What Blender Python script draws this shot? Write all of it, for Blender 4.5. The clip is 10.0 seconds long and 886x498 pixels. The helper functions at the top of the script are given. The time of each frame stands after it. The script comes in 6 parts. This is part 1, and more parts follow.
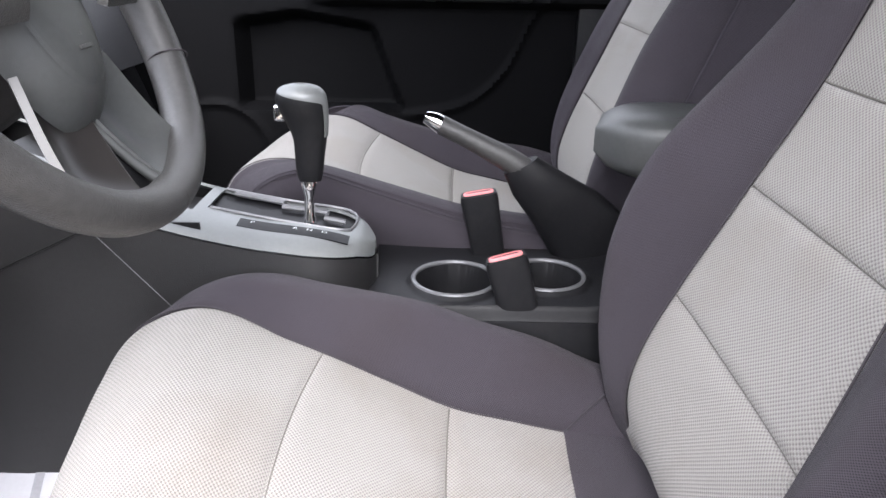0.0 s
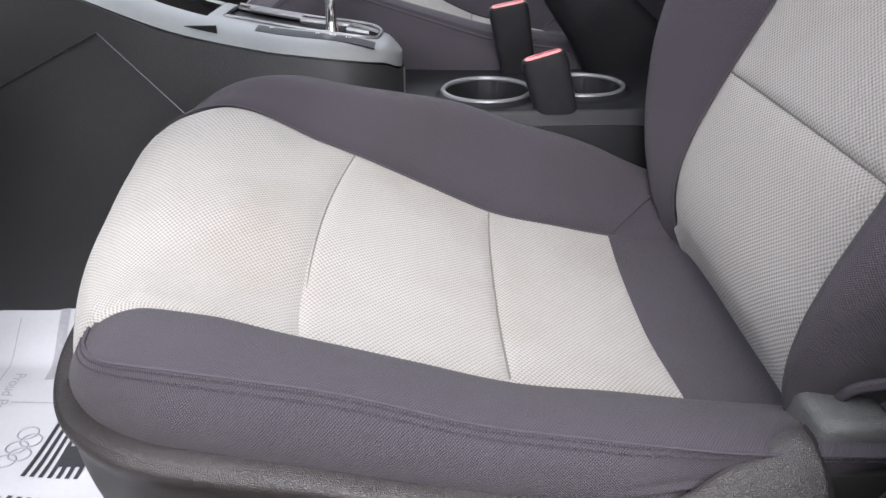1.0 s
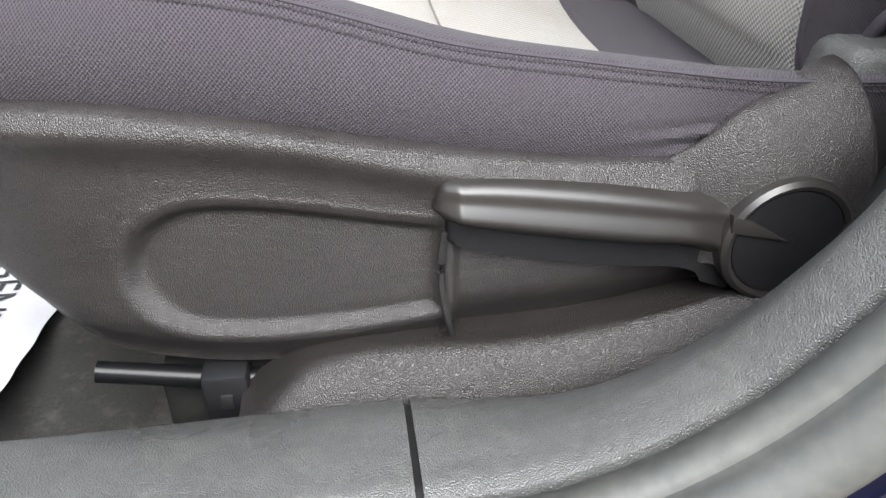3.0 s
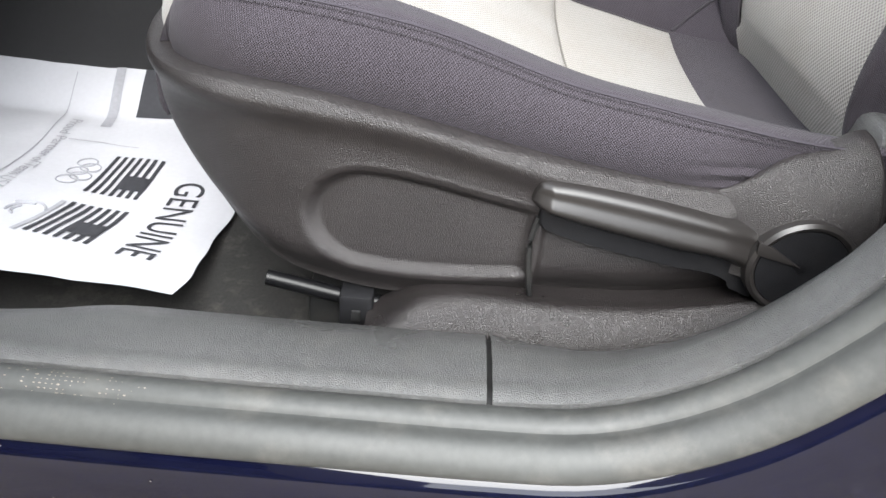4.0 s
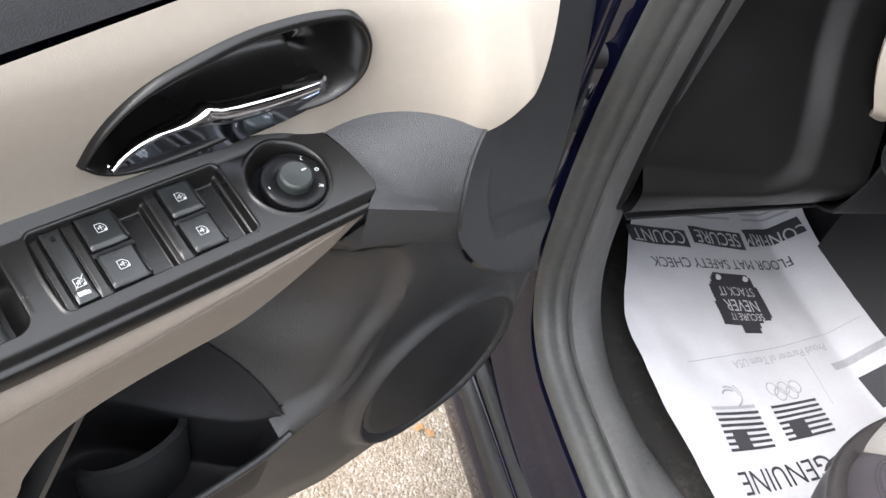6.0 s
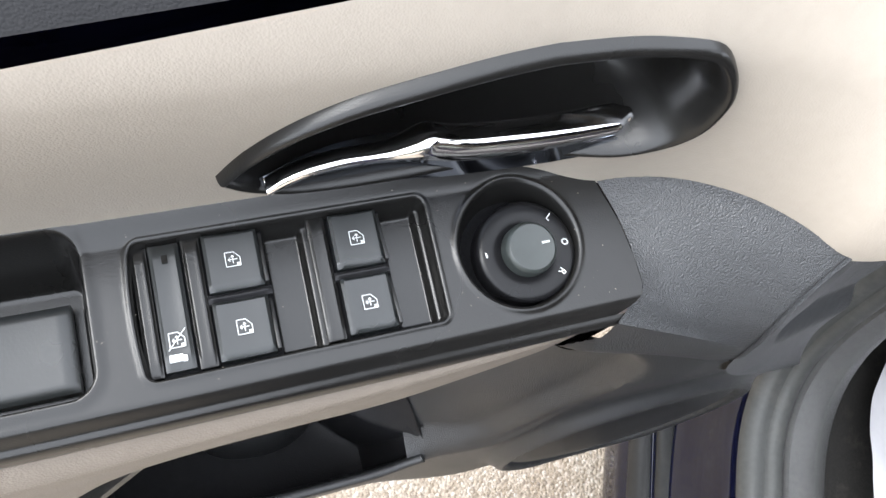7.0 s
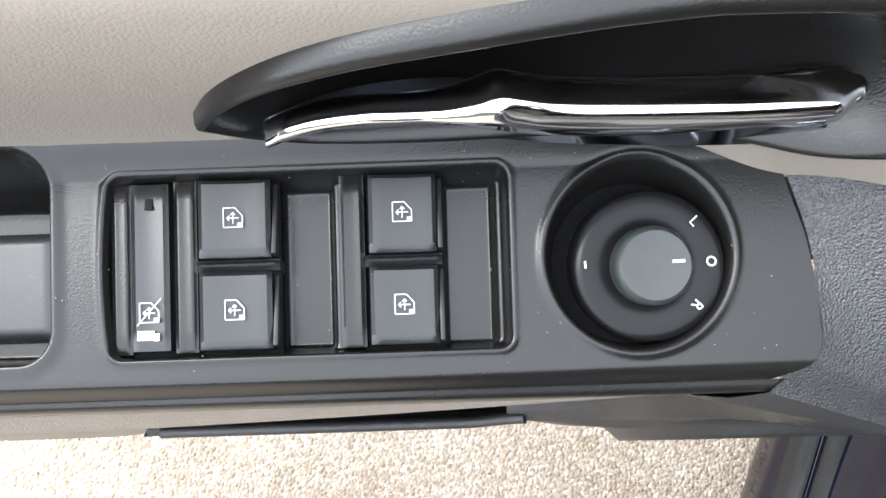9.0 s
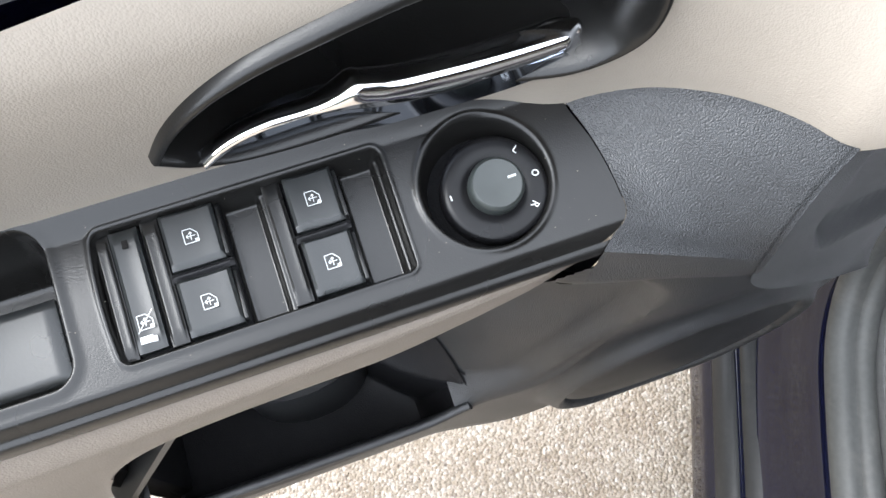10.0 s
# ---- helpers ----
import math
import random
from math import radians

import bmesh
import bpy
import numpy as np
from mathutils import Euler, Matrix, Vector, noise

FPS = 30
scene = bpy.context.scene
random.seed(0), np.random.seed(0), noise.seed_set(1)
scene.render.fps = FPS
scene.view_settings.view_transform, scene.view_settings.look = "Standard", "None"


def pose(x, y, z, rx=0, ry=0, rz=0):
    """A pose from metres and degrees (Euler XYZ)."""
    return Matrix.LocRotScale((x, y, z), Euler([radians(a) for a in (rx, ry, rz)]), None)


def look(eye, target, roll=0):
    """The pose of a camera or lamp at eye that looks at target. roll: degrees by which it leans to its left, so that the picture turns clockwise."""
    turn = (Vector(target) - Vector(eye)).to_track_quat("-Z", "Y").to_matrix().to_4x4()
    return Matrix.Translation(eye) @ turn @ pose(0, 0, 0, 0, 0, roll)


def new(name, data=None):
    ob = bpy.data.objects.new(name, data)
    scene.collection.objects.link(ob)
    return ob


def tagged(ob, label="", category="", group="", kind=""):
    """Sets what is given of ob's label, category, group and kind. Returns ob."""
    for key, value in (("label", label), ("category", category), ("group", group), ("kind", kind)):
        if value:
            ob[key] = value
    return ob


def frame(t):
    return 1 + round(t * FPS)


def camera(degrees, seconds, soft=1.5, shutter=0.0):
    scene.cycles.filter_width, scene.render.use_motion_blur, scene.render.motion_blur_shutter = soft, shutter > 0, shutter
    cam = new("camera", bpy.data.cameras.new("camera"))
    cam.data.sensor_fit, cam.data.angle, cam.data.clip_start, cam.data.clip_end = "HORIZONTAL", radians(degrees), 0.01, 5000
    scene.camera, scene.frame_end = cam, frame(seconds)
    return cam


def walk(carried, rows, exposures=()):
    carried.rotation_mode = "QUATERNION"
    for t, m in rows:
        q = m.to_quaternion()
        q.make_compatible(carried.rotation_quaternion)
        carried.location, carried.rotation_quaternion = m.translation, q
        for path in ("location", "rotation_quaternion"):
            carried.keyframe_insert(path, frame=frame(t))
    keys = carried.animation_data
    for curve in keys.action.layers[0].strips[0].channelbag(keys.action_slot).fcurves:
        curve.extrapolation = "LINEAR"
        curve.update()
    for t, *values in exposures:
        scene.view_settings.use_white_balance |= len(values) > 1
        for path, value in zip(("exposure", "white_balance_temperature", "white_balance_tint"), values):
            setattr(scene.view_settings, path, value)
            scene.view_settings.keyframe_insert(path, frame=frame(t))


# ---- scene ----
cam = camera(61.5, 10.0)
PATH = [
    (0, (-0.013, -0.038, 1.005), (-0.011, 1.817, 0.256), 1.1),
    (0.5, (-0.037, -0.05, 0.931), (-0.063, 1.758, 0.076), 0.1),
    (1, (-0.052, -0.057, 0.859), (-0.053, 1.715, -0.067), -0.7),
    (1.5, (-0.067, -0.058, 0.775), (-0.011, 1.697, -0.183), -1.3),
    (2, (-0.063, -0.041, 0.702), (0.064, 1.688, -0.294), -1.5),
    (2.5, (-0.067, -0.036, 0.665), (0.132, 1.663, -0.37), -0.8),
    (2.7, (-0.07, -0.039, 0.657), (0.144, 1.656, -0.384), -0.6),
    (3.8, (-0.101, -0.121, 0.707), (0.016, 1.545, -0.394), 4.5),
    (4, (-0.097, -0.161, 0.727), (-0.099, 1.504, -0.381), 5.5),
    (4.5, (-0.037, -0.237, 0.841), (-0.429, 1.343, -0.321), 7.8),
    (5, (0.048, -0.277, 1.003), (-0.755, 1.088, -0.218), 10.3),
    (5.5, (0.01, -0.309, 1.13), (-1.118, 0.715, -0.166), 12.8),
    (6, (-0.105, -0.317, 1.181), (-1.325, 0.344, -0.259), 17.0),
    (6.2, (-0.153, -0.317, 1.182), (-1.344, 0.223, -0.332), 18.8),
    (7.3, (-0.331, -0.301, 1.091), (-1.122, -0.237, -0.745), 21.8),
    (7.5, (-0.348, -0.294, 1.08), (-1.037, -0.316, -0.798), 18.1),
    (8, (-0.366, -0.287, 1.057), (-0.881, -0.413, -0.871), 10.3),
    (8.5, (-0.372, -0.283, 1.056), (-0.843, -0.452, -0.881), 5.2),
    (9, (-0.375, -0.282, 1.058), (-0.836, -0.476, -0.878), 1.1),
    (9.5, (-0.357, -0.276, 1.077), (-0.922, -0.443, -0.834), 2.3),
    (10, (-0.308, -0.26, 1.114), (-1.074, -0.301, -0.733), 3.3),
]
EXPOSURES = [(0.0, 2.85, 6300, 14), (1.0, 2.58, 6300, 13), (2.0, 2.80, 6300, 10), (2.5, 3.00, 6420, 8), (4.0, 2.88, 6450, 8), (5.0, 2.82, 6450, 9), (5.5, 2.80, 6450, 11), (6.2, 2.82, 6550, 11), (7.3, 3.00, 6350, 9), (9.0, 3.05, 6350, 9), (10.0, 2.88, 6250, 9)]
walk(cam, [(t, look(eye, target, roll)) for t, eye, target, roll in PATH], EXPOSURES)


# ---- sky and light: bright overcast ----
world = bpy.data.worlds.new("overcast_sky")
scene.world = world
world.use_nodes = True
wn = world.node_tree.nodes
wl = world.node_tree.links
sky = wn.new("ShaderNodeTexSky")
sky.sky_type = "NISHITA"
sky.sun_disc = False
sky.sun_elevation = radians(49)
sky.sun_rotation = radians(179)
sky.dust_density = 2.0
sky.air_density = 1.0
sky.ozone_density = 0.6
bg = wn["Background"]
grey = wn.new("ShaderNodeHueSaturation")
grey.inputs["Saturation"].default_value = 0.35
wl.new(sky.outputs[0], grey.inputs["Color"])
cloud = wn.new("ShaderNodeMix")
cloud.data_type = "RGBA"
cloud.inputs["Factor"].default_value = 0.65
cloud.inputs["B"].default_value = (5.5, 5.7, 6.1, 1)
wl.new(grey.outputs[0], cloud.inputs["A"])
wl.new(cloud.outputs["Result"], bg.inputs[0])
bg.inputs[1].default_value = 0.15
sun_data = bpy.data.lights.new("sun", "SUN")
sun_data.energy = 1.1
sun_data.angle = radians(48)
sun_data.color = (1.0, 0.985, 0.96)
sun = new("sun", sun_data)
sun.matrix_world = look((0.05, -3.4, 4.0), (0, 0, 0))


# ---- materials ----
def material(name, colour, rough=0.6, metal=0.0, vary=0.12, scale=9.0, fine=180.0, bump="", grain=500.0, depth=0.3, coat=0.0, spec=0.5, dust=0.0, sheen=0.0):
    """A surface with colour variation at two scales and a relief of its own."""
    m = bpy.data.materials.new(name)
    m.use_nodes = True
    nt = m.node_tree
    nd, ln = nt.nodes, nt.links
    p = nd["Principled BSDF"]
    p.inputs["Roughness"].default_value = rough
    p.inputs["Metallic"].default_value = metal
    p.inputs["Coat Weight"].default_value = coat
    p.inputs["Coat Roughness"].default_value = 0.04
    p.inputs["Specular IOR Level"].default_value = spec
    p.inputs["Sheen Weight"].default_value = sheen
    p.inputs["Sheen Roughness"].default_value = 0.5
    tc = nd.new("ShaderNodeTexCoord")
    n1 = nd.new("ShaderNodeTexNoise")
    n1.inputs["Scale"].default_value = scale
    n1.inputs["Detail"].default_value = 5
    n2 = nd.new("ShaderNodeTexNoise")
    n2.inputs["Scale"].default_value = fine
    n2.inputs["Detail"].default_value = 2
    for n in (n1, n2):
        ln.new(tc.outputs["Object"], n.inputs["Vector"])
    add = nd.new("ShaderNodeMath")
    add.operation = "ADD"
    ln.new(n1.outputs["Fac"], add.inputs[0])
    ln.new(n2.outputs["Fac"], add.inputs[1])
    ramp = nd.new("ShaderNodeMapRange")
    ramp.inputs["From Min"].default_value = 0.7
    ramp.inputs["From Max"].default_value = 1.3
    ln.new(add.outputs[0], ramp.inputs["Value"])
    mix = nd.new("ShaderNodeMix")
    mix.data_type = "RGBA"
    mix.inputs["A"].default_value = (*[c * (1 - vary) for c in colour], 1)
    mix.inputs["B"].default_value = (*[min(1, c * (1 + vary)) for c in colour], 1)
    ln.new(ramp.outputs[0], mix.inputs["Factor"])
    last = mix.outputs["Result"]
    if dust:
        n3 = nd.new("ShaderNodeTexNoise")
        n3.inputs["Scale"].default_value = 22
        n3.inputs["Detail"].default_value = 8
        n3.inputs["Roughness"].default_value = 0.7
        ln.new(tc.outputs["Object"], n3.inputs["Vector"])
        dr = nd.new("ShaderNodeMapRange")
        dr.inputs["From Min"].default_value = 0.52
        dr.inputs["From Max"].default_value = 0.8
        dr.inputs["To Max"].default_value = dust
        ln.new(n3.outputs["Fac"], dr.inputs["Value"])
        mx = nd.new("ShaderNodeMix")
        mx.data_type = "RGBA"
        mx.inputs["B"].default_value = (0.32, 0.29, 0.25, 1)
        ln.new(last, mx.inputs["A"])
        ln.new(dr.outputs[0], mx.inputs["Factor"])
        last = mx.outputs["Result"]
    ln.new(last, p.inputs["Base Color"])
    rr = nd.new("ShaderNodeMapRange")
    rr.inputs["From Min"].default_value = 0.3
    rr.inputs["From Max"].default_value = 0.7
    rr.inputs["To Min"].default_value = max(0.02, rough - 0.06)
    rr.inputs["To Max"].default_value = min(1, rough + 0.06)
    ln.new(n1.outputs["Fac"], rr.inputs["Value"])
    ln.new(rr.outputs[0], p.inputs["Roughness"])
    if bump:
        b = nd.new("ShaderNodeBump")
        b.inputs["Strength"].default_value = depth
        b.inputs["Distance"].default_value = 0.0008
        if bump == "leather":
            t = nd.new("ShaderNodeTexVoronoi")
            t.feature = "SMOOTH_F1"
            t.inputs["Scale"].default_value = grain
            t.inputs["Smoothness"].default_value = 0.4
            wob = nd.new("ShaderNodeMix")
            wob.data_type = "RGBA"
            wob.inputs["Factor"].default_value = 0.0012
            ln.new(tc.outputs["Object"], wob.inputs["A"])
            ln.new(n2.outputs["Color"], wob.inputs["B"])
            ln.new(wob.outputs["Result"], t.inputs["Vector"])
            ln.new(t.outputs["Distance"], b.inputs["Height"])
            b.invert = True
        elif bump == "twill":
            t = nd.new("ShaderNodeTexWave")
            t.inputs["Scale"].default_value = grain
            t.inputs["Distortion"].default_value = 0.6
            t.bands_direction = "DIAGONAL"
            ln.new(tc.outputs["Object"], t.inputs["Vector"])
            ln.new(t.outputs["Fac"], b.inputs["Height"])
        else:
            t = nd.new("ShaderNodeTexNoise")
            t.inputs["Scale"].default_value = grain
            t.inputs["Detail"].default_value = 4
            ln.new(tc.outputs["Object"], t.inputs["Vector"])
            ln.new(t.outputs["Fac"], b.inputs["Height"])
        ln.new(b.outputs[0], p.inputs["Normal"])
    return m


def weave_material(name, light, mid, dark, wide, tall, depth=0.5, sheen=0.15):
    """Woven cloth: raised knots in offset rows, laid out by the UV map in metres."""
    m = material(name, mid, 0.9, vary=0.08, sheen=sheen, spec=0.3)
    nd, ln = m.node_tree.nodes, m.node_tree.links
    p = nd["Principled BSDF"]
    uv = nd.new("ShaderNodeUVMap")
    sep = nd.new("ShaderNodeSeparateXYZ")
    ln.new(uv.outputs[0], sep.inputs[0])
    waves = []
    for axis, period in (("X", wide), ("Y", tall)):
        mul = nd.new("ShaderNodeMath")
        mul.operation = "MULTIPLY"
        mul.inputs[1].default_value = 2 * math.pi / period
        ln.new(sep.outputs[axis], mul.inputs[0])
        sine = nd.new("ShaderNodeMath")
        sine.operation = "SINE"
        ln.new(mul.outputs[0], sine.inputs[0])
        waves.append(sine.outputs[0])
    knot = nd.new("ShaderNodeMath")
    knot.operation = "MULTIPLY"
    ln.new(waves[0], knot.inputs[0])
    ln.new(waves[1], knot.inputs[1])
    raised = nd.new("ShaderNodeMapRange")
    raised.inputs["From Min"].default_value = -0.75
    raised.inputs["From Max"].default_value = 0.5
    ln.new(knot.outputs[0], raised.inputs["Value"])
    yarn = nd.new("ShaderNodeValToRGB")
    e = yarn.color_ramp.elements
    e[0].color = (*dark, 1)
    e[1].color = (*light, 1)
    e.new(0.45).color = (*mid, 1)
    ln.new(raised.outputs[0], yarn.inputs[0])
    stain = nd.new("ShaderNodeTexNoise")
    stain.inputs["Scale"].default_value = 7.0
    stain.inputs["Detail"].default_value = 6
    tc = nd.new("ShaderNodeTexCoord")
    ln.new(tc.outputs["Object"], stain.inputs["Vector"])
    sr = nd.new("ShaderNodeMapRange")
    sr.inputs["From Min"].default_value = 0.5
    sr.inputs["From Max"].default_value = 0.75
    sr.inputs["To Max"].default_value = 0.6
    ln.new(stain.outputs["Fac"], sr.inputs["Value"])
    mx = nd.new("ShaderNodeMix")
    mx.data_type = "RGBA"
    mx.blend_type = "MULTIPLY"
    mx.inputs["B"].default_value = (0.80, 0.74, 0.67, 1)
    ln.new(yarn.outputs["Color"], mx.inputs["A"])
    ln.new(sr.outputs[0], mx.inputs["Factor"])
    ln.new(mx.outputs["Result"], p.inputs["Base Color"])
    b = nd.new("ShaderNodeBump")
    b.inputs["Strength"].default_value = depth
    b.inputs["Distance"].default_value = 0.0008
    ln.new(raised.outputs[0], b.inputs["Height"])
    ln.new(b.outputs[0], p.inputs["Normal"])
    return m


def asphalt_material():
    """Exposed pale aggregate in worn tarmac."""
    m = material("exposed_aggregate", (0.4, 0.36, 0.3), 0.9)
    nd, ln = m.node_tree.nodes, m.node_tree.links
    p = nd["Principled BSDF"]
    tc = nd.new("ShaderNodeTexCoord")
    v = nd.new("ShaderNodeTexVoronoi")
    v.inputs["Scale"].default_value = 230
    ln.new(tc.outputs["Object"], v.inputs["Vector"])
    ramp = nd.new("ShaderNodeValToRGB")
    e = ramp.color_ramp.elements
    e[0].position, e[0].color = 0.0, (0.17, 0.14, 0.115, 1)
    e[1].position, e[1].color = 1.0, (0.36, 0.33, 0.29, 1)
    for q, c in ((0.15, (0.20, 0.163, 0.122)), (0.5, (0.24, 0.203, 0.16)), (0.8, (0.285, 0.246, 0.20))):
        k = e.new(q)
        k.color = (*c, 1)
    sep = nd.new("ShaderNodeSeparateColor")
    ln.new(v.outputs["Color"], sep.inputs[0])
    ln.new(sep.outputs[0], ramp.inputs[0])
    big = nd.new("ShaderNodeTexNoise")
    big.inputs["Scale"].default_value = 14
    big.inputs["Detail"].default_value = 6
    ln.new(tc.outputs["Object"], big.inputs["Vector"])
    mr = nd.new("ShaderNodeMapRange")
    mr.inputs["From Min"].default_value = 0.35
    mr.inputs["From Max"].default_value = 0.7
    mr.inputs["To Max"].default_value = 0.55
    ln.new(big.outputs["Fac"], mr.inputs["Value"])
    mx = nd.new("ShaderNodeMix")
    mx.data_type = "RGBA"
    mx.blend_type = "MULTIPLY"
    mx.inputs["B"].default_value = (0.68, 0.60, 0.52, 1)
    ln.new(ramp.outputs[0], mx.inputs["A"])
    ln.new(mr.outputs[0], mx.inputs["Factor"])
    ln.new(mx.outputs["Result"], p.inputs["Base Color"])
    b = nd.new("ShaderNodeBump")
    b.invert = True
    b.inputs["Strength"].default_value = 0.7
    b.inputs["Distance"].default_value = 0.004
    ln.new(v.outputs["Distance"], b.inputs["Height"])
    ln.new(b.outputs[0], p.inputs["Normal"])
    return m


M_CLOTH = weave_material("charcoal_cloth", (0.049, 0.0418, 0.0508), (0.034, 0.0290, 0.0357), (0.0135, 0.0115, 0.0142), 0.0024, 0.0020, 0.6, 0.04)
M_PIPING = material("charcoal_piping", (0.040, 0.0355, 0.043), 0.95, vary=0.12, spec=0.3)
M_WEAVE = weave_material("light_grey_weave", (0.272, 0.256, 0.236), (0.224, 0.210, 0.194), (0.145, 0.136, 0.125), 0.0050, 0.0042, 0.8)
M_SEATTRIM = material("dark_grained_plastic", (0.020, 0.0172, 0.0170), 0.33, vary=0.2, bump="leather", grain=1500, depth=0.65, dust=0.02)
M_SILL = material("grey_grained_plastic", (0.070, 0.070, 0.069), 0.32, vary=0.2, bump="leather", grain=1300, depth=0.7, dust=0.1)
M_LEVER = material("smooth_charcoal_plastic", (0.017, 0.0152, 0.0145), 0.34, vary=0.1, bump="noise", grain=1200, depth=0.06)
M_BLACK = material("black_plastic", (0.009, 0.009, 0.010), 0.48, vary=0.15, bump="leather", grain=1100, depth=0.2, dust=0.02, spec=0.18)
M_SMOOTH = material("smooth_black_plastic", (0.0085, 0.0098, 0.010), 0.30, vary=0.1, bump="noise", grain=900, depth=0.05, spec=0.5)
M_PLATE = material("satin_black_plate", (0.0065, 0.0063, 0.006), 0.28, vary=0.12, bump="leather", grain=1500, depth=0.06, spec=0.4)
M_GRAIN = material("coarse_grained_plastic", (0.024, 0.025, 0.0265), 0.36, vary=0.12, bump="leather", grain=1450, depth=0.5)
M_DOOR = material("door_black_plastic", (0.0165, 0.017, 0.0178), 0.36, vary=0.12, bump="leather", grain=1500, depth=0.4)
# Black plastic with shade put into the colour: near-black, almost no gloss.
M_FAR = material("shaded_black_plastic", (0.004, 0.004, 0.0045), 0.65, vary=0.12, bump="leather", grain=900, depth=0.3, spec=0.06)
M_SPECK = material("pale_dust", (0.20, 0.175, 0.145), 0.9, vary=0.4)
M_GROOVE = material("insert_seam", (0.11, 0.102, 0.09), 0.95, vary=0.1)
M_BEIGE = material("beige_leatherette", (0.285, 0.253, 0.214), 0.5, vary=0.03, bump="leather", grain=1300, depth=0.16)
M_STRIP = material("taupe_leatherette", (0.150, 0.128, 0.106), 0.5, vary=0.05, bump="leather", grain=1100, depth=0.25)
M_SILVER = material("satin_silver_plastic", (0.16, 0.167, 0.165), 0.45, metal=0.3, vary=0.05)
M_SATIN = material("dark_satin_plastic", (0.13, 0.13, 0.135), 0.36, metal=0.3, vary=0.06)
M_CHROME = material("chrome", (0.86, 0.86, 0.87), 0.06, metal=1.0, vary=0.02)
M_DARKCHROME = material("dark_mirror_chrome", (0.62, 0.66, 0.74), 0.07, metal=1.0, vary=0.03)
M_PAINT = material("navy_paint", (0.0022, 0.0026, 0.0095), 0.3, metal=0.0, vary=0.25, coat=0.8, spec=0.0)
M_RUBBER = material("grey_rubber", (0.040, 0.041, 0.039), 0.55, vary=0.2, bump="noise", grain=60, depth=0.25, dust=0.14)
M_TAR = material("black_rubber", (0.011, 0.011, 0.011), 0.45, vary=0.25, bump="noise", grain=90, depth=0.2, dust=0.05, spec=0.35)
M_CARPET = material("dark_carpet", (0.018, 0.017, 0.016), 0.98, vary=0.35, fine=400, bump="noise", grain=900, depth=0.9, dust=0.2)
M_PAPER = material("white_paper", (0.47, 0.47, 0.495), 0.8, vary=0.03, bump="noise", grain=25, depth=0.8)
M_INK = material("black_ink", (0.03, 0.03, 0.035), 0.7, vary=0.1)
M_GREYINK = material("grey_ink", (0.30, 0.30, 0.32), 0.7, vary=0.1)
M_RED = material("red_plastic", (0.72, 0.20, 0.20), 0.4, vary=0.06)
M_WHITE = material("white_print", (0.50, 0.52, 0.52), 0.5, vary=0.03)
M_STEEL = material("scuffed_steel", (0.35, 0.34, 0.33), 0.4, metal=0.9, vary=0.25, bump="noise", grain=300, depth=0.4)
M_LEATHER = material("worn_black_leather", (0.042, 0.041, 0.040), 0.36, vary=0.2, bump="leather", grain=1100, depth=0.4)
M_SEAM = material("dark_thread", (0.036, 0.031, 0.035), 0.9, vary=0.1)
M_STITCH = material("dark_stitch_thread", (0.024, 0.0205, 0.025), 0.9, vary=0.15)
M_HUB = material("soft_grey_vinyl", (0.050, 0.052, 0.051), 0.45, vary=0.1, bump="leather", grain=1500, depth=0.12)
M_CONSOLE = material("console_plastic", (0.0155, 0.0150, 0.0152), 0.42, vary=0.12, bump="leather", grain=1000, depth=0.3)
M_GLOSS = material("glossy_black_paint", (0.005, 0.005, 0.0055), 0.26, vary=0.1, spec=0.2)
M_SATIN_KNOB = material("worn_knob_plastic", (0.022, 0.026, 0.025), 0.34, vary=0.12, bump="noise", grain=900, depth=0.05)
M_KNEE = material("knee_panel_plastic", (0.0055, 0.0052, 0.0052), 0.36, vary=0.15, bump="leather", grain=1100, depth=0.2, spec=0.2)
M_LEAF = material("dry_leaf", (0.28, 0.15, 0.06), 0.8, vary=0.3)
M_BACKDROP = material("unseen_dark_wall", (0.07, 0.075, 0.06), 0.9, vary=0.4, scale=2.0, fine=14.0)
M_ASPHALT = asphalt_material()


# ---- modelling tools ----
def part(name, bm, mat, parent=None, label="", crease=38):
    """Links a bmesh as one smooth-shaded mesh object under a thing or a part."""
    me = bpy.data.meshes.new(name)
    bmesh.ops.recalc_face_normals(bm, faces=bm.faces)
    bm.to_mesh(me)
    bm.free()
    me.materials.append(mat)
    me.polygons.foreach_set("use_smooth", [True] * len(me.polygons))
    me.set_sharp_from_angle(angle=radians(crease))
    ob = new(name, me)
    ob.parent = parent
    if label:
        ob["label"] = label
    return ob


def thing(name, label, category, place=(0, 0, 0), group="", kind=""):
    ob = new(name)
    ob.location = place
    return tagged(ob, label, category, group, kind)


def lerp(a, b, k):
    return a + (b - a) * k


def smooth(k):
    k = min(1.0, max(0.0, k))
    return k * k * (3 - 2 * k)


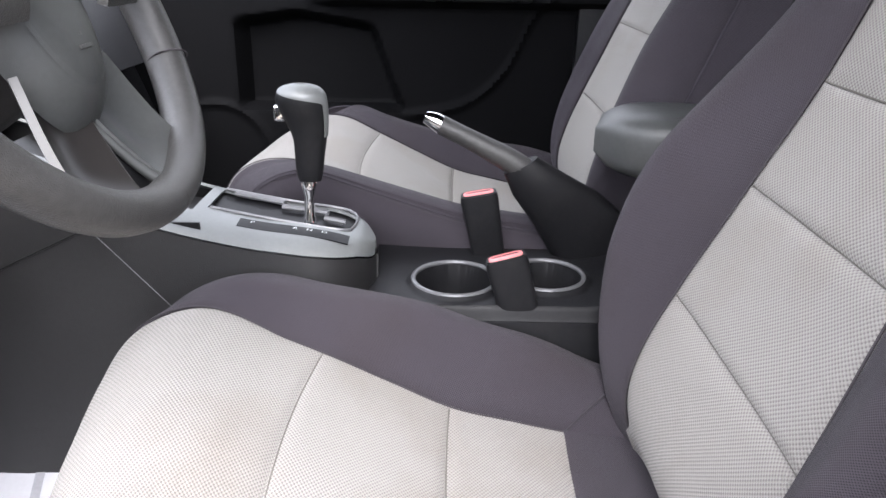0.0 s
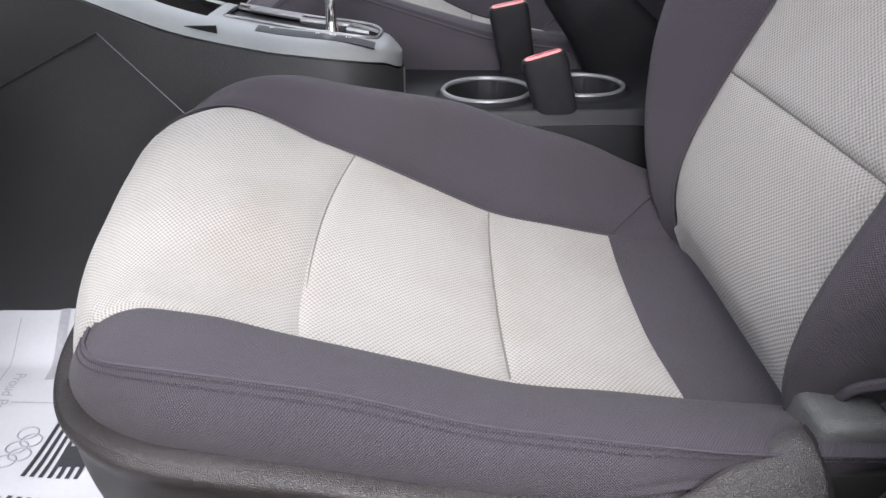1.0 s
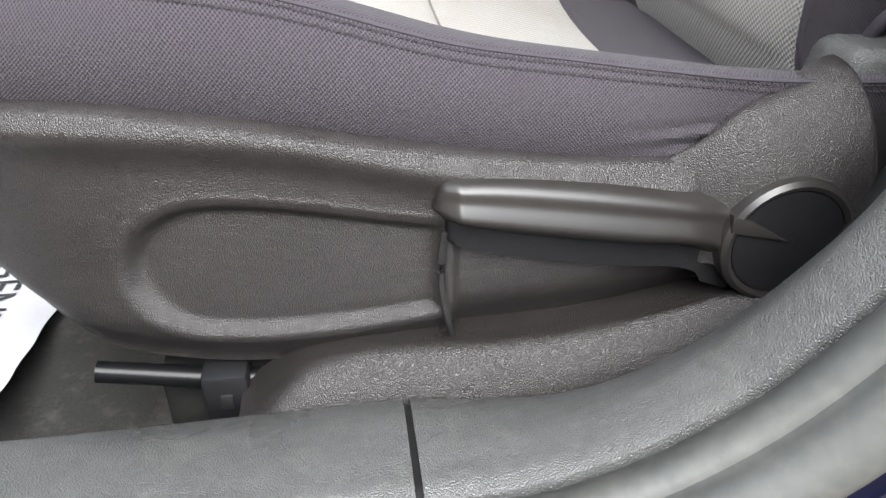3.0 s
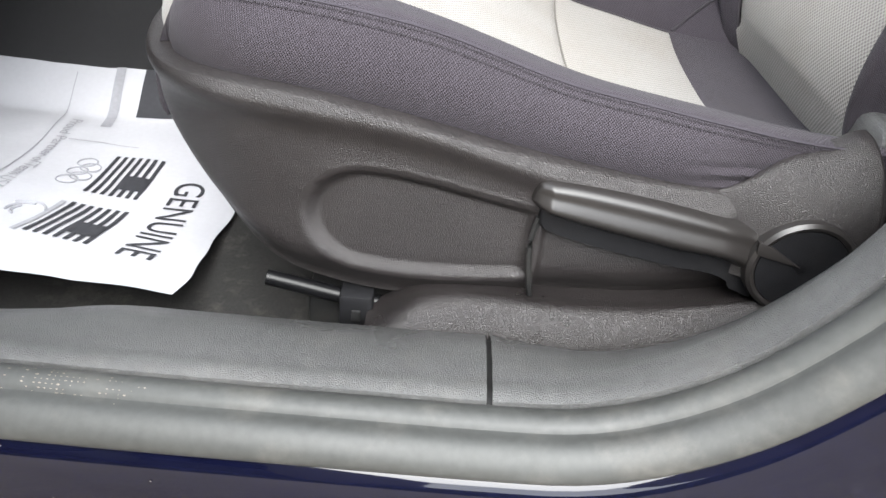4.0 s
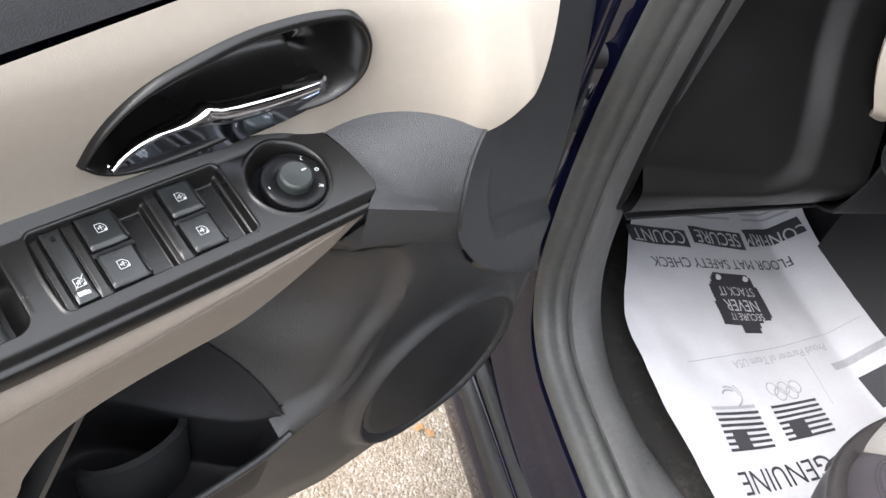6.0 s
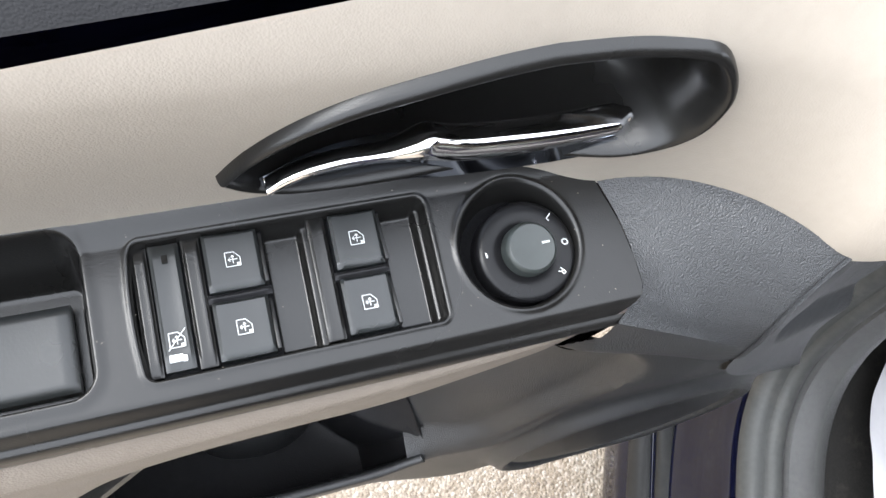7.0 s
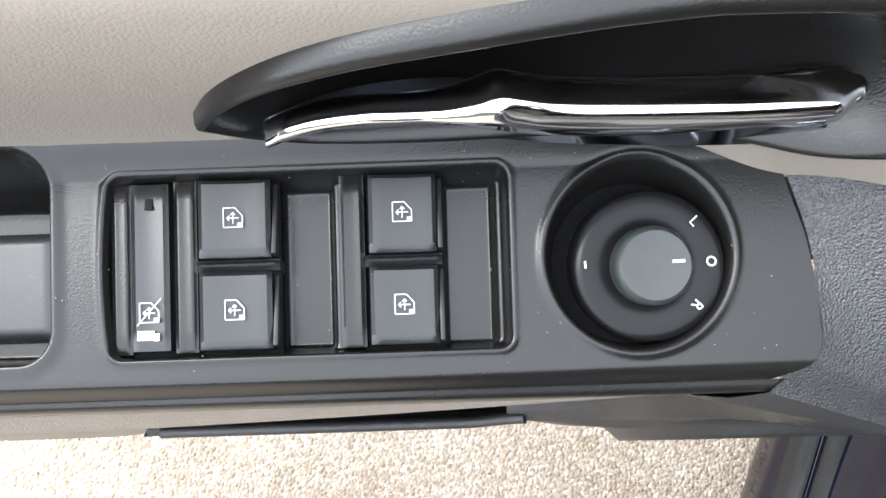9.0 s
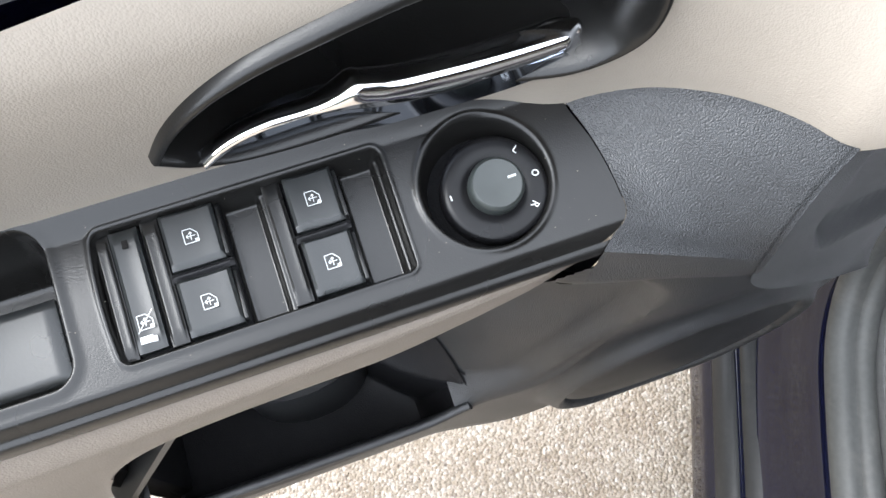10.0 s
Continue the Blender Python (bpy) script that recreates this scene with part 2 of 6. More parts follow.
def curve(table, x):
    """A smooth value at x through a table of (x, value)."""
    if x <= table[0][0]:
        return table[0][1]
    if x >= table[-1][0]:
        return table[-1][1]
    for i in range(len(table) - 1):
        if x <= table[i + 1][0]:
            break
    x0, y0 = table[i]
    x1, y1 = table[i + 1]
    h = x1 - x0
    s = (y1 - y0) / h
    s0 = s if i == 0 else 0.5 * (s + (y0 - table[i - 1][1]) / (x0 - table[i - 1][0]))
    s1 = s if i + 2 >= len(table) else 0.5 * (s + (table[i + 2][1] - y1) / (table[i + 2][0] - x1))
    k = (x - x0) / h
    return (2 * k**3 - 3 * k**2 + 1) * y0 + (k**3 - 2 * k**2 + k) * h * s0 + (-2 * k**3 + 3 * k**2) * y1 + (k**3 - k**2) * h * s1


def spline(points, n):
    """n + 1 points evenly along a Catmull-Rom curve through the points."""
    ps = [Vector(p) for p in points]
    out = []
    m = len(ps) - 1
    for i in range(m):
        p0 = ps[max(0, i - 1)]
        p1, p2 = ps[i], ps[i + 1]
        p3 = ps[min(m, i + 2)]
        for j in range(16):
            k = j / 16
            out.append(0.5 * (2 * p1 + (p2 - p0) * k + (2 * p0 - 5 * p1 + 4 * p2 - p3) * k * k + (3 * p1 - p0 - 3 * p2 + p3) * k**3))
    out.append(ps[-1])
    lengths = [0.0]
    for a, b in zip(out, out[1:]):
        lengths.append(lengths[-1] + (b - a).length)
    even = []
    i = 0
    for j in range(n + 1):
        want = lengths[-1] * j / n
        while i < len(out) - 2 and lengths[i + 1] < want:
            i += 1
        gap = max(1e-9, lengths[i + 1] - lengths[i])
        even.append(out[i].lerp(out[i + 1], min(1.0, (want - lengths[i]) / gap)))
    return even


def sheet(fn, nu, nv, thick=0.0, keep=None):
    """A surface fn(a, b), a and b from 0 to 1, with a UV map in metres and, if asked, a back face with a rim."""
    bm = bmesh.new()
    rows = [[bm.verts.new(fn(i / nu, j / nv)) for j in range(nv + 1)] for i in range(nu + 1)]
    uv = bm.loops.layers.uv.new("UVMap")
    mid = nv // 2
    us = [0.0]
    for i in range(nu):
        us.append(us[-1] + (rows[i + 1][mid].co - rows[i][mid].co).length)
    mu = nu // 2
    vs = [0.0]
    for j in range(nv):
        vs.append(vs[-1] + (rows[mu][j + 1].co - rows[mu][j].co).length)
    for i in range(nu):
        for j in range(nv):
            quad = (rows[i][j], rows[i + 1][j], rows[i + 1][j + 1], rows[i][j + 1])
            if keep and not keep((i + 0.5) / nu, (j + 0.5) / nv):
                continue
            try:
                f = bm.faces.new(quad)
            except ValueError:
                continue
            for loop, (a, b) in zip(f.loops, ((i, j), (i + 1, j), (i + 1, j + 1), (i, j + 1))):
                loop[uv].uv = (vs[b], us[a])
    loose = [v for v in bm.verts if not v.link_faces]
    bmesh.ops.delete(bm, geom=loose, context="VERTS")
    if thick:
        bmesh.ops.recalc_face_normals(bm, faces=bm.faces)
        bmesh.ops.solidify(bm, geom=bm.faces[:], thickness=thick)
    return bm


def box(lo, hi, r=0.002, seg=2):
    """A block with rounded edges between two corners."""
    bm = bmesh.new()
    bmesh.ops.create_cube(bm, size=1)
    for v in bm.verts:
        v.co = [lerp(lo[i], hi[i], v.co[i] + 0.5) for i in range(3)]
    if r:
        bmesh.ops.bevel(bm, geom=bm.edges[:], offset=r, segments=seg, affect="EDGES", profile=0.5)
    return bm


def prism(outline, place, depth, r=0.0, seg=2):
    """A closed 2D outline set in space by place(a, b, h) and given a depth along h, with rounded edges on the outer face."""
    bm = bmesh.new()
    low = [bm.verts.new(place(a, b, 0)) for a, b in outline]
    top = [bm.verts.new(place(a, b, depth)) for a, b in outline]
    n = len(outline)
    bm.faces.new(low[::-1])
    cap = bm.faces.new(top)
    for i in range(n):
        bm.faces.new((low[i], low[(i + 1) % n], top[(i + 1) % n], top[i]))
    if r:
        bmesh.ops.bevel(bm, geom=cap.edges[:], offset=r, segments=seg, affect="EDGES", profile=0.5)
    return bm


def loft(loops, cap=True):
    """Skins a row of closed loops with the same number of points."""
    bm = bmesh.new()
    rings = [[bm.verts.new(p) for p in loop] for loop in loops]
    n = len(rings[0])
    for a, b in zip(rings, rings[1:]):
        for i in range(n):
            bm.faces.new((a[i], a[(i + 1) % n], b[(i + 1) % n], b[i]))
    if cap:
        bm.faces.new(rings[0][::-1])
        bm.faces.new(rings[-1])
    return bm


def tube(points, radius, sides=8, flat=1.0, up=(0, 0, 1), cap=True):
    """A round (or flattened) bar along points; radius is a number or a function of 0..1."""
    loops = []
    n = len(points)
    for i, p in enumerate(points):
        d = (Vector(points[min(n - 1, i + 1)]) - Vector(points[max(0, i - 1)])).normalized()
        a = d.cross(Vector(up))
        if a.length < 1e-4:
            a = d.cross(Vector((1, 0, 0)))
        a.normalize()
        b = a.cross(d)
        r = radius(i / max(1, n - 1)) if callable(radius) else radius
        loops.append([Vector(p) + a * (r * math.cos(2 * math.pi * k / sides)) + b * (r * flat * math.sin(2 * math.pi * k / sides)) for k in range(sides)])
    return loft(loops, cap)


def disc(centre, axis, r, depth, bevel=0.0, sides=48):
    """A round slab that grows from centre along axis."""
    axis = Vector(axis).normalized()
    q = axis.to_track_quat("Z", "Y").to_matrix()
    c = Vector(centre)
    outline = [(r * math.cos(2 * math.pi * k / sides), r * math.sin(2 * math.pi * k / sides)) for k in range(sides)]
    return prism(outline, lambda a, b, h: c + q @ Vector((a, b, h)), depth, bevel, 3)


def turned(profile, centre, axis, sides=48):
    """A body of revolution from (radius, height) pairs."""
    q = Vector(axis).normalized().to_track_quat("Z", "Y").to_matrix()
    c = Vector(centre)
    loops = [[c + q @ Vector((r * math.cos(2 * math.pi * k / sides), r * math.sin(2 * math.pi * k / sides), h)) for k in range(sides)] for r, h in profile]
    return loft(loops)


def merge(bms):
    """Joins several bmeshes into one."""
    out = bmesh.new()
    for b in bms:
        me = bpy.data.meshes.new("tmp")
        b.to_mesh(me)
        b.free()
        out.from_mesh(me)
        bpy.data.meshes.remove(me)
    return out


def inside(p, poly):
    """Whether the 2D point lies in the polygon."""
    x, y = p
    c = False
    for (x0, y0), (x1, y1) in zip(poly, poly[1:] + poly[:1]):
        if (y0 > y) != (y1 > y) and x < (x1 - x0) * (y - y0) / (y1 - y0) + x0:
            c = not c
    return c


def thread(points, size, gap=0.4, lift=None):
    """A row of short raised stitches along points."""
    bms = bmesh.new()
    for a, b in zip(points, points[1:]):
        a, b = Vector(a), Vector(b)
        d = b - a
        if d.length < 1e-6:
            continue
        e = a + d * (1 - gap)
        side = d.normalized().cross(Vector((0, -0.6, 0.8)))
        if side.length < 1e-3:
            continue
        side = side.normalized() * size
        up = side.cross(d).normalized() * size
        vs = [bms.verts.new(q) for q in (a - side, a + side, e + side, e - side)]
        m0, m1 = bms.verts.new(a.lerp(e, 0.2) + up), bms.verts.new(a.lerp(e, 0.8) + up)
        bms.faces.new((vs[0], vs[1], m0))
        bms.faces.new((vs[1], vs[2], m1, m0))
        bms.faces.new((vs[2], vs[3], m1))
        bms.faces.new((vs[3], vs[0], m0, m1))
    return bms


# ---- ground ----
def ground_height(x, y):
    near = smooth(1.6 - math.hypot(x + 0.5, y + 0.3))
    return 0.040 + 0.003 * near * noise.noise((x * 5, y * 5, 0))


def make_ground():
    edges = [-600, -60, -12, -4] + [-1.6 + 0.08 * i for i in range(36)] + [4, 12, 60, 600]
    bm = bmesh.new()
    rows = [[bm.verts.new((x, y, ground_height(x, y))) for y in edges] for x in edges]
    for i in range(len(edges) - 1):
        for j in range(len(edges) - 1):
            bm.faces.new((rows[i][j], rows[i + 1][j], rows[i + 1][j + 1], rows[i][j + 1]))
    tagged(part("ground", bm, M_ASPHALT), "pale worn tarmac with exposed tan aggregate", "ground", kind="structure")


make_ground()


def make_backdrop():
    """Unseen plain dark walls, hedge-high, added round the car to block low sky light."""
    bm = bmesh.new()
    for lo, hi in (((-9, -7.2, 0), (9, -7, 1.7)), ((-9, 7, 0), (9, 7.2, 3.2)), ((-9.2, -7, 0), (-9, 7, 3.2)), ((9, -7, 0), (9.2, 7, 3.2))):
        bmesh.ops.create_cube(bm, size=1, matrix=Matrix.LocRotScale(Vector([(a + b) / 2 for a, b in zip(lo, hi)]), None, Vector([b - a for a, b in zip(lo, hi)])))
    tagged(part("backdrop", bm, M_BACKDROP), "unseen plain dark walls added to block low sky light", "wall", kind="structure")


make_backdrop()


def make_pebbles():
    """Loose stones of the aggregate that stand proud beside the sill."""
    rng = random.Random(4)
    bm = bmesh.new()
    for _ in range(2600):
        x, y = rng.uniform(-0.95, 0.1), rng.uniform(-0.75, 0.06)
        r = rng.uniform(0.0015, 0.0042)
        z = ground_height(x, y)
        a = rng.uniform(0, 6.28)
        ring = [bm.verts.new((x + r * rng.uniform(0.7, 1.2) * math.cos(a + k * 1.257), y + r * rng.uniform(0.7, 1.2) * math.sin(a + k * 1.257), z - 0.001)) for k in range(5)]
        top = bm.verts.new((x + rng.uniform(-0.3, 0.3) * r, y, z + r * 0.45))
        for k in range(5):
            bm.faces.new((ring[k], ring[(k + 1) % 5], top))
    tagged(part("gravel", bm, M_ASPHALT), "loose tan and grey aggregate grains on the tarmac", "gravel", kind="stuff")


make_pebbles()


def make_leaf(x, y, turn):
    pts = []
    for k in range(13):
        q = k / 12 * 2 * math.pi
        r = 0.009 * (1 + 0.35 * math.sin(5 * q))
        pts.append((r * math.cos(q), 0.7 * r * math.sin(q)))
    c, s = math.cos(turn), math.sin(turn)
    bm = prism(pts, lambda a, b, h: (x + a * c - b * s, y + a * s + b * c, 0.0475 + h + 8 * (a * a + 0.5 * b * b)), 0.0012)
    leaf = thing("dry_leaf", "small crumpled brown dry leaf lying on tarmac", "leaf")
    part("blade", bm, M_LEAF, leaf)


make_leaf(-0.655, 0.062, 0.4)
make_leaf(-0.668, 0.045, 1.9)

# ---- car body round the driver's door opening ----
OPENING = [(-0.60, 1.20), (-0.630, 0.95), (-0.643, 0.75), (-0.636, 0.60), (-0.612, 0.485), (-0.555, 0.425), (-0.46, 0.408), (-0.30, 0.406), (-0.15, 0.408), (-0.06, 0.410), (-0.01, 0.414), (0.033, 0.429), (0.074, 0.456), (0.108, 0.493), (0.132, 0.530), (0.165, 0.61), (0.195, 0.74), (0.215, 0.95), (0.22, 1.20)]
RINGS = 640
RING = spline([(x, 0, z) for x, z in OPENING], RINGS)


def ring_normal(i):
    """Away from the opening: down at the sill, forward at the front pillar."""
    d = RING[min(RINGS, i + 1)] - RING[max(0, i - 1)]
    return Vector((d.z, 0, -d.x)).normalized()


def along_opening(profile, start, end, step=4):
    """Sweeps a profile of (outward, y) pairs, fixed or given by a function of the ring point, round the door opening."""
    fixed = None if callable(profile) else profile
    i0, i1 = start, end
    n = len(fixed if fixed else profile(RING[0]))

    def fn(a, b):
        i = round(lerp(i0, i1, a))
        prof = fixed or profile(RING[i])
        o, y = prof[round(b * (n - 1))]
        p = RING[i] + ring_normal(i) * o
        return (p.x, y, p.z)

    return sheet(fn, max(1, (i1 - i0) // step), n - 1)


SPLIT = min(range(RINGS + 1), key=lambda i: abs(RING[i].x + 0.058) + abs(RING[i].z - 0.41))
car = thing("car", "navy blue sedan body shell with open driver's doorway", "car")


def smooth_profile(points, n):
    return [(p.x, p.y) for p in spline([(a, b, 0) for a, b in points], n)]


def trim_profile(p):
    front = smooth((-0.30 - p.x) / 0.22)
    up = smooth((p.z - 0.62) / 0.25)
    deep = lerp(0.021, 0.072, front * (1 - 0.6 * up)) + curve([(-0.06, 0.0), (-0.02, 0.008), (0.033, 0.030), (0.074, 0.043), (0.108, 0.053), (0.132, 0.062), (0.17, 0.070)], p.x)
    base = [(0.007, 0.1555), (0.000, 0.158), (-0.003, 0.164), (-0.001, 0.172), (0.001, 0.190), (deep * 0.35, 0.218), (deep * 0.78, 0.236), (deep, 0.2445), (deep + 0.02, 0.2495), (deep + 0.07, 0.258 + 0.03 * front)]
    return smooth_profile(base, 22)


part("sill_plate", along_opening(trim_profile, 0, SPLIT - 1), M_SILL, car, "scuffed grey grained plastic sill plate")
part("pillar_trim", along_opening(trim_profile, SPLIT, RINGS), M_SILL, car, "grey grained plastic lower pillar trim")
part("sill_gap", along_opening(lambda p: [(o + 0.004, y) for o, y in trim_profile(p)], SPLIT - 2, SPLIT + 1, 1), M_TAR, car)
SEAL = smooth_profile([(0.010, 0.1565), (0.003, 0.1545), (-0.004, 0.151), (-0.008, 0.145), (-0.009, 0.139), (-0.0065, 0.1335), (-0.0035, 0.131), (-0.0045, 0.127), (-0.0045, 0.121), (-0.001, 0.115), (0.005, 0.1105), (0.012, 0.1095), (0.016, 0.113)], 30)
part("door_seal", along_opening(SEAL, 0, RINGS), M_RUBBER, car, "grey rubber weatherstrip with a rolled bulb")
PAINT = smooth_profile([(0.006, 0.122), (0.014, 0.1115), (0.022, 0.106), (0.040, 0.101), (0.062, 0.096), (0.082, 0.089), (0.096, 0.0835), (0.102, 0.080), (0.104, 0.083)], 26)
part("door_jamb", along_opening(PAINT, 0, RINGS), M_PAINT, car, "dusty navy painted door jamb")


def flecks(centres, seed, spread, name, mat, prof, lift):
    """Small worn or dusty marks scattered on a swept surface round (ring index, profile index) centres."""
    rng = random.Random(seed)
    bm = bmesh.new()
    for ci, cj, count, size in centres:
        for _ in range(count):
            i = min(RINGS - 1, max(1, round(rng.gauss(ci, spread))))
            pr = prof(RING[i]) if callable(prof) else prof
            j = min(len(pr) - 2, max(1, round(rng.gauss(cj, 1.6))))
            o, y = pr[j]
            o2, y2 = pr[j + 1]
            n = ring_normal(i)
            p = RING[i] + n * o
            along = (RING[i + 1] - RING[i - 1]).normalized()
            across = (n * (o2 - o) + Vector((0, y2 - y, 0))).normalized()
            up = along.cross(across)
            up = up if up.dot(Vector((0, -0.4, 1))) > 0 else -up
            c = Vector((p.x, y, p.z)) + up * lift
            a, b = size * rng.uniform(0.3, 1.2), size * rng.uniform(0.2, 0.6)
            bm.faces.new([bm.verts.new(c + along * (a * math.cos(k * 1.047 + 0.3)) + across * (b * rng.uniform(0.7, 1.2) * math.sin(k * 1.047 + 0.3))) for k in range(6)])
    tagged(part(name, bm, mat, car), kind="stuff")


def ring_at(x):
    return min(range(100, RINGS - 100), key=lambda i: abs(RING[i].x - x))


def straight(profile, x0, x1, n=40, wave=0.0):
    pr = smooth_profile(profile, 18)

    def fn(a, b):
        y, z = pr[round(b * 18)]
        x = lerp(x0, x1, a)
        return (x, y + wave * noise.noise((x * 9, b * 3, 2)), z)

    return sheet(fn, n, 18)


flecks([(ring_at(-0.312), 12, 60, 0.0010), (ring_at(-0.277), 13, 30, 0.0008), (ring_at(-0.36), 12, 8, 0.0006)], 5, 3, "scuff_marks", M_SPECK, SEAL, 0.0004)
flecks([(ring_at(-0.30 + 0.06 * k), 3 + 3 * (k % 6), 3, 0.0005) for k in range(8)], 6, 20, "dust_specks", M_SPECK, trim_profile, 0.0005)
flecks([(ring_at(-0.295), 12, 4, 0.0007), (ring_at(-0.337), 4, 3, 0.0008), (ring_at(-0.22), 8, 3, 0.0007), (ring_at(-0.12), 9, 3, 0.0006)], 7, 4, "paint_chips", M_SPECK, PAINT, 0.0005)
part("sill_strip", straight([(0.092, 0.309), (0.084, 0.3085), (0.077, 0.305), (0.0715, 0.299), (0.0705, 0.292), (0.076, 0.287)], -0.73, 0.9, wave=0.0006), M_TAR, car, "brownish black rubber sill strip")
part("sill_channel", straight([(0.078, 0.294), (0.073, 0.287), (0.070, 0.283), (0.0665, 0.282)], -0.74, 0.9), M_PAINT, car)
part("rocker_molding", straight([(0.0685, 0.2835), (0.0625, 0.2825), (0.0565, 0.277), (0.052, 0.268), (0.0505, 0.26), (0.052, 0.256)], -0.75, 0.9, wave=0.0006), M_TAR, car, "dusty black rocker moulding")
part("rocker_panel", straight([(0.054, 0.262), (0.0485, 0.256), (0.046, 0.247), (0.047, 0.225), (0.055, 0.17), (0.085, 0.155), (0.2, 0.15)], -0.75, 0.9), M_PAINT, car)


def fender_fn(a, b):
    z = lerp(0.17, 1.0, b)
    x = lerp(-0.735, -1.5, a)
    return (x, 0.078 - 0.02 * math.sin(math.pi * b) - 0.03 * smooth(a * 3), z)


part("fender", sheet(fender_fn, 10, 12, 0.004), M_PAINT, car)
part("roof", sheet(lambda a, b: (lerp(-0.35, 1.5, a), lerp(0.25, 1.48, b), 1.44 + 0.05 * math.sin(math.pi * b)), 8, 8, 0.03), M_PAINT, car)
part("cowl", sheet(lambda a, b: (lerp(-0.95, -1.6, a), lerp(0.06, 1.67, b), lerp(0.98, 0.90, a)), 4, 8, 0.02), M_PAINT, car)
part("rear_bulkhead", box((1.35, 0.1, 0.2), (1.40, 1.66, 1.05), 0.01), M_BLACK, car)
for y0 in (0.12, 1.58):
    part("rear_quarter", box((0.26, y0, 0.2), (1.4, y0 + 0.05, 0.98), 0.01), M_BLACK, car)
    part("roof_rail", tube(spline([(-1.0, y0 + 0.02, 0.97), (-0.6, y0 + 0.07, 1.22), (-0.25, y0 + 0.13, 1.42), (0.5, y0 + 0.14, 1.46), (1.4, y0 + 0.12, 1.40)], 24), 0.035), M_BLACK, car)
    part("centre_pillar", tube(spline([(0.27, y0 + 0.025, 0.9), (0.32, y0 + 0.08, 1.2), (0.36, y0 + 0.13, 1.45)], 8), 0.04), M_BLACK, car)


def hinge(z, x=-0.688, y=0.118):
    """A door hinge: two pressed plates and a pin."""
    a = box((x - 0.02, y - 0.035, z - 0.016), (x + 0.022, y - 0.012, z + 0.016), 0.004)
    b = disc((x - 0.004, y - 0.045, z - 0.022), (0, 0, 1), 0.008, 0.044, 0.002, 16)
    c = box((x - 0.012, y - 0.075, z - 0.012), (x + 0.006, y - 0.03, z + 0.012), 0.003)
    return merge([a, b, c])


part("door_hinge", hinge(0.715), M_STEEL, car, "scuffed grey steel door hinge")
part("door_hinge", hinge(0.50), M_PAINT, car, "navy painted lower door hinge")
part("check_strap", box((-0.70, 0.02, 0.600), (-0.672, 0.115, 0.616), 0.003), M_STEEL, car)
part("wiring_boot", tube(spline([(-0.668, 0.10, 0.80), (-0.672, 0.06, 0.795), (-0.685, 0.02, 0.80)], 12), lambda k: 0.013 + 0.002 * math.sin(40 * k), 12), M_TAR, car)


# ---- floor ----
def floor_fn(a, b):
    y = lerp(0.262, 1.52, b)
    x = lerp(0.75, -1.06, a)
    z = 0.285 + 0.004 * noise.noise((x * 12, y * 12, 0))
    z += 0.42 * smooth((-0.93 - x) / 0.14)
    z += 0.24 * smooth((y - 0.795) / 0.06) * (1 - smooth((y - 0.96) / 0.08))
    z += 0.035 * smooth((0.42 - y) / 0.14) * smooth((-0.5 - x) / 0.2)
    return (x, y, z)


floor_ob = part("floor", sheet(floor_fn, 90, 70, 0.01), M_CARPET)
tagged(floor_ob, "dusty dark grey carpet on the car floor", "carpet", kind="structure")


# ---- dashboard ----
dash = thing("dashboard", "black and beige dashboard with knee panel and light switch", "dashboard")


def knee_inset(y, z):
    """How far a point lies inside the knee panel's sunken field, whose lower inner corner is round."""
    dz, dy, r = z - 0.652, 0.392 - y, 0.06
    return r - math.hypot(r - dy, r - dz) if dz < r and dy < r else min(dz, dy)


def knee_fn(a, b):
    y = lerp(0.185, 0.46, a)
    z = lerp(0.612, 0.99, b)
    x = curve([(0.60, -0.640), (0.612, -0.622), (0.64, -0.612), (0.68, -0.616), (0.75, -0.645), (0.83, -0.69), (0.99, -0.74)], z)
    x -= 0.016 * smooth(knee_inset(y, z) / 0.030)
    x += 0.05 * a * smooth((z - 0.60) / 0.1)
    return (x, y, z)


part("knee_panel", sheet(knee_fn, 80, 110), M_KNEE, dash, "dull black lower knee panel with a sunken field")
part("knee_underside", sheet(lambda a, b: (lerp(-0.618, -0.92, a), lerp(0.19, 0.75, b), 0.607 + 0.03 * a), 6, 6, 0.004), M_BLACK, dash)
part("dash_end", sheet(lambda a, b: (lerp(-0.632, -0.95, a), 0.186, lerp(0.607, 0.99, b)), 6, 10, 0.004), M_BLACK, dash)


def fascia_fn(a, b):
    y = lerp(0.455, 0.80, a)
    z = lerp(0.615, 0.80, b)
    x = -0.575 + 0.02 * math.sin(math.pi * b) - 0.03 * abs(a - 0.4) - 0.05 * smooth((0.64 - z) / 0.03)
    return (x, y, z)


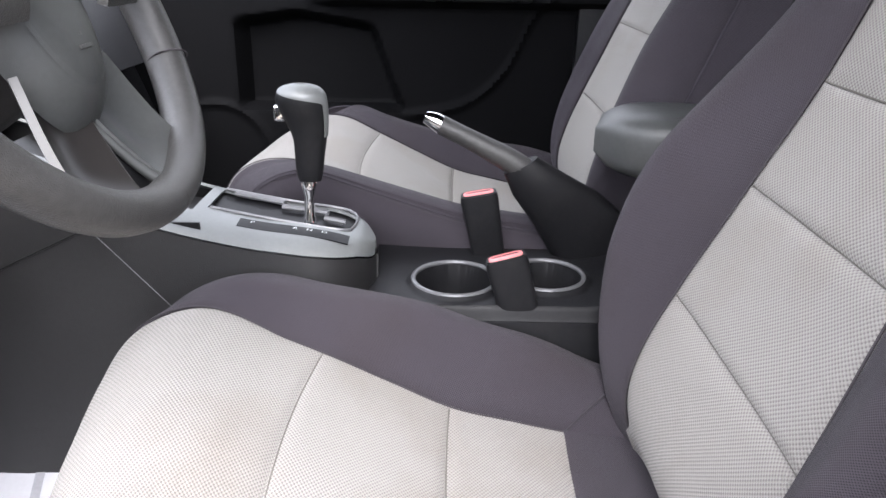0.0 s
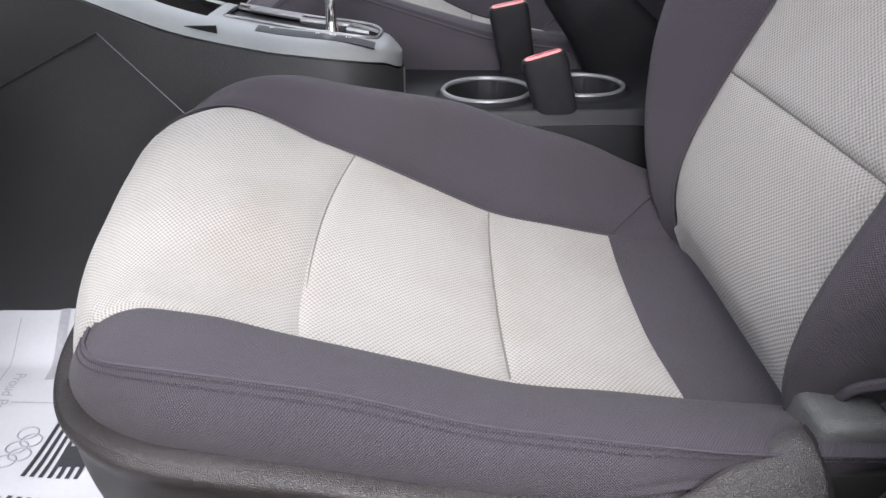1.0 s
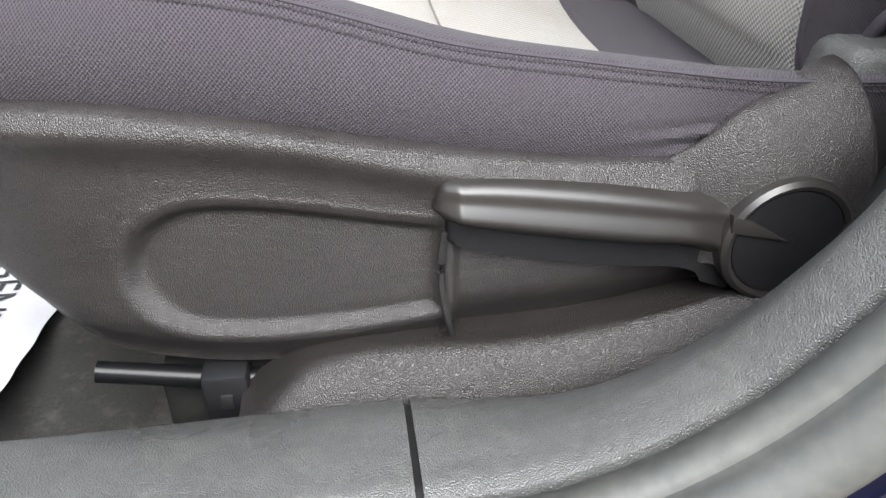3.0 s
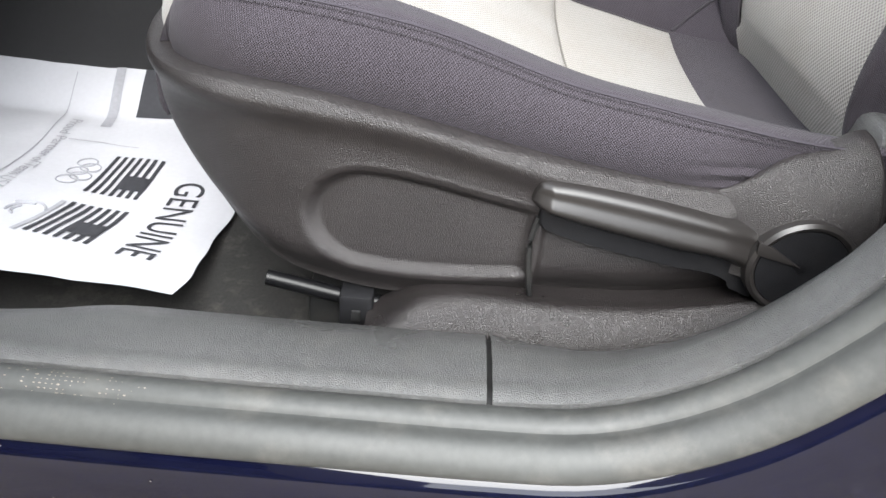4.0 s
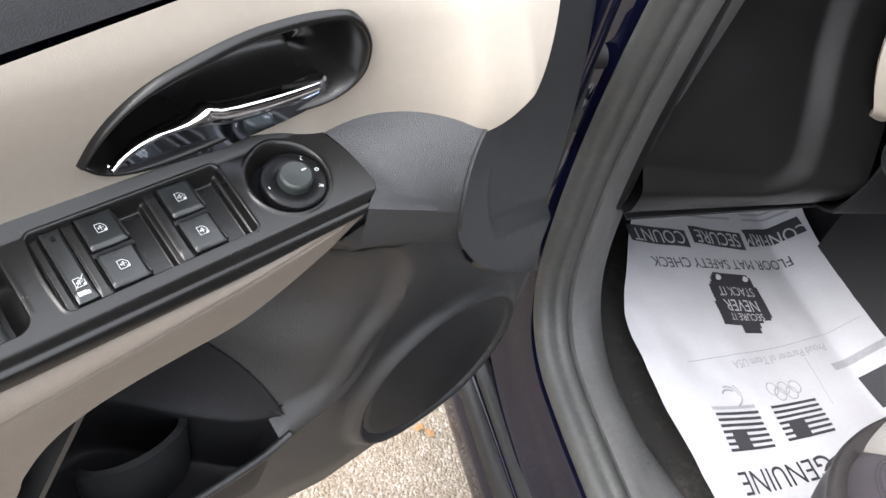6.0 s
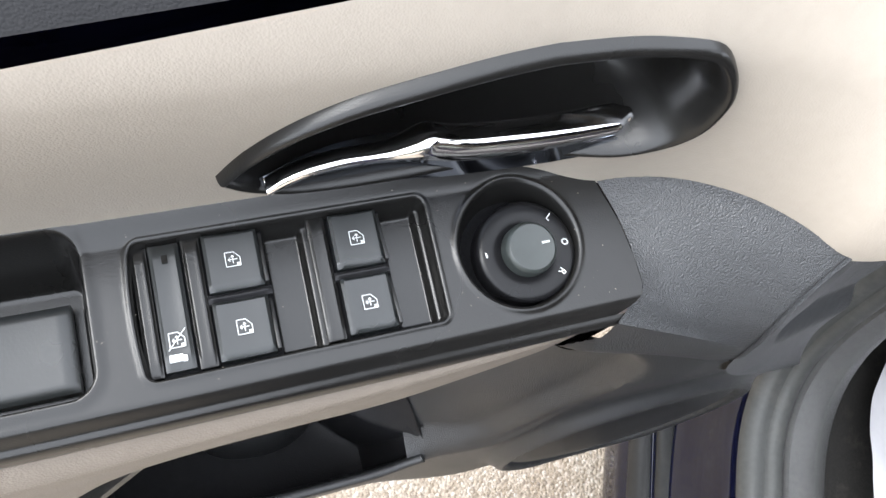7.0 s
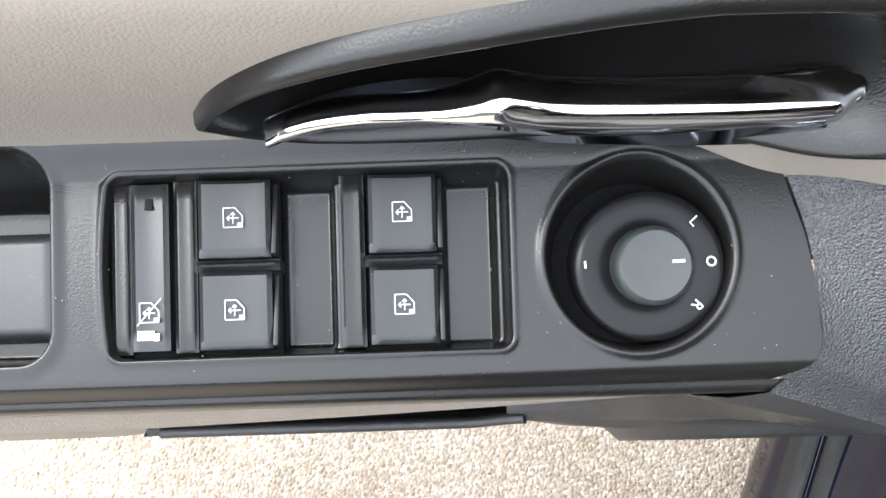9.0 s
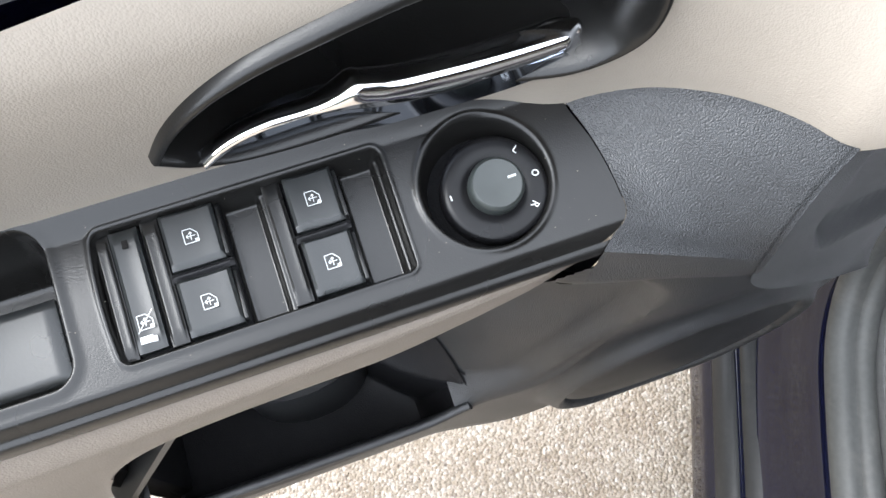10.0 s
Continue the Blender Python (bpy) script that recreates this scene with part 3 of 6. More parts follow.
part("column_panel", sheet(fascia_fn, 30, 30, 0.004), M_BLACK, dash)
part("upper_fascia", sheet(lambda a, b: (lerp(-0.585, -0.72, b) + 0.01 * math.sin(math.pi * b), lerp(0.44, 1.5, a), lerp(0.795, 1.02, b)), 30, 16, 0.006), M_BLACK, dash, "dark upper dash fascia")
def soft_fascia(a, b):
    z0 = lerp(0.766, 0.822, a) - 0.010 * math.sin(math.pi * a)
    low = Vector((lerp(-0.596, -0.572, a), lerp(0.442, 0.655, a), z0))
    high = Vector((lerp(-0.690, -0.640, a), lerp(0.398, 0.70, a), 0.98))
    p = low.lerp(high, b)
    p.y -= 0.020 * math.sin(math.pi * min(1.0, b * 1.6)) * (1 - a) ** 3
    p.x += 0.012 * math.sin(math.pi * b) - 0.010 * (1 - smooth(b / 0.06)) - 0.008 * (1 - smooth(a / 0.05))
    return p


part("beige_fascia", sheet(soft_fascia, 40, 40, 0.006), M_BEIGE, dash, "beige soft fascia round the air vent")
part("dash_top", sheet(lambda a, b: (lerp(-0.70, -1.0, b), lerp(0.16, 1.56, a), 1.02 - 0.02 * b + 0.02 * math.sin(math.pi * b)), 20, 8, 0.01), M_BLACK, dash)
part("passenger_fascia", sheet(lambda a, b: (lerp(-0.60, -0.68, b), lerp(0.98, 1.54, a), lerp(0.58, 0.80, b)), 12, 12, 0.006), M_BLACK, dash)
part("firewall", box((-1.11, 0.1, 0.25), (-1.07, 1.62, 1.0), 0.005), M_CARPET, car)


def light_switch():
    """A chrome-ringed turning knob on a dark round plate, with small marks beside it."""
    c = Vector((-0.553, 0.455, 0.762))
    axis = (0.92, -0.1, 0.38)
    plate = part("switch_plate", disc(c, axis, 0.036, 0.006, 0.002), M_SMOOTH, dash)
    part("switch_ring", turned([(0.017, 0.004), (0.021, 0.006), (0.021, 0.018), (0.017, 0.022), (0.012, 0.020)], c, axis), M_CHROME, plate, "ribbed chrome ring")
    part("switch_knob", turned([(0.0165, 0.012), (0.0165, 0.026), (0.013, 0.029), (0.004, 0.030)], c, axis), M_SMOOTH, plate)
    for k in range(3):
        part("switch_mark", box((c.x + 0.010, c.y + 0.040 + 0.008 * k, c.z - 0.004), (c.x + 0.013, c.y + 0.044 + 0.008 * k, c.z + 0.006), 0.0008), M_WHITE, plate)


light_switch()


def dash_vent(y, z, x):
    c = Vector((x, y, z))
    axis = (0.93, 0, 0.36)
    ring = part("vent_ring", turned([(0.040, 0.0), (0.046, 0.006), (0.044, 0.012), (0.039, 0.010), (0.037, 0.0)], c, axis), M_CHROME, dash, "chrome vent ring")
    part("vent_bowl", disc(c - Vector(axis) * 0.01, axis, 0.039, 0.008), M_BLACK, ring)
    for k in range(4):
        h = -0.024 + 0.016 * k
        part("vent_slat", box((c.x + 0.001 - 0.36 * h, c.y - 0.033, c.z + h * 0.93 - 0.002), (c.x + 0.010 - 0.36 * h, c.y + 0.033, c.z + h * 0.93 + 0.002), 0.001), M_SMOOTH, ring)


stalk = part("signal_stalk", tube(spline([(-0.455, 0.500, 0.905), (-0.442, 0.452, 0.875), (-0.440, 0.470, 0.835)], 14), 0.0055, 10), M_HUB, dash, "grey turn signal stalk")
part("stalk_tip", tube(spline([(-0.440, 0.448, 0.830), (-0.440, 0.485, 0.826), (-0.440, 0.518, 0.822)], 10), lambda k: 0.0075 + 0.002 * math.sin(math.pi * k), 12), M_HUB, stalk)
dash_vent(0.505, 0.868, -0.604)


def pedal(name, label, y0, y1, z0, z1, x, lean, arm_y, rubs):
    """A ribbed rubber pad on a bent steel arm that hangs under the dash."""
    p = thing(name, label, "pedal", (x, (y0 + y1) / 2, z0))
    w, h = (y1 - y0) / 2, z1 - z0
    arm = part("arm", tube(spline([(-0.012 - lean, arm_y, h * 0.6), (-0.05 - lean, arm_y, h * 0.9 + 0.10), (-0.07 - lean, arm_y, h + 0.22)], 10), 0.009, 8), M_STEEL, p)
    pad = box((-0.008, -w, 0), (0.008, w, h), 0.006, 3)
    for v in pad.verts:
        v.co.x -= lean * v.co.z / h
    padob = part("pad", pad, M_TAR, p, "worn ribbed rubber pad")
    for k in range(rubs):
        y = lerp(-w + 0.012, w - 0.012, k / max(1, rubs - 1))
        rib = box((0.007, y - 0.003, 0.008), (0.011, y + 0.003, h - 0.008), 0.0015)
        for v in rib.verts:
            v.co.x -= lean * v.co.z / h
        part("rib", rib, M_TAR, padob)


pedal("brake_pedal", "wide brake pedal with a worn ribbed rubber pad", 0.535, 0.665, 0.445, 0.52, -0.80, 0.03, 0.0, 9)
pedal("accelerator_pedal", "narrow hanging black accelerator pedal", 0.715, 0.765, 0.42, 0.56, -0.80, 0.05, 0.0, 3)


# ---- steering wheel ----
def make_wheel():
    w = thing("steering_wheel", "worn grey-black leather steering wheel with satin spokes", "steering wheel", (-0.315, 0.525, 0.980))
    w.rotation_euler = (0, radians(65), 0)
    rim_pts = [(0.183 * math.cos(k * math.pi / 48), 0.183 * math.sin(k * math.pi / 48), 0.004 * math.cos(k * math.pi / 24)) for k in range(97)]
    part("rim", tube(rim_pts, 0.0165, 16, 1.15), M_LEATHER, w, "worn grained leather rim")
    for a in (62, 118, 242, 298):
        c, s = math.cos(radians(a)), math.sin(radians(a))
        part("rim_seam", tube([(0.183 * c + 0.0172 * (c * math.cos(q)), 0.183 * s + 0.0172 * (s * math.cos(q)), 0.0192 * math.sin(q)) for q in [k * math.pi / 12 for k in range(25)]], 0.0009, 5), M_SEAM, w)

    def hub_reach(q):
        """The rounded shield outline of the airbag cover, wider at its top and narrow at its lower end."""
        c, d = math.cos(q), math.sin(q)
        long = 0.114 if c > 0 else 0.085
        return 1 / ((abs(c) / long) ** 2.4 + (abs(d) / (0.066 - 0.006 * c)) ** 2.4) ** (1 / 2.4)

    def hub(a, b):
        q = 2 * math.pi * a
        r = hub_reach(q) * b
        return (r * math.cos(q), r * math.sin(q), -0.022 + 0.034 * (1 - b**5) + 0.004 * (1 - b * b) - 0.0012 * math.exp(-(((b - 0.74) / 0.012) ** 2)))

    cover = part("airbag_cover", sheet(hub, 72, 60), M_HUB, w, "domed grey airbag cover")
    for dx in (0.046, 0.056):
        part("emblem_bar", box((dx, -0.010 if dx > 0.05 else -0.002, 0.0135), (dx + 0.003, 0.010 if dx > 0.05 else 0.003, 0.0150), 0.0004), M_LEATHER, cover)
    part("column_shroud", tube(spline([(0.02, 0, 0.0), (0.03, 0, -0.08), (0.04, 0, -0.22)], 8), lambda k: 0.050 + 0.012 * k, 20), M_BLACK, w)

    def spoke(angle, w0, w1, inner=0.06):
        q = radians(angle)
        d, t = Vector((math.cos(q), math.sin(q), 0)), Vector((-math.sin(q), math.cos(q), 0))

        def fn(a, b):
            r = lerp(inner, 0.176, a)
            half = lerp(w0, w1, smooth(a))
            s = 2 * b - 1
            p = d * r + t * (half * s)
            return (p.x, p.y, lerp(0.030, 0.010, a) - 0.012 * abs(s) ** 3)

        return sheet(fn, 16, 14, 0.008)

    for angle in (90, 270):
        part("spoke", spoke(angle, 0.034, 0.030), M_LEATHER, w)
    for side in (-1, 1):
        outer = spline([(0.060, 0.070 * side, -0.012), (0.110, 0.086 * side, -0.010), (0.150, 0.098 * side, -0.004), (0.166, 0.104 * side, 0.002)], 20)
        inner = spline([(0.085, -0.004 * side, -0.020), (0.125, 0.006 * side, -0.014), (0.160, 0.018 * side, -0.006), (0.182, 0.028 * side, 0.004)], 20)

        def blade(a, b, outer=outer, inner=inner):
            p = outer[round(a * 20)].lerp(inner[round(a * 20)], b)
            return (p.x, p.y, p.z - 0.016 * math.sin(math.pi * b) * (1 - smooth((a - 0.55) / 0.45)))

        # Door-side spoke gets a darker plastic, standing in for shade on that side.
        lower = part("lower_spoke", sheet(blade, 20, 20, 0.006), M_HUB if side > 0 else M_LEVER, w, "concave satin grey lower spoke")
        part("spoke_ridge", tube(inner, lambda k: 0.0030 + 0.002 * k, 10), M_HUB, lower)
    part("centre_recess", sheet(lambda a, b: (lerp(0.07, 0.176, a), lerp(-1, 1, b) * lerp(0.004, 0.026, a), -0.026 + 0.010 * a), 10, 8, 0.004), M_BLACK, w)
    return w


make_wheel()

# ---- centre console ----
console = thing("center_console", "dark plastic centre console with satin silver shifter bezel", "console")
MID = 0.862


def bezel_half(x):
    return 0.086 * (math.sqrt(max(0.0, 1 - ((x + 0.185) / 0.086) ** 2)) if x > -0.185 else 1.0) + 0.0005


def bezel_top(x):
    return curve([(-0.62, 0.81), (-0.45, 0.752), (-0.35, 0.713), (-0.25, 0.690), (-0.15, 0.676), (-0.09, 0.660)], x)


def bezel_fn(a, b):
    x = lerp(-0.0995, -0.60, a**1.5)
    s = 2 * b - 1
    return (x, MID + bezel_half(x) * s, bezel_top(x) - 0.016 * abs(s) ** 5 - 0.012 * smooth((x + 0.12) / 0.03))


def slot(a, b):
    x = lerp(-0.0995, -0.60, a**1.5)
    s = 2 * b - 1
    return not (-0.305 < x < -0.128 and -0.28 < s < 0.62) and not (-0.60 < x < -0.318 and -0.45 < s < 0.8)


part("shifter_bezel", sheet(bezel_fn, 130, 60, 0.004, slot), M_SILVER, console, "satin silver bezel")
part("shifter_well", sheet(lambda a, b: (lerp(-0.12, -0.31, a), lerp(MID - 0.03, MID + 0.058, b), bezel_top(lerp(-0.12, -0.31, a)) - 0.008), 6, 6, 0.003), M_BLACK, console)
part("coin_tray", sheet(lambda a, b: (lerp(-0.31, -0.56, a), lerp(MID - 0.05, MID + 0.075, b), bezel_top(lerp(-0.31, -0.56, a)) - 0.022 - 0.02 * math.sin(math.pi * a)), 10, 6, 0.003), M_TAR, console)


def gate():
    pts = [(-0.290, 0.050), (-0.225, 0.050), (-0.225, 0.034), (-0.165, 0.034), (-0.165, 0.012), (-0.140, 0.012)]
    return tube([(x, MID + d, bezel_top(x) - 0.002) for x, d in pts], 0.004, 8)


part("shift_gate", gate(), M_SATIN, console, "bright stepped shift gate")
part("slot_rim", tube(spline([(x, MID + d, bezel_top(x) + 0.0005) for x, d in ((-0.303, -0.022), (-0.22, -0.023), (-0.14, -0.023), (-0.127, 0.0), (-0.128, 0.04), (-0.15, 0.053), (-0.22, 0.054), (-0.303, 0.053))], 40), 0.002, 6), M_SATIN, console)
plate_ob = part("gear_plate", sheet(lambda a, b: (lerp(-0.128, -0.262, a), MID - 0.058 + 0.022 * b, bezel_top(lerp(-0.128, -0.262, a)) + 0.0006 - 0.016 * abs((0.058 - 0.022 * b) / 0.086) ** 5), 12, 4, 0.0015), M_BLACK, console, "dark gear position plate")


def lettering(text, size, mat, parent, place, name="lettering", bold=0.0):
    """Flat letters from the built-in font; place(a, b) sets a point of the text line in space."""
    cu = bpy.data.curves.new("letters", "FONT")
    cu.body = text
    cu.size = size
    cu.align_x = "CENTER"
    cu.align_y = "CENTER"
    cu.offset = bold
    ob = bpy.data.objects.new("letters", cu)
    scene.collection.objects.link(ob)
    me = bpy.data.meshes.new_from_object(ob.evaluated_get(bpy.context.evaluated_depsgraph_get()))
    bpy.data.objects.remove(ob)
    bpy.data.curves.remove(cu)
    bm = bmesh.new()
    bm.from_mesh(me)
    bpy.data.meshes.remove(me)
    if size > 0.012:
        bmesh.ops.subdivide_edges(bm, edges=[e for e in bm.edges if e.calc_length() > 0.02], cuts=2)
    for v in bm.verts:
        v.co = place(v.co.x, v.co.y)
    return part(name, bm, mat, parent)


for text, x in (("P", -0.245), ("R", -0.193), ("N", -0.176), ("D", -0.158)):
    lettering(text, 0.010, M_WHITE, plate_ob, lambda a, b, x=x: (x + a, MID - 0.047 + b * 0.9, bezel_top(x + a) + 0.0022))


def console_sides(side):
    def fn(a, b):
        x = lerp(-0.0965, -0.75, a**1.4)
        z = lerp(0.30, bezel_top(x) - 0.0185 - 0.012 * smooth((x + 0.12) / 0.03), b)
        out = bezel_half(x) + 0.0008 + 0.014 * math.sin(math.pi * min(1.0, b))
        return (x, MID + side * out, z)

    return sheet(fn, 60, 20)


part("console_side", console_sides(-1), M_CONSOLE, console)
part("console_side", console_sides(1), M_CONSOLE, console)


def lower_side(a, b):
    """Carpeted lower side panel beside the driver's footwell."""
    x = lerp(-0.30, -1.0, a)
    z = lerp(0.28, 0.70 + 0.10 * smooth((a - 0.2) / 0.5), b)
    return (x, MID - 0.074 + 0.016 * (1 - b), z)


part("footwell_panel", sheet(lower_side, 14, 10, 0.003), M_BLACK, console, "flat black footwell side panel")


def side_y(x, z):
    b = (z - 0.30) / (bezel_top(x) - 0.3185)
    return MID - (bezel_half(x) + 0.0016 + 0.014 * math.sin(math.pi * min(1.0, b)))


part("panel_seam", tube([(x, side_y(x, z), z) for x, z in [(lerp(-0.426, -0.330, k / 12), lerp(0.696, 0.592, k / 12)) for k in range(13)]], 0.0005, 5), M_SATIN, console)
part("panel_joint", tube([(x, side_y(x, z), z) for x, z in [(lerp(-0.426, -0.60, k / 12), lerp(0.696, 0.613, k / 12)) for k in range(13)]], 0.0014, 5), M_TAR, console)

CUPS = [(0.004, 0.846, 0.050), (0.124, 0.862, 0.046)]


def tray_fn(a, b):
    x = lerp(-0.105, 0.235, a)
    y = lerp(0.768, 0.985, b)
    z = 0.602 + 0.012 * smooth((x - 0.16) / 0.08)
    for cx, cy, r in CUPS:
        d = math.hypot(x - cx, y - cy)
        z -= 0.085 * (1 - smooth((d - r + 0.003) / 0.006))
        z += 0.006 * math.exp(-(((d - r - 0.006) / 0.005) ** 2))
    z -= 0.02 * smooth((0.78 - y) / 0.012) + 0.02 * smooth((y - 0.973) / 0.012)
    return (x, y, z)


part("cup_holder", sheet(tray_fn, 170, 110), M_BLACK, console, "black tray with two round cup holders")
for cx, cy, r in CUPS:
    part("cup_rim", tube([(cx + (r + 0.004) * math.cos(k * math.pi / 24), cy + (r + 0.004) * math.sin(k * math.pi / 24), 0.6075) for k in range(49)], 0.0032, 8), M_SATIN, console, "satin grey cup holder rim")
part("tray_side", box((-0.105, 0.766, 0.30), (0.235, 0.770, 0.586), 0.001), M_BLACK, console)
for cx, cy, r in CUPS:
    for q in (0.5, 2.6, 4.7):
        part("cup_tab", box((cx + (r - 0.016) * math.cos(q) - 0.009, cy + (r - 0.016) * math.sin(q) - 0.009, 0.530), (cx + (r - 0.016) * math.cos(q) + 0.009, cy + (r - 0.016) * math.sin(q) + 0.009, 0.556), 0.003), M_SILVER, console)


def armrest_lid():
    lid = thing("armrest", "grey padded armrest lid with a stitched seam", "armrest", (0.33, 0.93, 0.73))

    def fn(a, b):
        q = 2 * math.pi * b
        x = lerp(-0.145, 0.2, a)
        k = math.sqrt(max(0, 1 - (1 - min(1, a / 0.28)) ** 2)) if a < 0.28 else 1.0
        c, s = math.cos(q), math.sin(q)
        e = 0.55
        return (x, 0.082 * k * abs(c) ** e * (1 if c > 0 else -1), 0.045 + 0.045 * (0.35 + 0.65 * k) * abs(s) ** e * (1 if s > 0 else -1))

    part("pad", sheet(fn, 24, 40), M_HUB, lid, "grained grey vinyl pad")
    for dy in (-0.006, 0.006):
        pts = [fn(0.26 + dy * 0.6, k / 60) for k in range(20, 61)]
        part("stitching", thread([Vector(p) * 1.004 for p in pts], 0.0008), M_SEAM, lid)
    part("hinge_base", box((-0.02, -0.06, -0.14), (0.2, 0.06, 0.01), 0.01), M_BLACK, lid)


armrest_lid()


def gear_shifter():
    g = thing("gear_shifter", "automatic gear shifter with black leather grip and satin cap", "gear lever", (-0.183, 0.855, 0.672))
    part("stem", turned([(0.009, 0.0), (0.008, 0.012), (0.0065, 0.016), (0.006, 0.04), (0.009, 0.05), (0.010, 0.062), (0.008, 0.066)], (0, 0, 0), (0.04, 0, 1)), M_CHROME, g, "polished steel stem")

    def grip(lo, hi, grow, back=None):
        spec = [(0.062, 0.004, 0.0125), (0.075, 0.004, 0.0150), (0.095, 0.005, 0.0165), (0.115, 0.006, 0.0185), (0.135, 0.003, 0.0225), (0.150, -0.001, 0.0262), (0.163, -0.003, 0.0270), (0.173, -0.003, 0.0235), (0.179, -0.003, 0.0150), (0.181, -0.003, 0.004)]

        def fn(a, b):
            h = lerp(lo, hi, a)
            cx = curve([(s[0], s[1]) for s in spec], h)
            r = curve([(s[0], s[2]) for s in spec], h) + grow
            q = 2 * math.pi * b
            return (cx + r * math.cos(q) * 1.12, 0.82 * r * math.sin(q), h)

        return sheet(fn, 30, 32)

    part("grip", grip(0.062, 0.181, 0.0), M_BLACK, g, "black leather grip")

    def cap(a, b):
        h = lerp(0.118, 0.1815, a)
        spec = [(0.115, 0.006, 0.0185), (0.135, 0.003, 0.0225), (0.150, -0.001, 0.0262), (0.163, -0.003, 0.0270), (0.173, -0.003, 0.0235), (0.179, -0.003, 0.0150), (0.1815, -0.003, 0.004)]
        cx = curve([(s[0], s[1]) for s in spec], h)
        r = curve([(s[0], s[2]) for s in spec], h) + 0.0012
        span = lerp(0.16, 1.0, smooth((a - 0.62) / 0.30))
        q = (2 * b - 1) * math.pi * span
        return (cx + r * math.cos(q) * 1.12, 0.82 * r * math.sin(q), h)

    part("cap", sheet(cap, 40, 40, 0.001), M_SILVER, g, "satin silver cap and spine")
    part("release_button", box((-0.036, -0.008, 0.136), (-0.022, 0.008, 0.156), 0.004, 3), M_CHROME, g)


gear_shifter()


def parking_brake():
    b = thing("parking_brake", "black parking brake lever with chrome release button", "hand brake", (0.16, 0.93, 0.60))
    sleeve = [(0.058, 0.030, -0.012, 0.056, 0.032), (0.034, 0.022, 0.03, 0.052, 0.029), (-0.004, 0.012, 0.075, 0.043, 0.025), (-0.046, 0, 0.112, 0.032, 0.020), (-0.070, 0.003, 0.137, 0.022, 0.017)]
    loops = []
    for x, y, z, rx, ry in sleeve:
        loops.append([(x + rx * math.cos(k * math.pi / 12), y + ry * math.sin(k * math.pi / 12), z + 0.55 * rx * math.cos(k * math.pi / 12)) for k in range(24)])
    part("boot", loft(loops), M_BLACK, b, "smooth black boot")
    pts = spline([(-0.045, 0.002, 0.118), (-0.085, 0.003, 0.143), (-0.13, 0.004, 0.166), (-0.178, 0.006, 0.189)], 20)
    part("grip", tube(pts, lambda k: 0.0165 - 0.003 * k + 0.001 * math.sin(6 * k), 16), M_LEATHER, b, "grained leather grip")
    part("button", tube(spline([(-0.176, 0.006, 0.188), (-0.186, 0.006, 0.194), (-0.199, 0.006, 0.199)], 6), lambda k: 0.0125 - 0.005 * k * k, 14), M_CHROME, b, "chrome button")


parking_brake()


def buckle(x, y, z, foot, label):
    """A seat belt buckle: flat black housing with a red press button, on a stalk."""
    b = thing("seat_belt_buckle", label, "buckle", foot, group="seat belt buckles")
    top = Vector((x, y, z)) - Vector(foot)
    d = top.normalized()
    side = Vector((1, 0, 0)) - d * d.x
    side.normalize()
    thick = d.cross(side)

    def ring(k, w, t, n=24):
        c = top * k
        out = []
        for i in range(n):
            q = 2 * math.pi * i / n
            cx, sx = math.cos(q), math.sin(q)
            out.append(c + side * (w * abs(cx) ** 0.45 * (1 if cx > 0 else -1)) + thick * (t * abs(sx) ** 0.45 * (1 if sx > 0 else -1)))
        return out

    part("housing", loft([ring(0.0, 0.020, 0.008), ring(0.12, 0.022, 0.011), ring(0.5, 0.024, 0.013), ring(0.94, 0.0265, 0.0145), ring(1.0, 0.025, 0.0135)]), M_BLACK, b)
    part("button_bezel", loft([ring(0.995, 0.0235, 0.012), ring(1.012, 0.0235, 0.012)]), M_TAR, b)
    part("press_button", loft([ring(0.99, 0.021, 0.0095), ring(1.014, 0.021, 0.0095), ring(1.022, 0.019, 0.0075)]), M_RED, b, "faded red press button")
    part("slot", loft([ring(1.0, 0.017, 0.0016), ring(1.0235, 0.017, 0.0016)]), M_TAR, b)


buckle(0.064, 0.792, 0.660, (0.105, 0.785, 0.515), "black seat belt buckle with red button beside the driver's seat")
buckle(0.036, 0.950, 0.690, (0.060, 0.952, 0.565), "black seat belt buckle with red button beside the passenger seat")


def seat_belt():
    s = thing("seat_belt", "black woven seat belt strap at the door pillar", "seat belt")
    pts = spline([(0.150, 0.262, 0.405), (0.170, 0.258, 0.455), (0.205, 0.250, 0.53), (0.245, 0.235, 0.63), (0.30, 0.215, 0.95), (0.33, 0.23, 1.15)], 40)
    part("strap", tube(pts, 0.012, 10, 0.55), M_TAR, s)


seat_belt()


# ---- seats ----
CUSHION = [(-0.372, 0.40), (-0.374, 0.46), (-0.370, 0.515), (-0.355, 0.562), (-0.330, 0.594), (-0.285, 0.611), (-0.22, 0.606), (-0.15, 0.580), (-0.075, 0.544), (0.0, 0.509), (0.07, 0.492), (0.135, 0.478), (0.20, 0.470), (0.25, 0.466)]
CU = spline([(x, 0, z) for x, z in CUSHION], 240)
BACK = [(0.245, 0.425), (0.208, 0.50), (0.200, 0.55), (0.212, 0.605), (0.236, 0.67), (0.262, 0.735), (0.288, 0.80), (0.325, 0.885), (0.358, 0.97), (0.40, 1.08), (0.44, 1.16), (0.475, 1.19), (0.52, 1.17)]
BK = spline([(x, 0, z) for x, z in BACK], 240)


def at_x(line, x):
    return min(range(20, len(line)), key=lambda i: abs(line[i].x - x)) / (len(line) - 1)


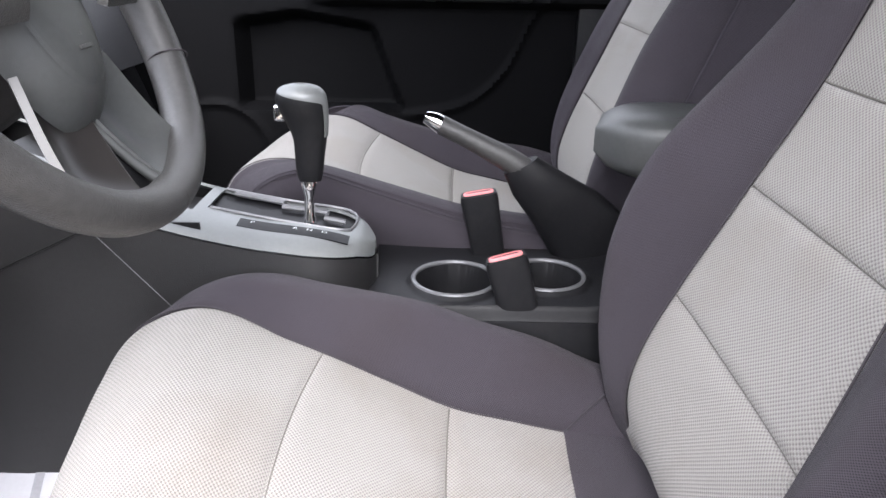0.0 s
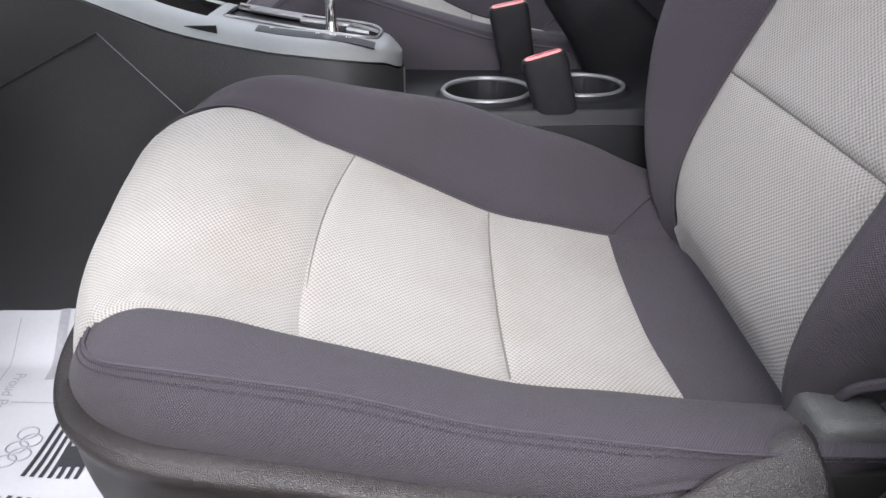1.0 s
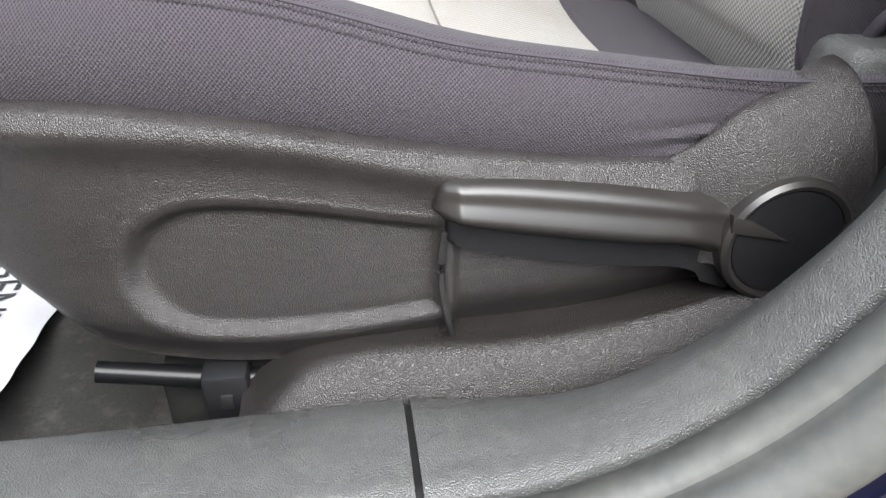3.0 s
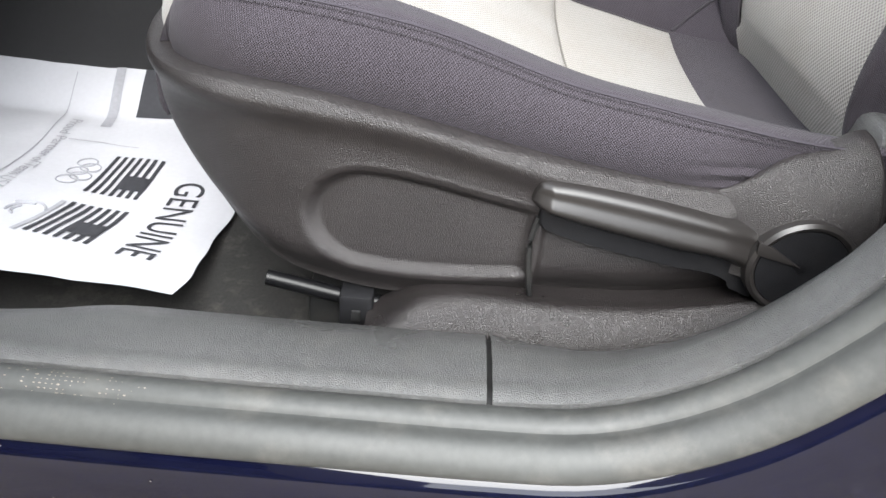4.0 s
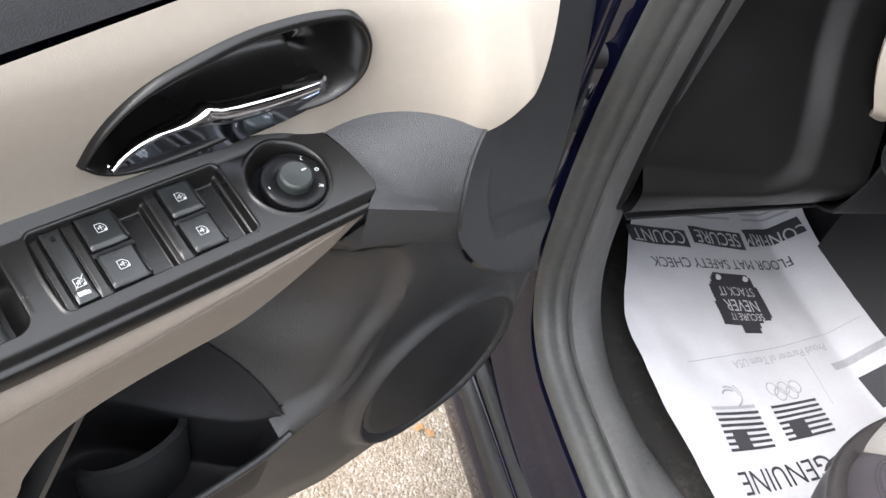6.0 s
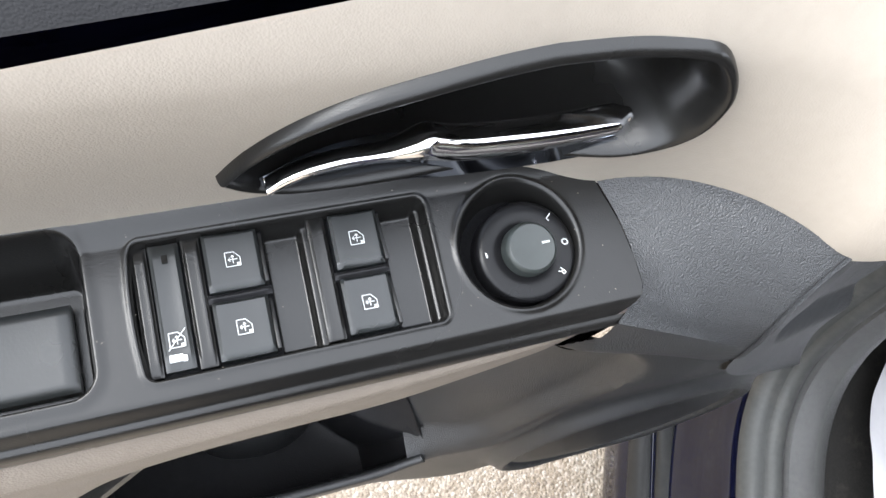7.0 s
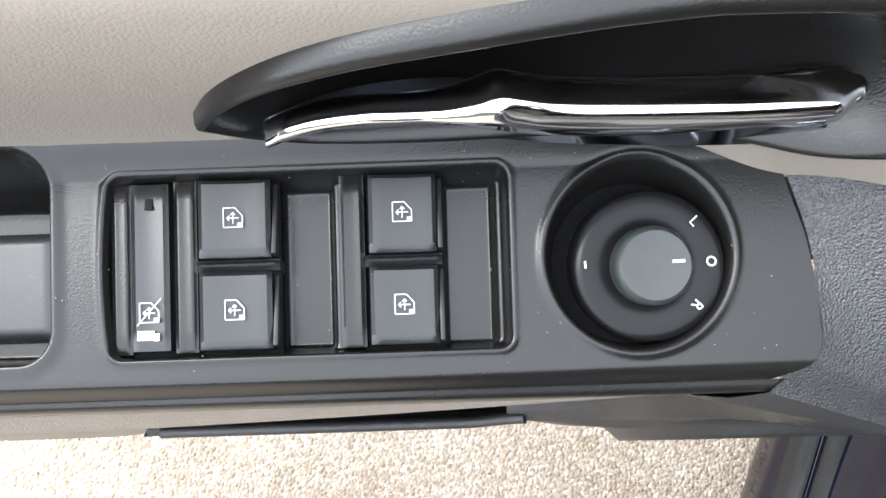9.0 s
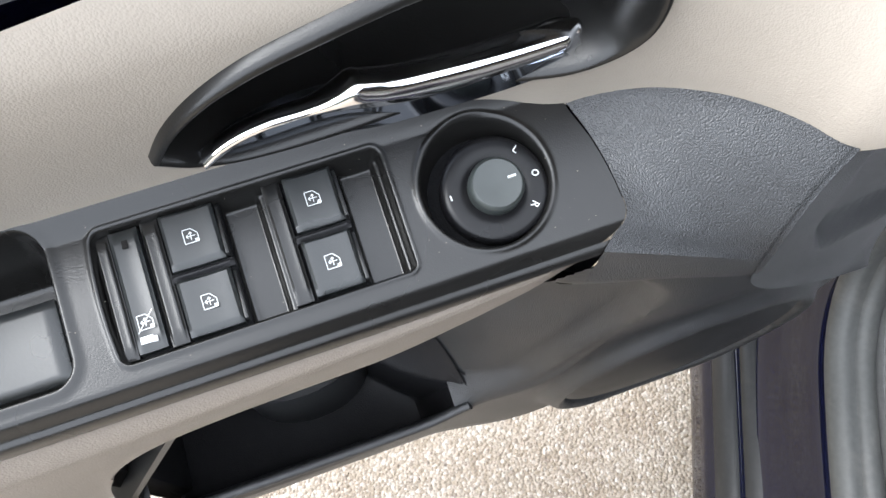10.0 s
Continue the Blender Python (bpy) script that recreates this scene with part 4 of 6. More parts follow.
def at_z(line, z):
    return min(range(len(line) - 30), key=lambda i: abs(line[i].z - z)) / (len(line) - 1)


def frame_of(line, s):
    i = min(len(line) - 1, max(0, s * (len(line) - 1)))
    j = int(min(i, len(line) - 2))
    p = line[j].lerp(line[j + 1], i - j)
    d = (line[min(len(line) - 1, j + 3)] - line[max(0, j - 2)]).normalized()
    return p, Vector((-d.z, 0, d.x))


S_FRONT, S_MID, S_REAR, S_END = at_x(CU, -0.148), at_x(CU, -0.002), at_x(CU, 0.135), 1.0


def plan_round(s, w):
    """The front corners of the cushion set back in plan."""
    back = curve([(-0.25, 0.118), (-0.20, 0.086), (-0.165, 0.056), (-0.125, 0.033), (-0.075, 0.016), (0.0, 0.006), (0.1, 0.0), (0.165, 0.008), (0.205, 0.028), (0.25, 0.06)], w)
    return back * smooth((0.52 - s) / 0.34)


def nose_bulge(s, w, x):
    """The fuller foam along the front edge, and the fall of the surface towards the door."""
    full = curve([(-0.20, 0.0), (-0.12, 0.002), (0.0, 0.010), (0.10, 0.018), (0.165, 0.022), (0.2, 0.016), (0.25, 0.0)], w)
    fall = curve([(-0.34, -0.004), (-0.30, -0.012), (-0.25, -0.019), (-0.20, -0.018), (-0.146, -0.014), (-0.05, -0.002), (0.0, 0.003), (0.126, 0.009), (0.25, 0.009)], x)
    return full * smooth((s - 0.08) / 0.12) * (1 - smooth((s - 0.31) / 0.13)) + fall * smooth(-w / 0.13) * (s > 0.12)


def cushion_point(s, w, near, far):
    """A point of the cushion: s along from the front edge to the back, w across (minus: the door side)."""
    p, n = frame_of(CU, s)
    x = p.x if s > 0.25 else -0.36
    side = near if w < 0 else far
    crest = curve(side, x)
    a = abs(w)
    shrink = 1 - 0.10 * smooth((0.24 - s) / 0.16)
    if a < 0.165:
        k = a / 0.165
        h = 0.006 * k**4 - 0.004 * (1 - k * k)
    else:
        h = curve([(0.165, 0.006), (0.180, 0.5 * crest), (0.198, 0.92 * crest), (0.212, crest), (0.228, 0.95 * crest), (0.238, 0.80 * crest - 0.002), (0.244, 0.4 * crest - 0.02), (0.247, -0.055), (0.245, -0.085)], a) if a <= 0.247 else -0.085
    q = p + n * (h + (nose_bulge(s, w, x) if far[0] == FAR[0] and far[1] == FAR[1] else 0.0))
    return Vector((q.x + plan_round(s, w), w * shrink, q.z))


TIP = 0.245
STITCH = spline([(-0.281, 0.346, 0.594), (-0.276, 0.326, 0.594), (-0.258, 0.308, 0.596), (-0.217, 0.297, 0.597), (-0.165, 0.289, 0.594), (-0.109, 0.286, 0.585), (-0.033, 0.285, 0.563), (0.03, 0.285, 0.552), (0.074, 0.285, 0.545), (0.138, 0.285, 0.537), (0.26, 0.288, 0.53)], 400)


def near_inner(s):
    """The seam between the light insert and the door-side bolster."""
    if s <= TIP:
        return -0.167
    return curve([(-0.30, -0.168), (-0.2, -0.166), (-0.144, -0.162), (-0.05, -0.153), (0.04, -0.141), (0.117, -0.134), (0.25, -0.128)], frame_of(CU, s)[0].x)


def stitch_at(x):
    i = next((k for k in range(401) if STITCH[k].x >= x), 400)
    q = STITCH[i]
    return Vector((q.x, q.y - 0.525, q.z))


def near_bolster(s, b):
    """The door-side bolster between its two seams."""
    p = cushion_point(s, near_inner(s), NEAR, FAR)
    q = stitch_at(max(-0.281, p.x - 0.006 * (1 - smooth((s - TIP) / 0.05))))
    h = curve([(0.2, 0.002), (0.32, 0.005), (0.5, 0.012), (0.8, 0.014), (1.0, 0.012)], s) * smooth((s - TIP) / 0.06)
    r = p.lerp(q, b)
    k = math.sin(math.pi * b**0.8) ** 0.7 if 0 < b < 1 else 0.0
    return Vector((r.x, r.y - 0.002 * k, r.z + h * k))


def near_edge(a):
    """The stitched edge of the door side: up the front seam to the tip, then back along the side; a from 0 to 1."""
    if a < 0.14:
        k = a / 0.14
        p = cushion_point(lerp(0.09, TIP, k), -0.167, NEAR, FAR) + Vector((-0.001, -0.002, 0.0))
        return p.lerp(stitch_at(-0.281), smooth((k - 0.4) / 0.6))
    q = STITCH[round((a - 0.14) / 0.86 * 400)]
    return Vector((q.x, q.y - 0.525, q.z))


def near_side(a, k):
    """The door side's cloth from the stitched edge down behind the shield's top."""
    top = near_edge(a)
    if a < 0.14:
        y = lerp(0.392, 0.352, a / 0.14)
        i = min(range(201), key=lambda m: abs(SHIELD_PLAN[m].y - y) + 9 * (SHIELD_PLAN[m].x > -0.2))
    else:
        x = lerp(-0.317, top.x, smooth((a - 0.14) / 0.22))
        i = min(range(201), key=lambda m: abs(SHIELD_PLAN[m].x - x))
        if a > 0.36:
            x = top.x
    q = SHIELD_PLAN[i]
    n = Vector((0.75, 0.65, 0)).lerp(Vector((0, 1, 0)), smooth((a - 0.1) / 0.25)).normalized()
    low = Vector((q.x, q.y - SEAT_Y, curve(SHIELD_TOP, q.x) - 0.016)) + n * 0.017
    if a > 0.36:
        low.x = top.x
    fold = 0.0018 * math.sin(34 * k + 46 * a) * smooth((a - 0.66) / 0.1) * smooth((k - 0.3) / 0.2) * smooth((0.97 - a) / 0.08)
    bulge = 0.012 * math.sin(math.pi * min(1.0, k * 1.02)) ** 0.75 * (1 - 0.7 * smooth((a - 0.68) / 0.1)) if k < 0.97 else 0.0
    return top.lerp(low, k) - n * (bulge + fold)


def side_point(s, k, sign, near, far):
    """The upright side cloth below the stitched edge; k runs down from 0 to 1."""
    p, n = frame_of(CU, s)
    side = near if sign < 0 else far
    crest = curve(side, p.x if s > 0.25 else -0.36)
    shrink = 1 - 0.10 * smooth((0.24 - s) / 0.16)
    h = lerp(0.80 * crest - 0.002, -0.095 if s > 0.3 else -0.07, k)
    w = curve([(0, 0.238), (0.15, 0.2435), (0.35, 0.2445), (0.6, 0.236), (1, 0.222)], k)
    if k > 0.35 and s > 0.62:
        w += 0.0022 * math.sin(26 * k + 30 * s) * smooth((s - 0.62) / 0.1) * smooth((k - 0.35) / 0.2)
    q = p + n * h
    return Vector((q.x + plan_round(s, w), sign * w * shrink, q.z))


def panel(fn, a0, a1, b0, b1, nu, nv, puff=0.004, roll=0.006, normal=None):
    """A cloth panel between two seams along and two across, sunk along its seams."""

    def out(a, b):
        p = fn(lerp(a0, a1, a), lerp(b0, b1, b))
        q1, q2 = fn(min(1, lerp(a0, a1, a) + 0.004), lerp(b0, b1, b)), fn(lerp(a0, a1, a), lerp(b0, b1, b) + 0.002)
        n = (q1 - p).cross(q2 - p)
        if n.length < 1e-12:
            return p
        n.normalize()
        if n.dot(Vector((-0.3, 0, 1))) < 0:
            n = -n
        ea = min(a, 1 - a) * 2
        eb = min(b, 1 - b) * 2
        edge = min(1 - math.exp(-ea * 14), 1 - math.exp(-eb * 14))
        return p + n * (puff * (edge - 0.75))

    return sheet(out, nu, nv)


SEAT_Y = 0.525
SHIELD_PLAN = spline([(-0.346, 0.46, 0), (-0.336, 0.405, 0), (-0.316, 0.352, 0), (-0.287, 0.316, 0), (-0.245, 0.289, 0), (-0.19, 0.2765, 0), (-0.13, 0.2725, 0), (-0.05, 0.271, 0), (0.08, 0.2725, 0), (0.15, 0.279, 0), (0.195, 0.290, 0), (0.235, 0.315, 0)], 200)
SHIELD_TOP = [(-0.37, 0.535), (-0.30, 0.538), (-0.25, 0.543), (-0.19, 0.5425), (-0.13, 0.534), (-0.055, 0.520), (0.03, 0.507), (0.075, 0.503), (0.10, 0.500), (0.13, 0.497), (0.235, 0.49)]
SHIELD_LOW = [(-0.37, 0.50), (-0.31, 0.462), (-0.26, 0.424), (-0.225, 0.401), (-0.17, 0.389), (-0.127, 0.386), (-0.02, 0.396), (0.04, 0.400), (0.11, 0.410), (0.235, 0.43)]

NEAR = [(-0.36, 0.0), (-0.30, 0.0), (-0.25, 0.010), (-0.20, 0.018), (-0.14, 0.028), (-0.07, 0.042), (0.0, 0.056), (0.07, 0.063), (0.135, 0.068), (0.25, 0.05)]
FAR = [(-0.36, 0.0), (-0.30, 0.02), (-0.25, 0.036), (-0.165, 0.058), (-0.07, 0.088), (0.0, 0.094), (0.09, 0.088), (0.19, 0.064), (0.25, 0.05)]
BACKSIDE = [(0.455, 0.012), (0.54, 0.022), (0.60, 0.044), (0.68, 0.070), (0.77, 0.076), (0.85, 0.058), (0.96, 0.03), (1.1, 0.015), (1.2, 0.008)]
INSERT_HALF = [(0.45, 0.150), (0.54, 0.152), (0.60, 0.154), (0.67, 0.148), (0.80, 0.128), (0.90, 0.118), (1.0, 0.118), (1.2, 0.11)]
BACK_HALF = [(0.45, 0.186), (0.53, 0.194), (0.58, 0.216), (0.65, 0.243), (0.75, 0.258), (0.90, 0.240), (1.05, 0.205), (1.2, 0.165)]


def back_point(s, w, full=1.0):
    """A point of the backrest: s up from the seat, w across, from -1 to 1."""
    p, n = frame_of(BK, s)
    n = -n if n.x > 0 else n
    ins, half, crest = curve(INSERT_HALF, p.z), curve(BACK_HALF, p.z), full * curve(BACKSIDE, p.z)
    a = abs(w)
    if w < 0:
        crest *= curve([(0.54, 1.0), (0.61, 0.82), (0.68, 0.62), (0.78, 0.50), (1.0, 0.5)], p.z)
    if a < 0.6:
        k = a / 0.6
        y, h = ins * k, 0.004 * k**3
    else:
        k = (a - 0.6) / 0.4
        wide = half - ins
        y = ins + wide * curve([(0, 0), (0.25, 0.36), (0.5, 0.68), (0.7, 0.90), (0.85, 0.985), (1, 1.0)], k)
        h = curve([(0, 0.004), (0.2, 0.62 * crest), (0.4, crest), (0.55, 0.86 * crest), (0.72, 0.35 * crest - 0.012), (0.86, -0.05), (1.0, -0.10)], k)
    q = p + n * h
    return Vector((q.x, y * (1 if w > 0 else -1), q.z))


def make_seat(name, label, place, mirror):
    """A bucket seat of light woven inserts and charcoal bolsters; mirror: 1 with the door on the low-y side."""
    seat = thing(name, label, "car seat", place, group="front seats")
    near, far = NEAR, (FAR if mirror > 0 else NEAR)
    cp = lambda s, w: cushion_point(s, w * mirror, near if mirror > 0 else FAR, far if mirror > 0 else NEAR)
    if mirror < 0:
        cp = lambda s, w: (lambda v: Vector((v.x, -v.y, v.z)))(cushion_point(s, w, near, far))
    bp = back_point if mirror > 0 else (lambda s, w: back_point(s, w, 0.45))
    fl = lambda v: Vector((v.x, v.y * mirror, v.z))
    for nm, a0, a1, n in (("front_insert", 0.10, S_FRONT, 56), ("middle_insert", S_FRONT, S_MID, 34), ("rear_insert", S_MID, S_REAR, 30)):
        def bowed(s, w):
            bow = 0.014 * (1 - (w / 0.165) ** 2) * smooth((s - 0.1) / 0.2) * (1 - smooth((s - S_FRONT) / (S_MID - S_FRONT)))
            if mirror > 0 and w < 0:
                w = near_inner(s) * 1.004 * w / -0.165
            return cp(s - bow, w)
        part(nm, panel(bowed, a0, a1, -0.165, 0.165, n, 36, 0.005), M_WEAVE, seat, "light grey woven cloth insert")
    part("rear_cloth", panel(cp, S_REAR - 0.004, 1.0, -0.145 if mirror > 0 else -0.20, 0.20, 20, 30, 0.004), M_CLOTH, seat)
    for sg in (-1, 1):
        if mirror > 0 and sg < 0:
            part("bolster", panel(near_bolster, TIP, 1.0, 0.0, 1.0, 130, 24, 0.002), M_CLOTH, seat, "charcoal cloth side bolster")
            part("side_cloth", sheet(near_side, 150, 24), M_CLOTH, seat)
            for d in (0.03, 0.09):
                part("stitching", thread([near_side(lerp(0.12, 0.985, k / 240), d) + Vector((0, -0.0006, 0.0003)) for k in range(241)], 0.0007, 0.3), M_STITCH, seat)
            part("edge_piping", tube([near_edge(lerp(0.0, 0.985, k / 140)) for k in range(141)], 0.0012, 6), M_PIPING, seat)
            part("corner_seam", tube(spline([cp(S_REAR, sg * 0.128), cp(S_REAR + 0.03, sg * 0.14), cp(S_REAR + 0.06, sg * 0.15)], 10), 0.0009, 6), M_SEAM, seat)
            continue
        part("bolster", panel(cp, 0.05, 1.0, sg * 0.165, sg * 0.2385, 90, 22, 0.0035), M_CLOTH, seat, "charcoal cloth side bolster")
        spn = lambda s, k, sg=sg: (lambda v: Vector((v.x, v.y * mirror, v.z)))(side_point(s, k, sg, near, far))
        part("side_cloth", sheet(lambda a, b, spn=spn: spn(lerp(0.05, 1.0, a), b), 90, 22), M_CLOTH, seat)
        for d in (0.004, 0.035):
            part("stitching", thread([spn(lerp(0.10, 0.97, k / 200), d) + Vector((0, sg * mirror * 0.0006, 0.0004)) for k in range(201)], 0.0009), M_SEAM, seat)
        part("edge_piping", tube([spn(lerp(0.06, 0.98, k / 120), 0.0) for k in range(121)], 0.0016, 6), M_PIPING, seat)
        part("bolster_seam", tube([cp(lerp(0.08, S_REAR, k / 80), sg * 0.165) - Vector((0, 0, 0.0005)) for k in range(81)], 0.0009, 6), M_SEAM, seat)
        part("corner_seam", tube([p + Vector((0, 0, 0.0022)) for p in spline([cp(S_REAR, sg * 0.165), cp(S_REAR + 0.03, sg * 0.178), cp(S_REAR + 0.06, sg * 0.19), cp(S_REAR + 0.1, sg * 0.2)], 14)], 0.0018, 6), M_STITCH, seat)
    for s in (S_FRONT, S_MID, S_REAR):
        part("cross_seam", tube([cp(s - 0.014 * (1 - w * w) * (s == S_FRONT), (0.128 if mirror > 0 and w < 0 else 0.165) * w) - Vector((0, 0, 0.0031)) for w in [k / 20 - 1 for k in range(41)]], 0.0009, 6), M_GROOVE, seat)
    part("seat_base", box((-0.25, -0.20, 0.335 + 0.06), (0.22, 0.22, 0.44), 0.02), M_TAR, seat)

    z1, z2, z3 = at_z(BK, 0.668), at_z(BK, 0.797), at_z(BK, 0.90)
    cuts = [0.0, z1, z2, z3, 0.96]
    for k in range(4):
        part("back_insert", panel(lambda s, w: fl(bp(s, w)), cuts[k], cuts[k + 1], -0.6, 0.6, 40, 34, 0.005), M_WEAVE, seat, "light grey woven cloth insert")
    for s in cuts[1:4]:
        part("cross_seam", tube([fl(bp(s, w)) + Vector((0.0034, 0, 0)) for w in [k / 20 * 0.6 - 0.6 for k in range(41)]], 0.0010, 6), M_GROOVE, seat)
    for sg in (-1, 1):
        part("back_bolster", panel(lambda s, w, sg=sg: fl(bp(s, sg * w)), 0.03, 0.985, 0.6, 0.93, 90, 30, 0.003), M_CLOTH, seat, "charcoal cloth back bolster")
        part("back_side", panel(lambda s, w, sg=sg: fl(bp(s, sg * w)), 0.03, 0.985, 0.93, 1.0, 60, 8, 0.002), M_CLOTH, seat)
        part("back_seam", tube([fl(bp(lerp(0.04, 0.95, k / 80), sg * 0.6)) for k in range(81)], 0.0012, 6), M_SEAM, seat)
        part("back_piping", tube([fl(bp(lerp(0.04, 0.97, k / 80), sg * 0.93)) for k in range(81)], 0.0018, 6), M_PIPING, seat)
    part("back_shell", sheet(lambda a, b: (lambda p: (p.x + 0.085 + 0.02 * math.sin(math.pi * b), lerp(-0.95, 0.95, b) * curve(BACK_HALF, p.z), p.z))(frame_of(BK, lerp(0.0, 0.97, a))[0]), 30, 16), M_CLOTH, seat)
    return seat


driver = make_seat("driver_seat", "driver seat in charcoal cloth with light woven inserts", (0, SEAT_Y, 0), 1)
make_seat("passenger_seat", "passenger seat in charcoal cloth with light woven inserts", (0.008, 1.21, 0.092), -1)

# plastic shield on the door side of the driver's seat
def oval_recess(x, z):
    """How far a point lies inside the rounded thumb recess, 0 to 1."""
    if x < -0.15:
        r = math.hypot((x + 0.15) / 0.0525, (z - 0.454) / 0.0455)
        d = (1 - r) * 0.046
    else:
        top = curve([(-0.15, 0.4995), (-0.13, 0.4985), (-0.055, 0.485), (-0.03, 0.480)], x)
        low = curve([(-0.15, 0.4085), (-0.127, 0.407), (-0.035, 0.414), (-0.03, 0.415)], x)
        d = min(top - z, z - low, -0.030 - x)
    return smooth(d / 0.014)


def shield_fn(a, b):
    f = a * 200
    i = int(min(199, f))
    p = SHIELD_PLAN[i].lerp(SHIELD_PLAN[i + 1], f - i)
    t = SHIELD_PLAN[min(200, i + 1)] - SHIELD_PLAN[max(0, i - 1)]
    n = Vector((t.y, -t.x, 0)).normalized()
    n = -n if n.y > 0 else n
    top, low = curve(SHIELD_TOP, p.x), curve(SHIELD_LOW, p.x)
    k = min(1.0, b / 0.93)
    z = lerp(low, top - 0.004, k)
    crease = curve([(-0.34, 0.528), (-0.28, 0.530), (-0.22, 0.533), (-0.127, 0.527), (-0.039, 0.507), (0.03, 0.494), (0.09, 0.486), (0.24, 0.486)], p.x)
    o = 0.0065 * math.exp(-(((z - crease) / 0.012) ** 2)) * (1 - smooth((p.x - 0.08) / 0.03))
    o -= 0.006 * smooth((z - crease) / 0.018) * (1 - smooth((p.x - 0.08) / 0.03))
    o -= 0.016 * smooth((low + 0.045 - z) / 0.045) ** 2
    o -= 0.0085 * oval_recess(p.x, z)
    o += 0.0025 * math.exp(-(((oval_recess(p.x, z) - 0.5) / 0.4) ** 2)) * (oval_recess(p.x, z) > 0.001)
    if p.x > -0.032:
        o -= 0.006 * smooth((p.x + 0.032) / 0.003) * smooth((0.475 - z) / 0.01) * (1 - smooth((p.x - 0.12) / 0.04))
    if b > 0.93:
        turn = math.pi / 2 * (b - 0.93) / 0.07
        z += 0.004 * math.sin(turn)
        o -= 0.018 * (1 - math.cos(turn))
    q = Vector((p.x, p.y, z)) + n * o
    return (q.x, q.y - SEAT_Y, q.z)


part("side_shield", sheet(shield_fn, 260, 120), M_SEATTRIM, driver, "dark brownish grained plastic side shield", crease=70)
part("shield_joint", tube(spline([(-0.036, 0.2690 - SEAT_Y, 0.474), (-0.0385, 0.2690 - SEAT_Y, 0.45), (-0.034, 0.2705 - SEAT_Y, 0.415), (-0.031, 0.274 - SEAT_Y, 0.402)], 12), 0.0022, 6), M_TAR, driver)


def hinge_fn(a, b):
    """The rounded cover over the recliner hinge, from its inner top edge (b 0) out and down to the disc (b 1)."""
    x = lerp(0.070, 0.178 + 0.014 * b, a)
    yi = curve([(0.07, 0.282), (0.085, 0.2790), (0.095, 0.2780), (0.111, 0.2800), (0.13, 0.287), (0.146, 0.295), (0.166, 0.303), (0.2, 0.308)], x)
    zt = curve([(0.07, 0.496), (0.09, 0.508), (0.111, 0.525), (0.13, 0.532), (0.146, 0.537), (0.166, 0.543), (0.2, 0.541)], x)
    yo = curve([(0.07, 0.2790), (0.09, 0.2705), (0.105, 0.263), (0.12, 0.2585), (0.15, 0.256), (0.2, 0.257)], x)
    zo = 0.466
    t = math.pi / 2 * min(1.0, b * 1.25)
    y = lerp(yi, yo, math.sin(t) ** 0.9)
    z = lerp(zo, zt, math.cos(t) ** 0.85) if b < 0.8 else zo - (b - 0.8) * 0.10
    if a > 0.93:
        y += 0.006 * smooth((a - 0.93) / 0.07)
        z -= 0.006 * smooth((a - 0.93) / 0.07)
    return (x, y - SEAT_Y, z)


part("hinge_cover", sheet(hinge_fn, 64, 50, 0.0025), M_SEATTRIM, driver, "dark grained plastic hinge cover")
# Caps borrow the lighter sill grey to paint in the sky's reflection.
part("hinge_cap", box((0.183, 0.300 - SEAT_Y, 0.508), (0.232, 0.352 - SEAT_Y, 0.545), 0.008, 3), M_SILL, driver, "grained plastic cap in lighter grey for sky sheen")
part("hinge_cap", box((0.2335, 0.302 - SEAT_Y, 0.500), (0.275, 0.355 - SEAT_Y, 0.546), 0.006, 3), M_SILL, driver)
part("hinge_gap", box((0.176, 0.288 - SEAT_Y, 0.44), (0.24, 0.34 - SEAT_Y, 0.515), 0.004), M_TAR, driver)
part("bolster_hole", tube(spline([(0.206, 0.328 - SEAT_Y, 0.545), (0.209, 0.320 - SEAT_Y, 0.558), (0.222, 0.312 - SEAT_Y, 0.568), (0.245, 0.306 - SEAT_Y, 0.572)], 16), 0.004, 10), M_PIPING, driver)
part("bolster_stitching", thread(spline([(0.2045, 0.322 - SEAT_Y, 0.552), (0.210, 0.314 - SEAT_Y, 0.565), (0.222, 0.306 - SEAT_Y, 0.574), (0.245, 0.300 - SEAT_Y, 0.578)], 18), 0.0009), M_SEAM, driver)


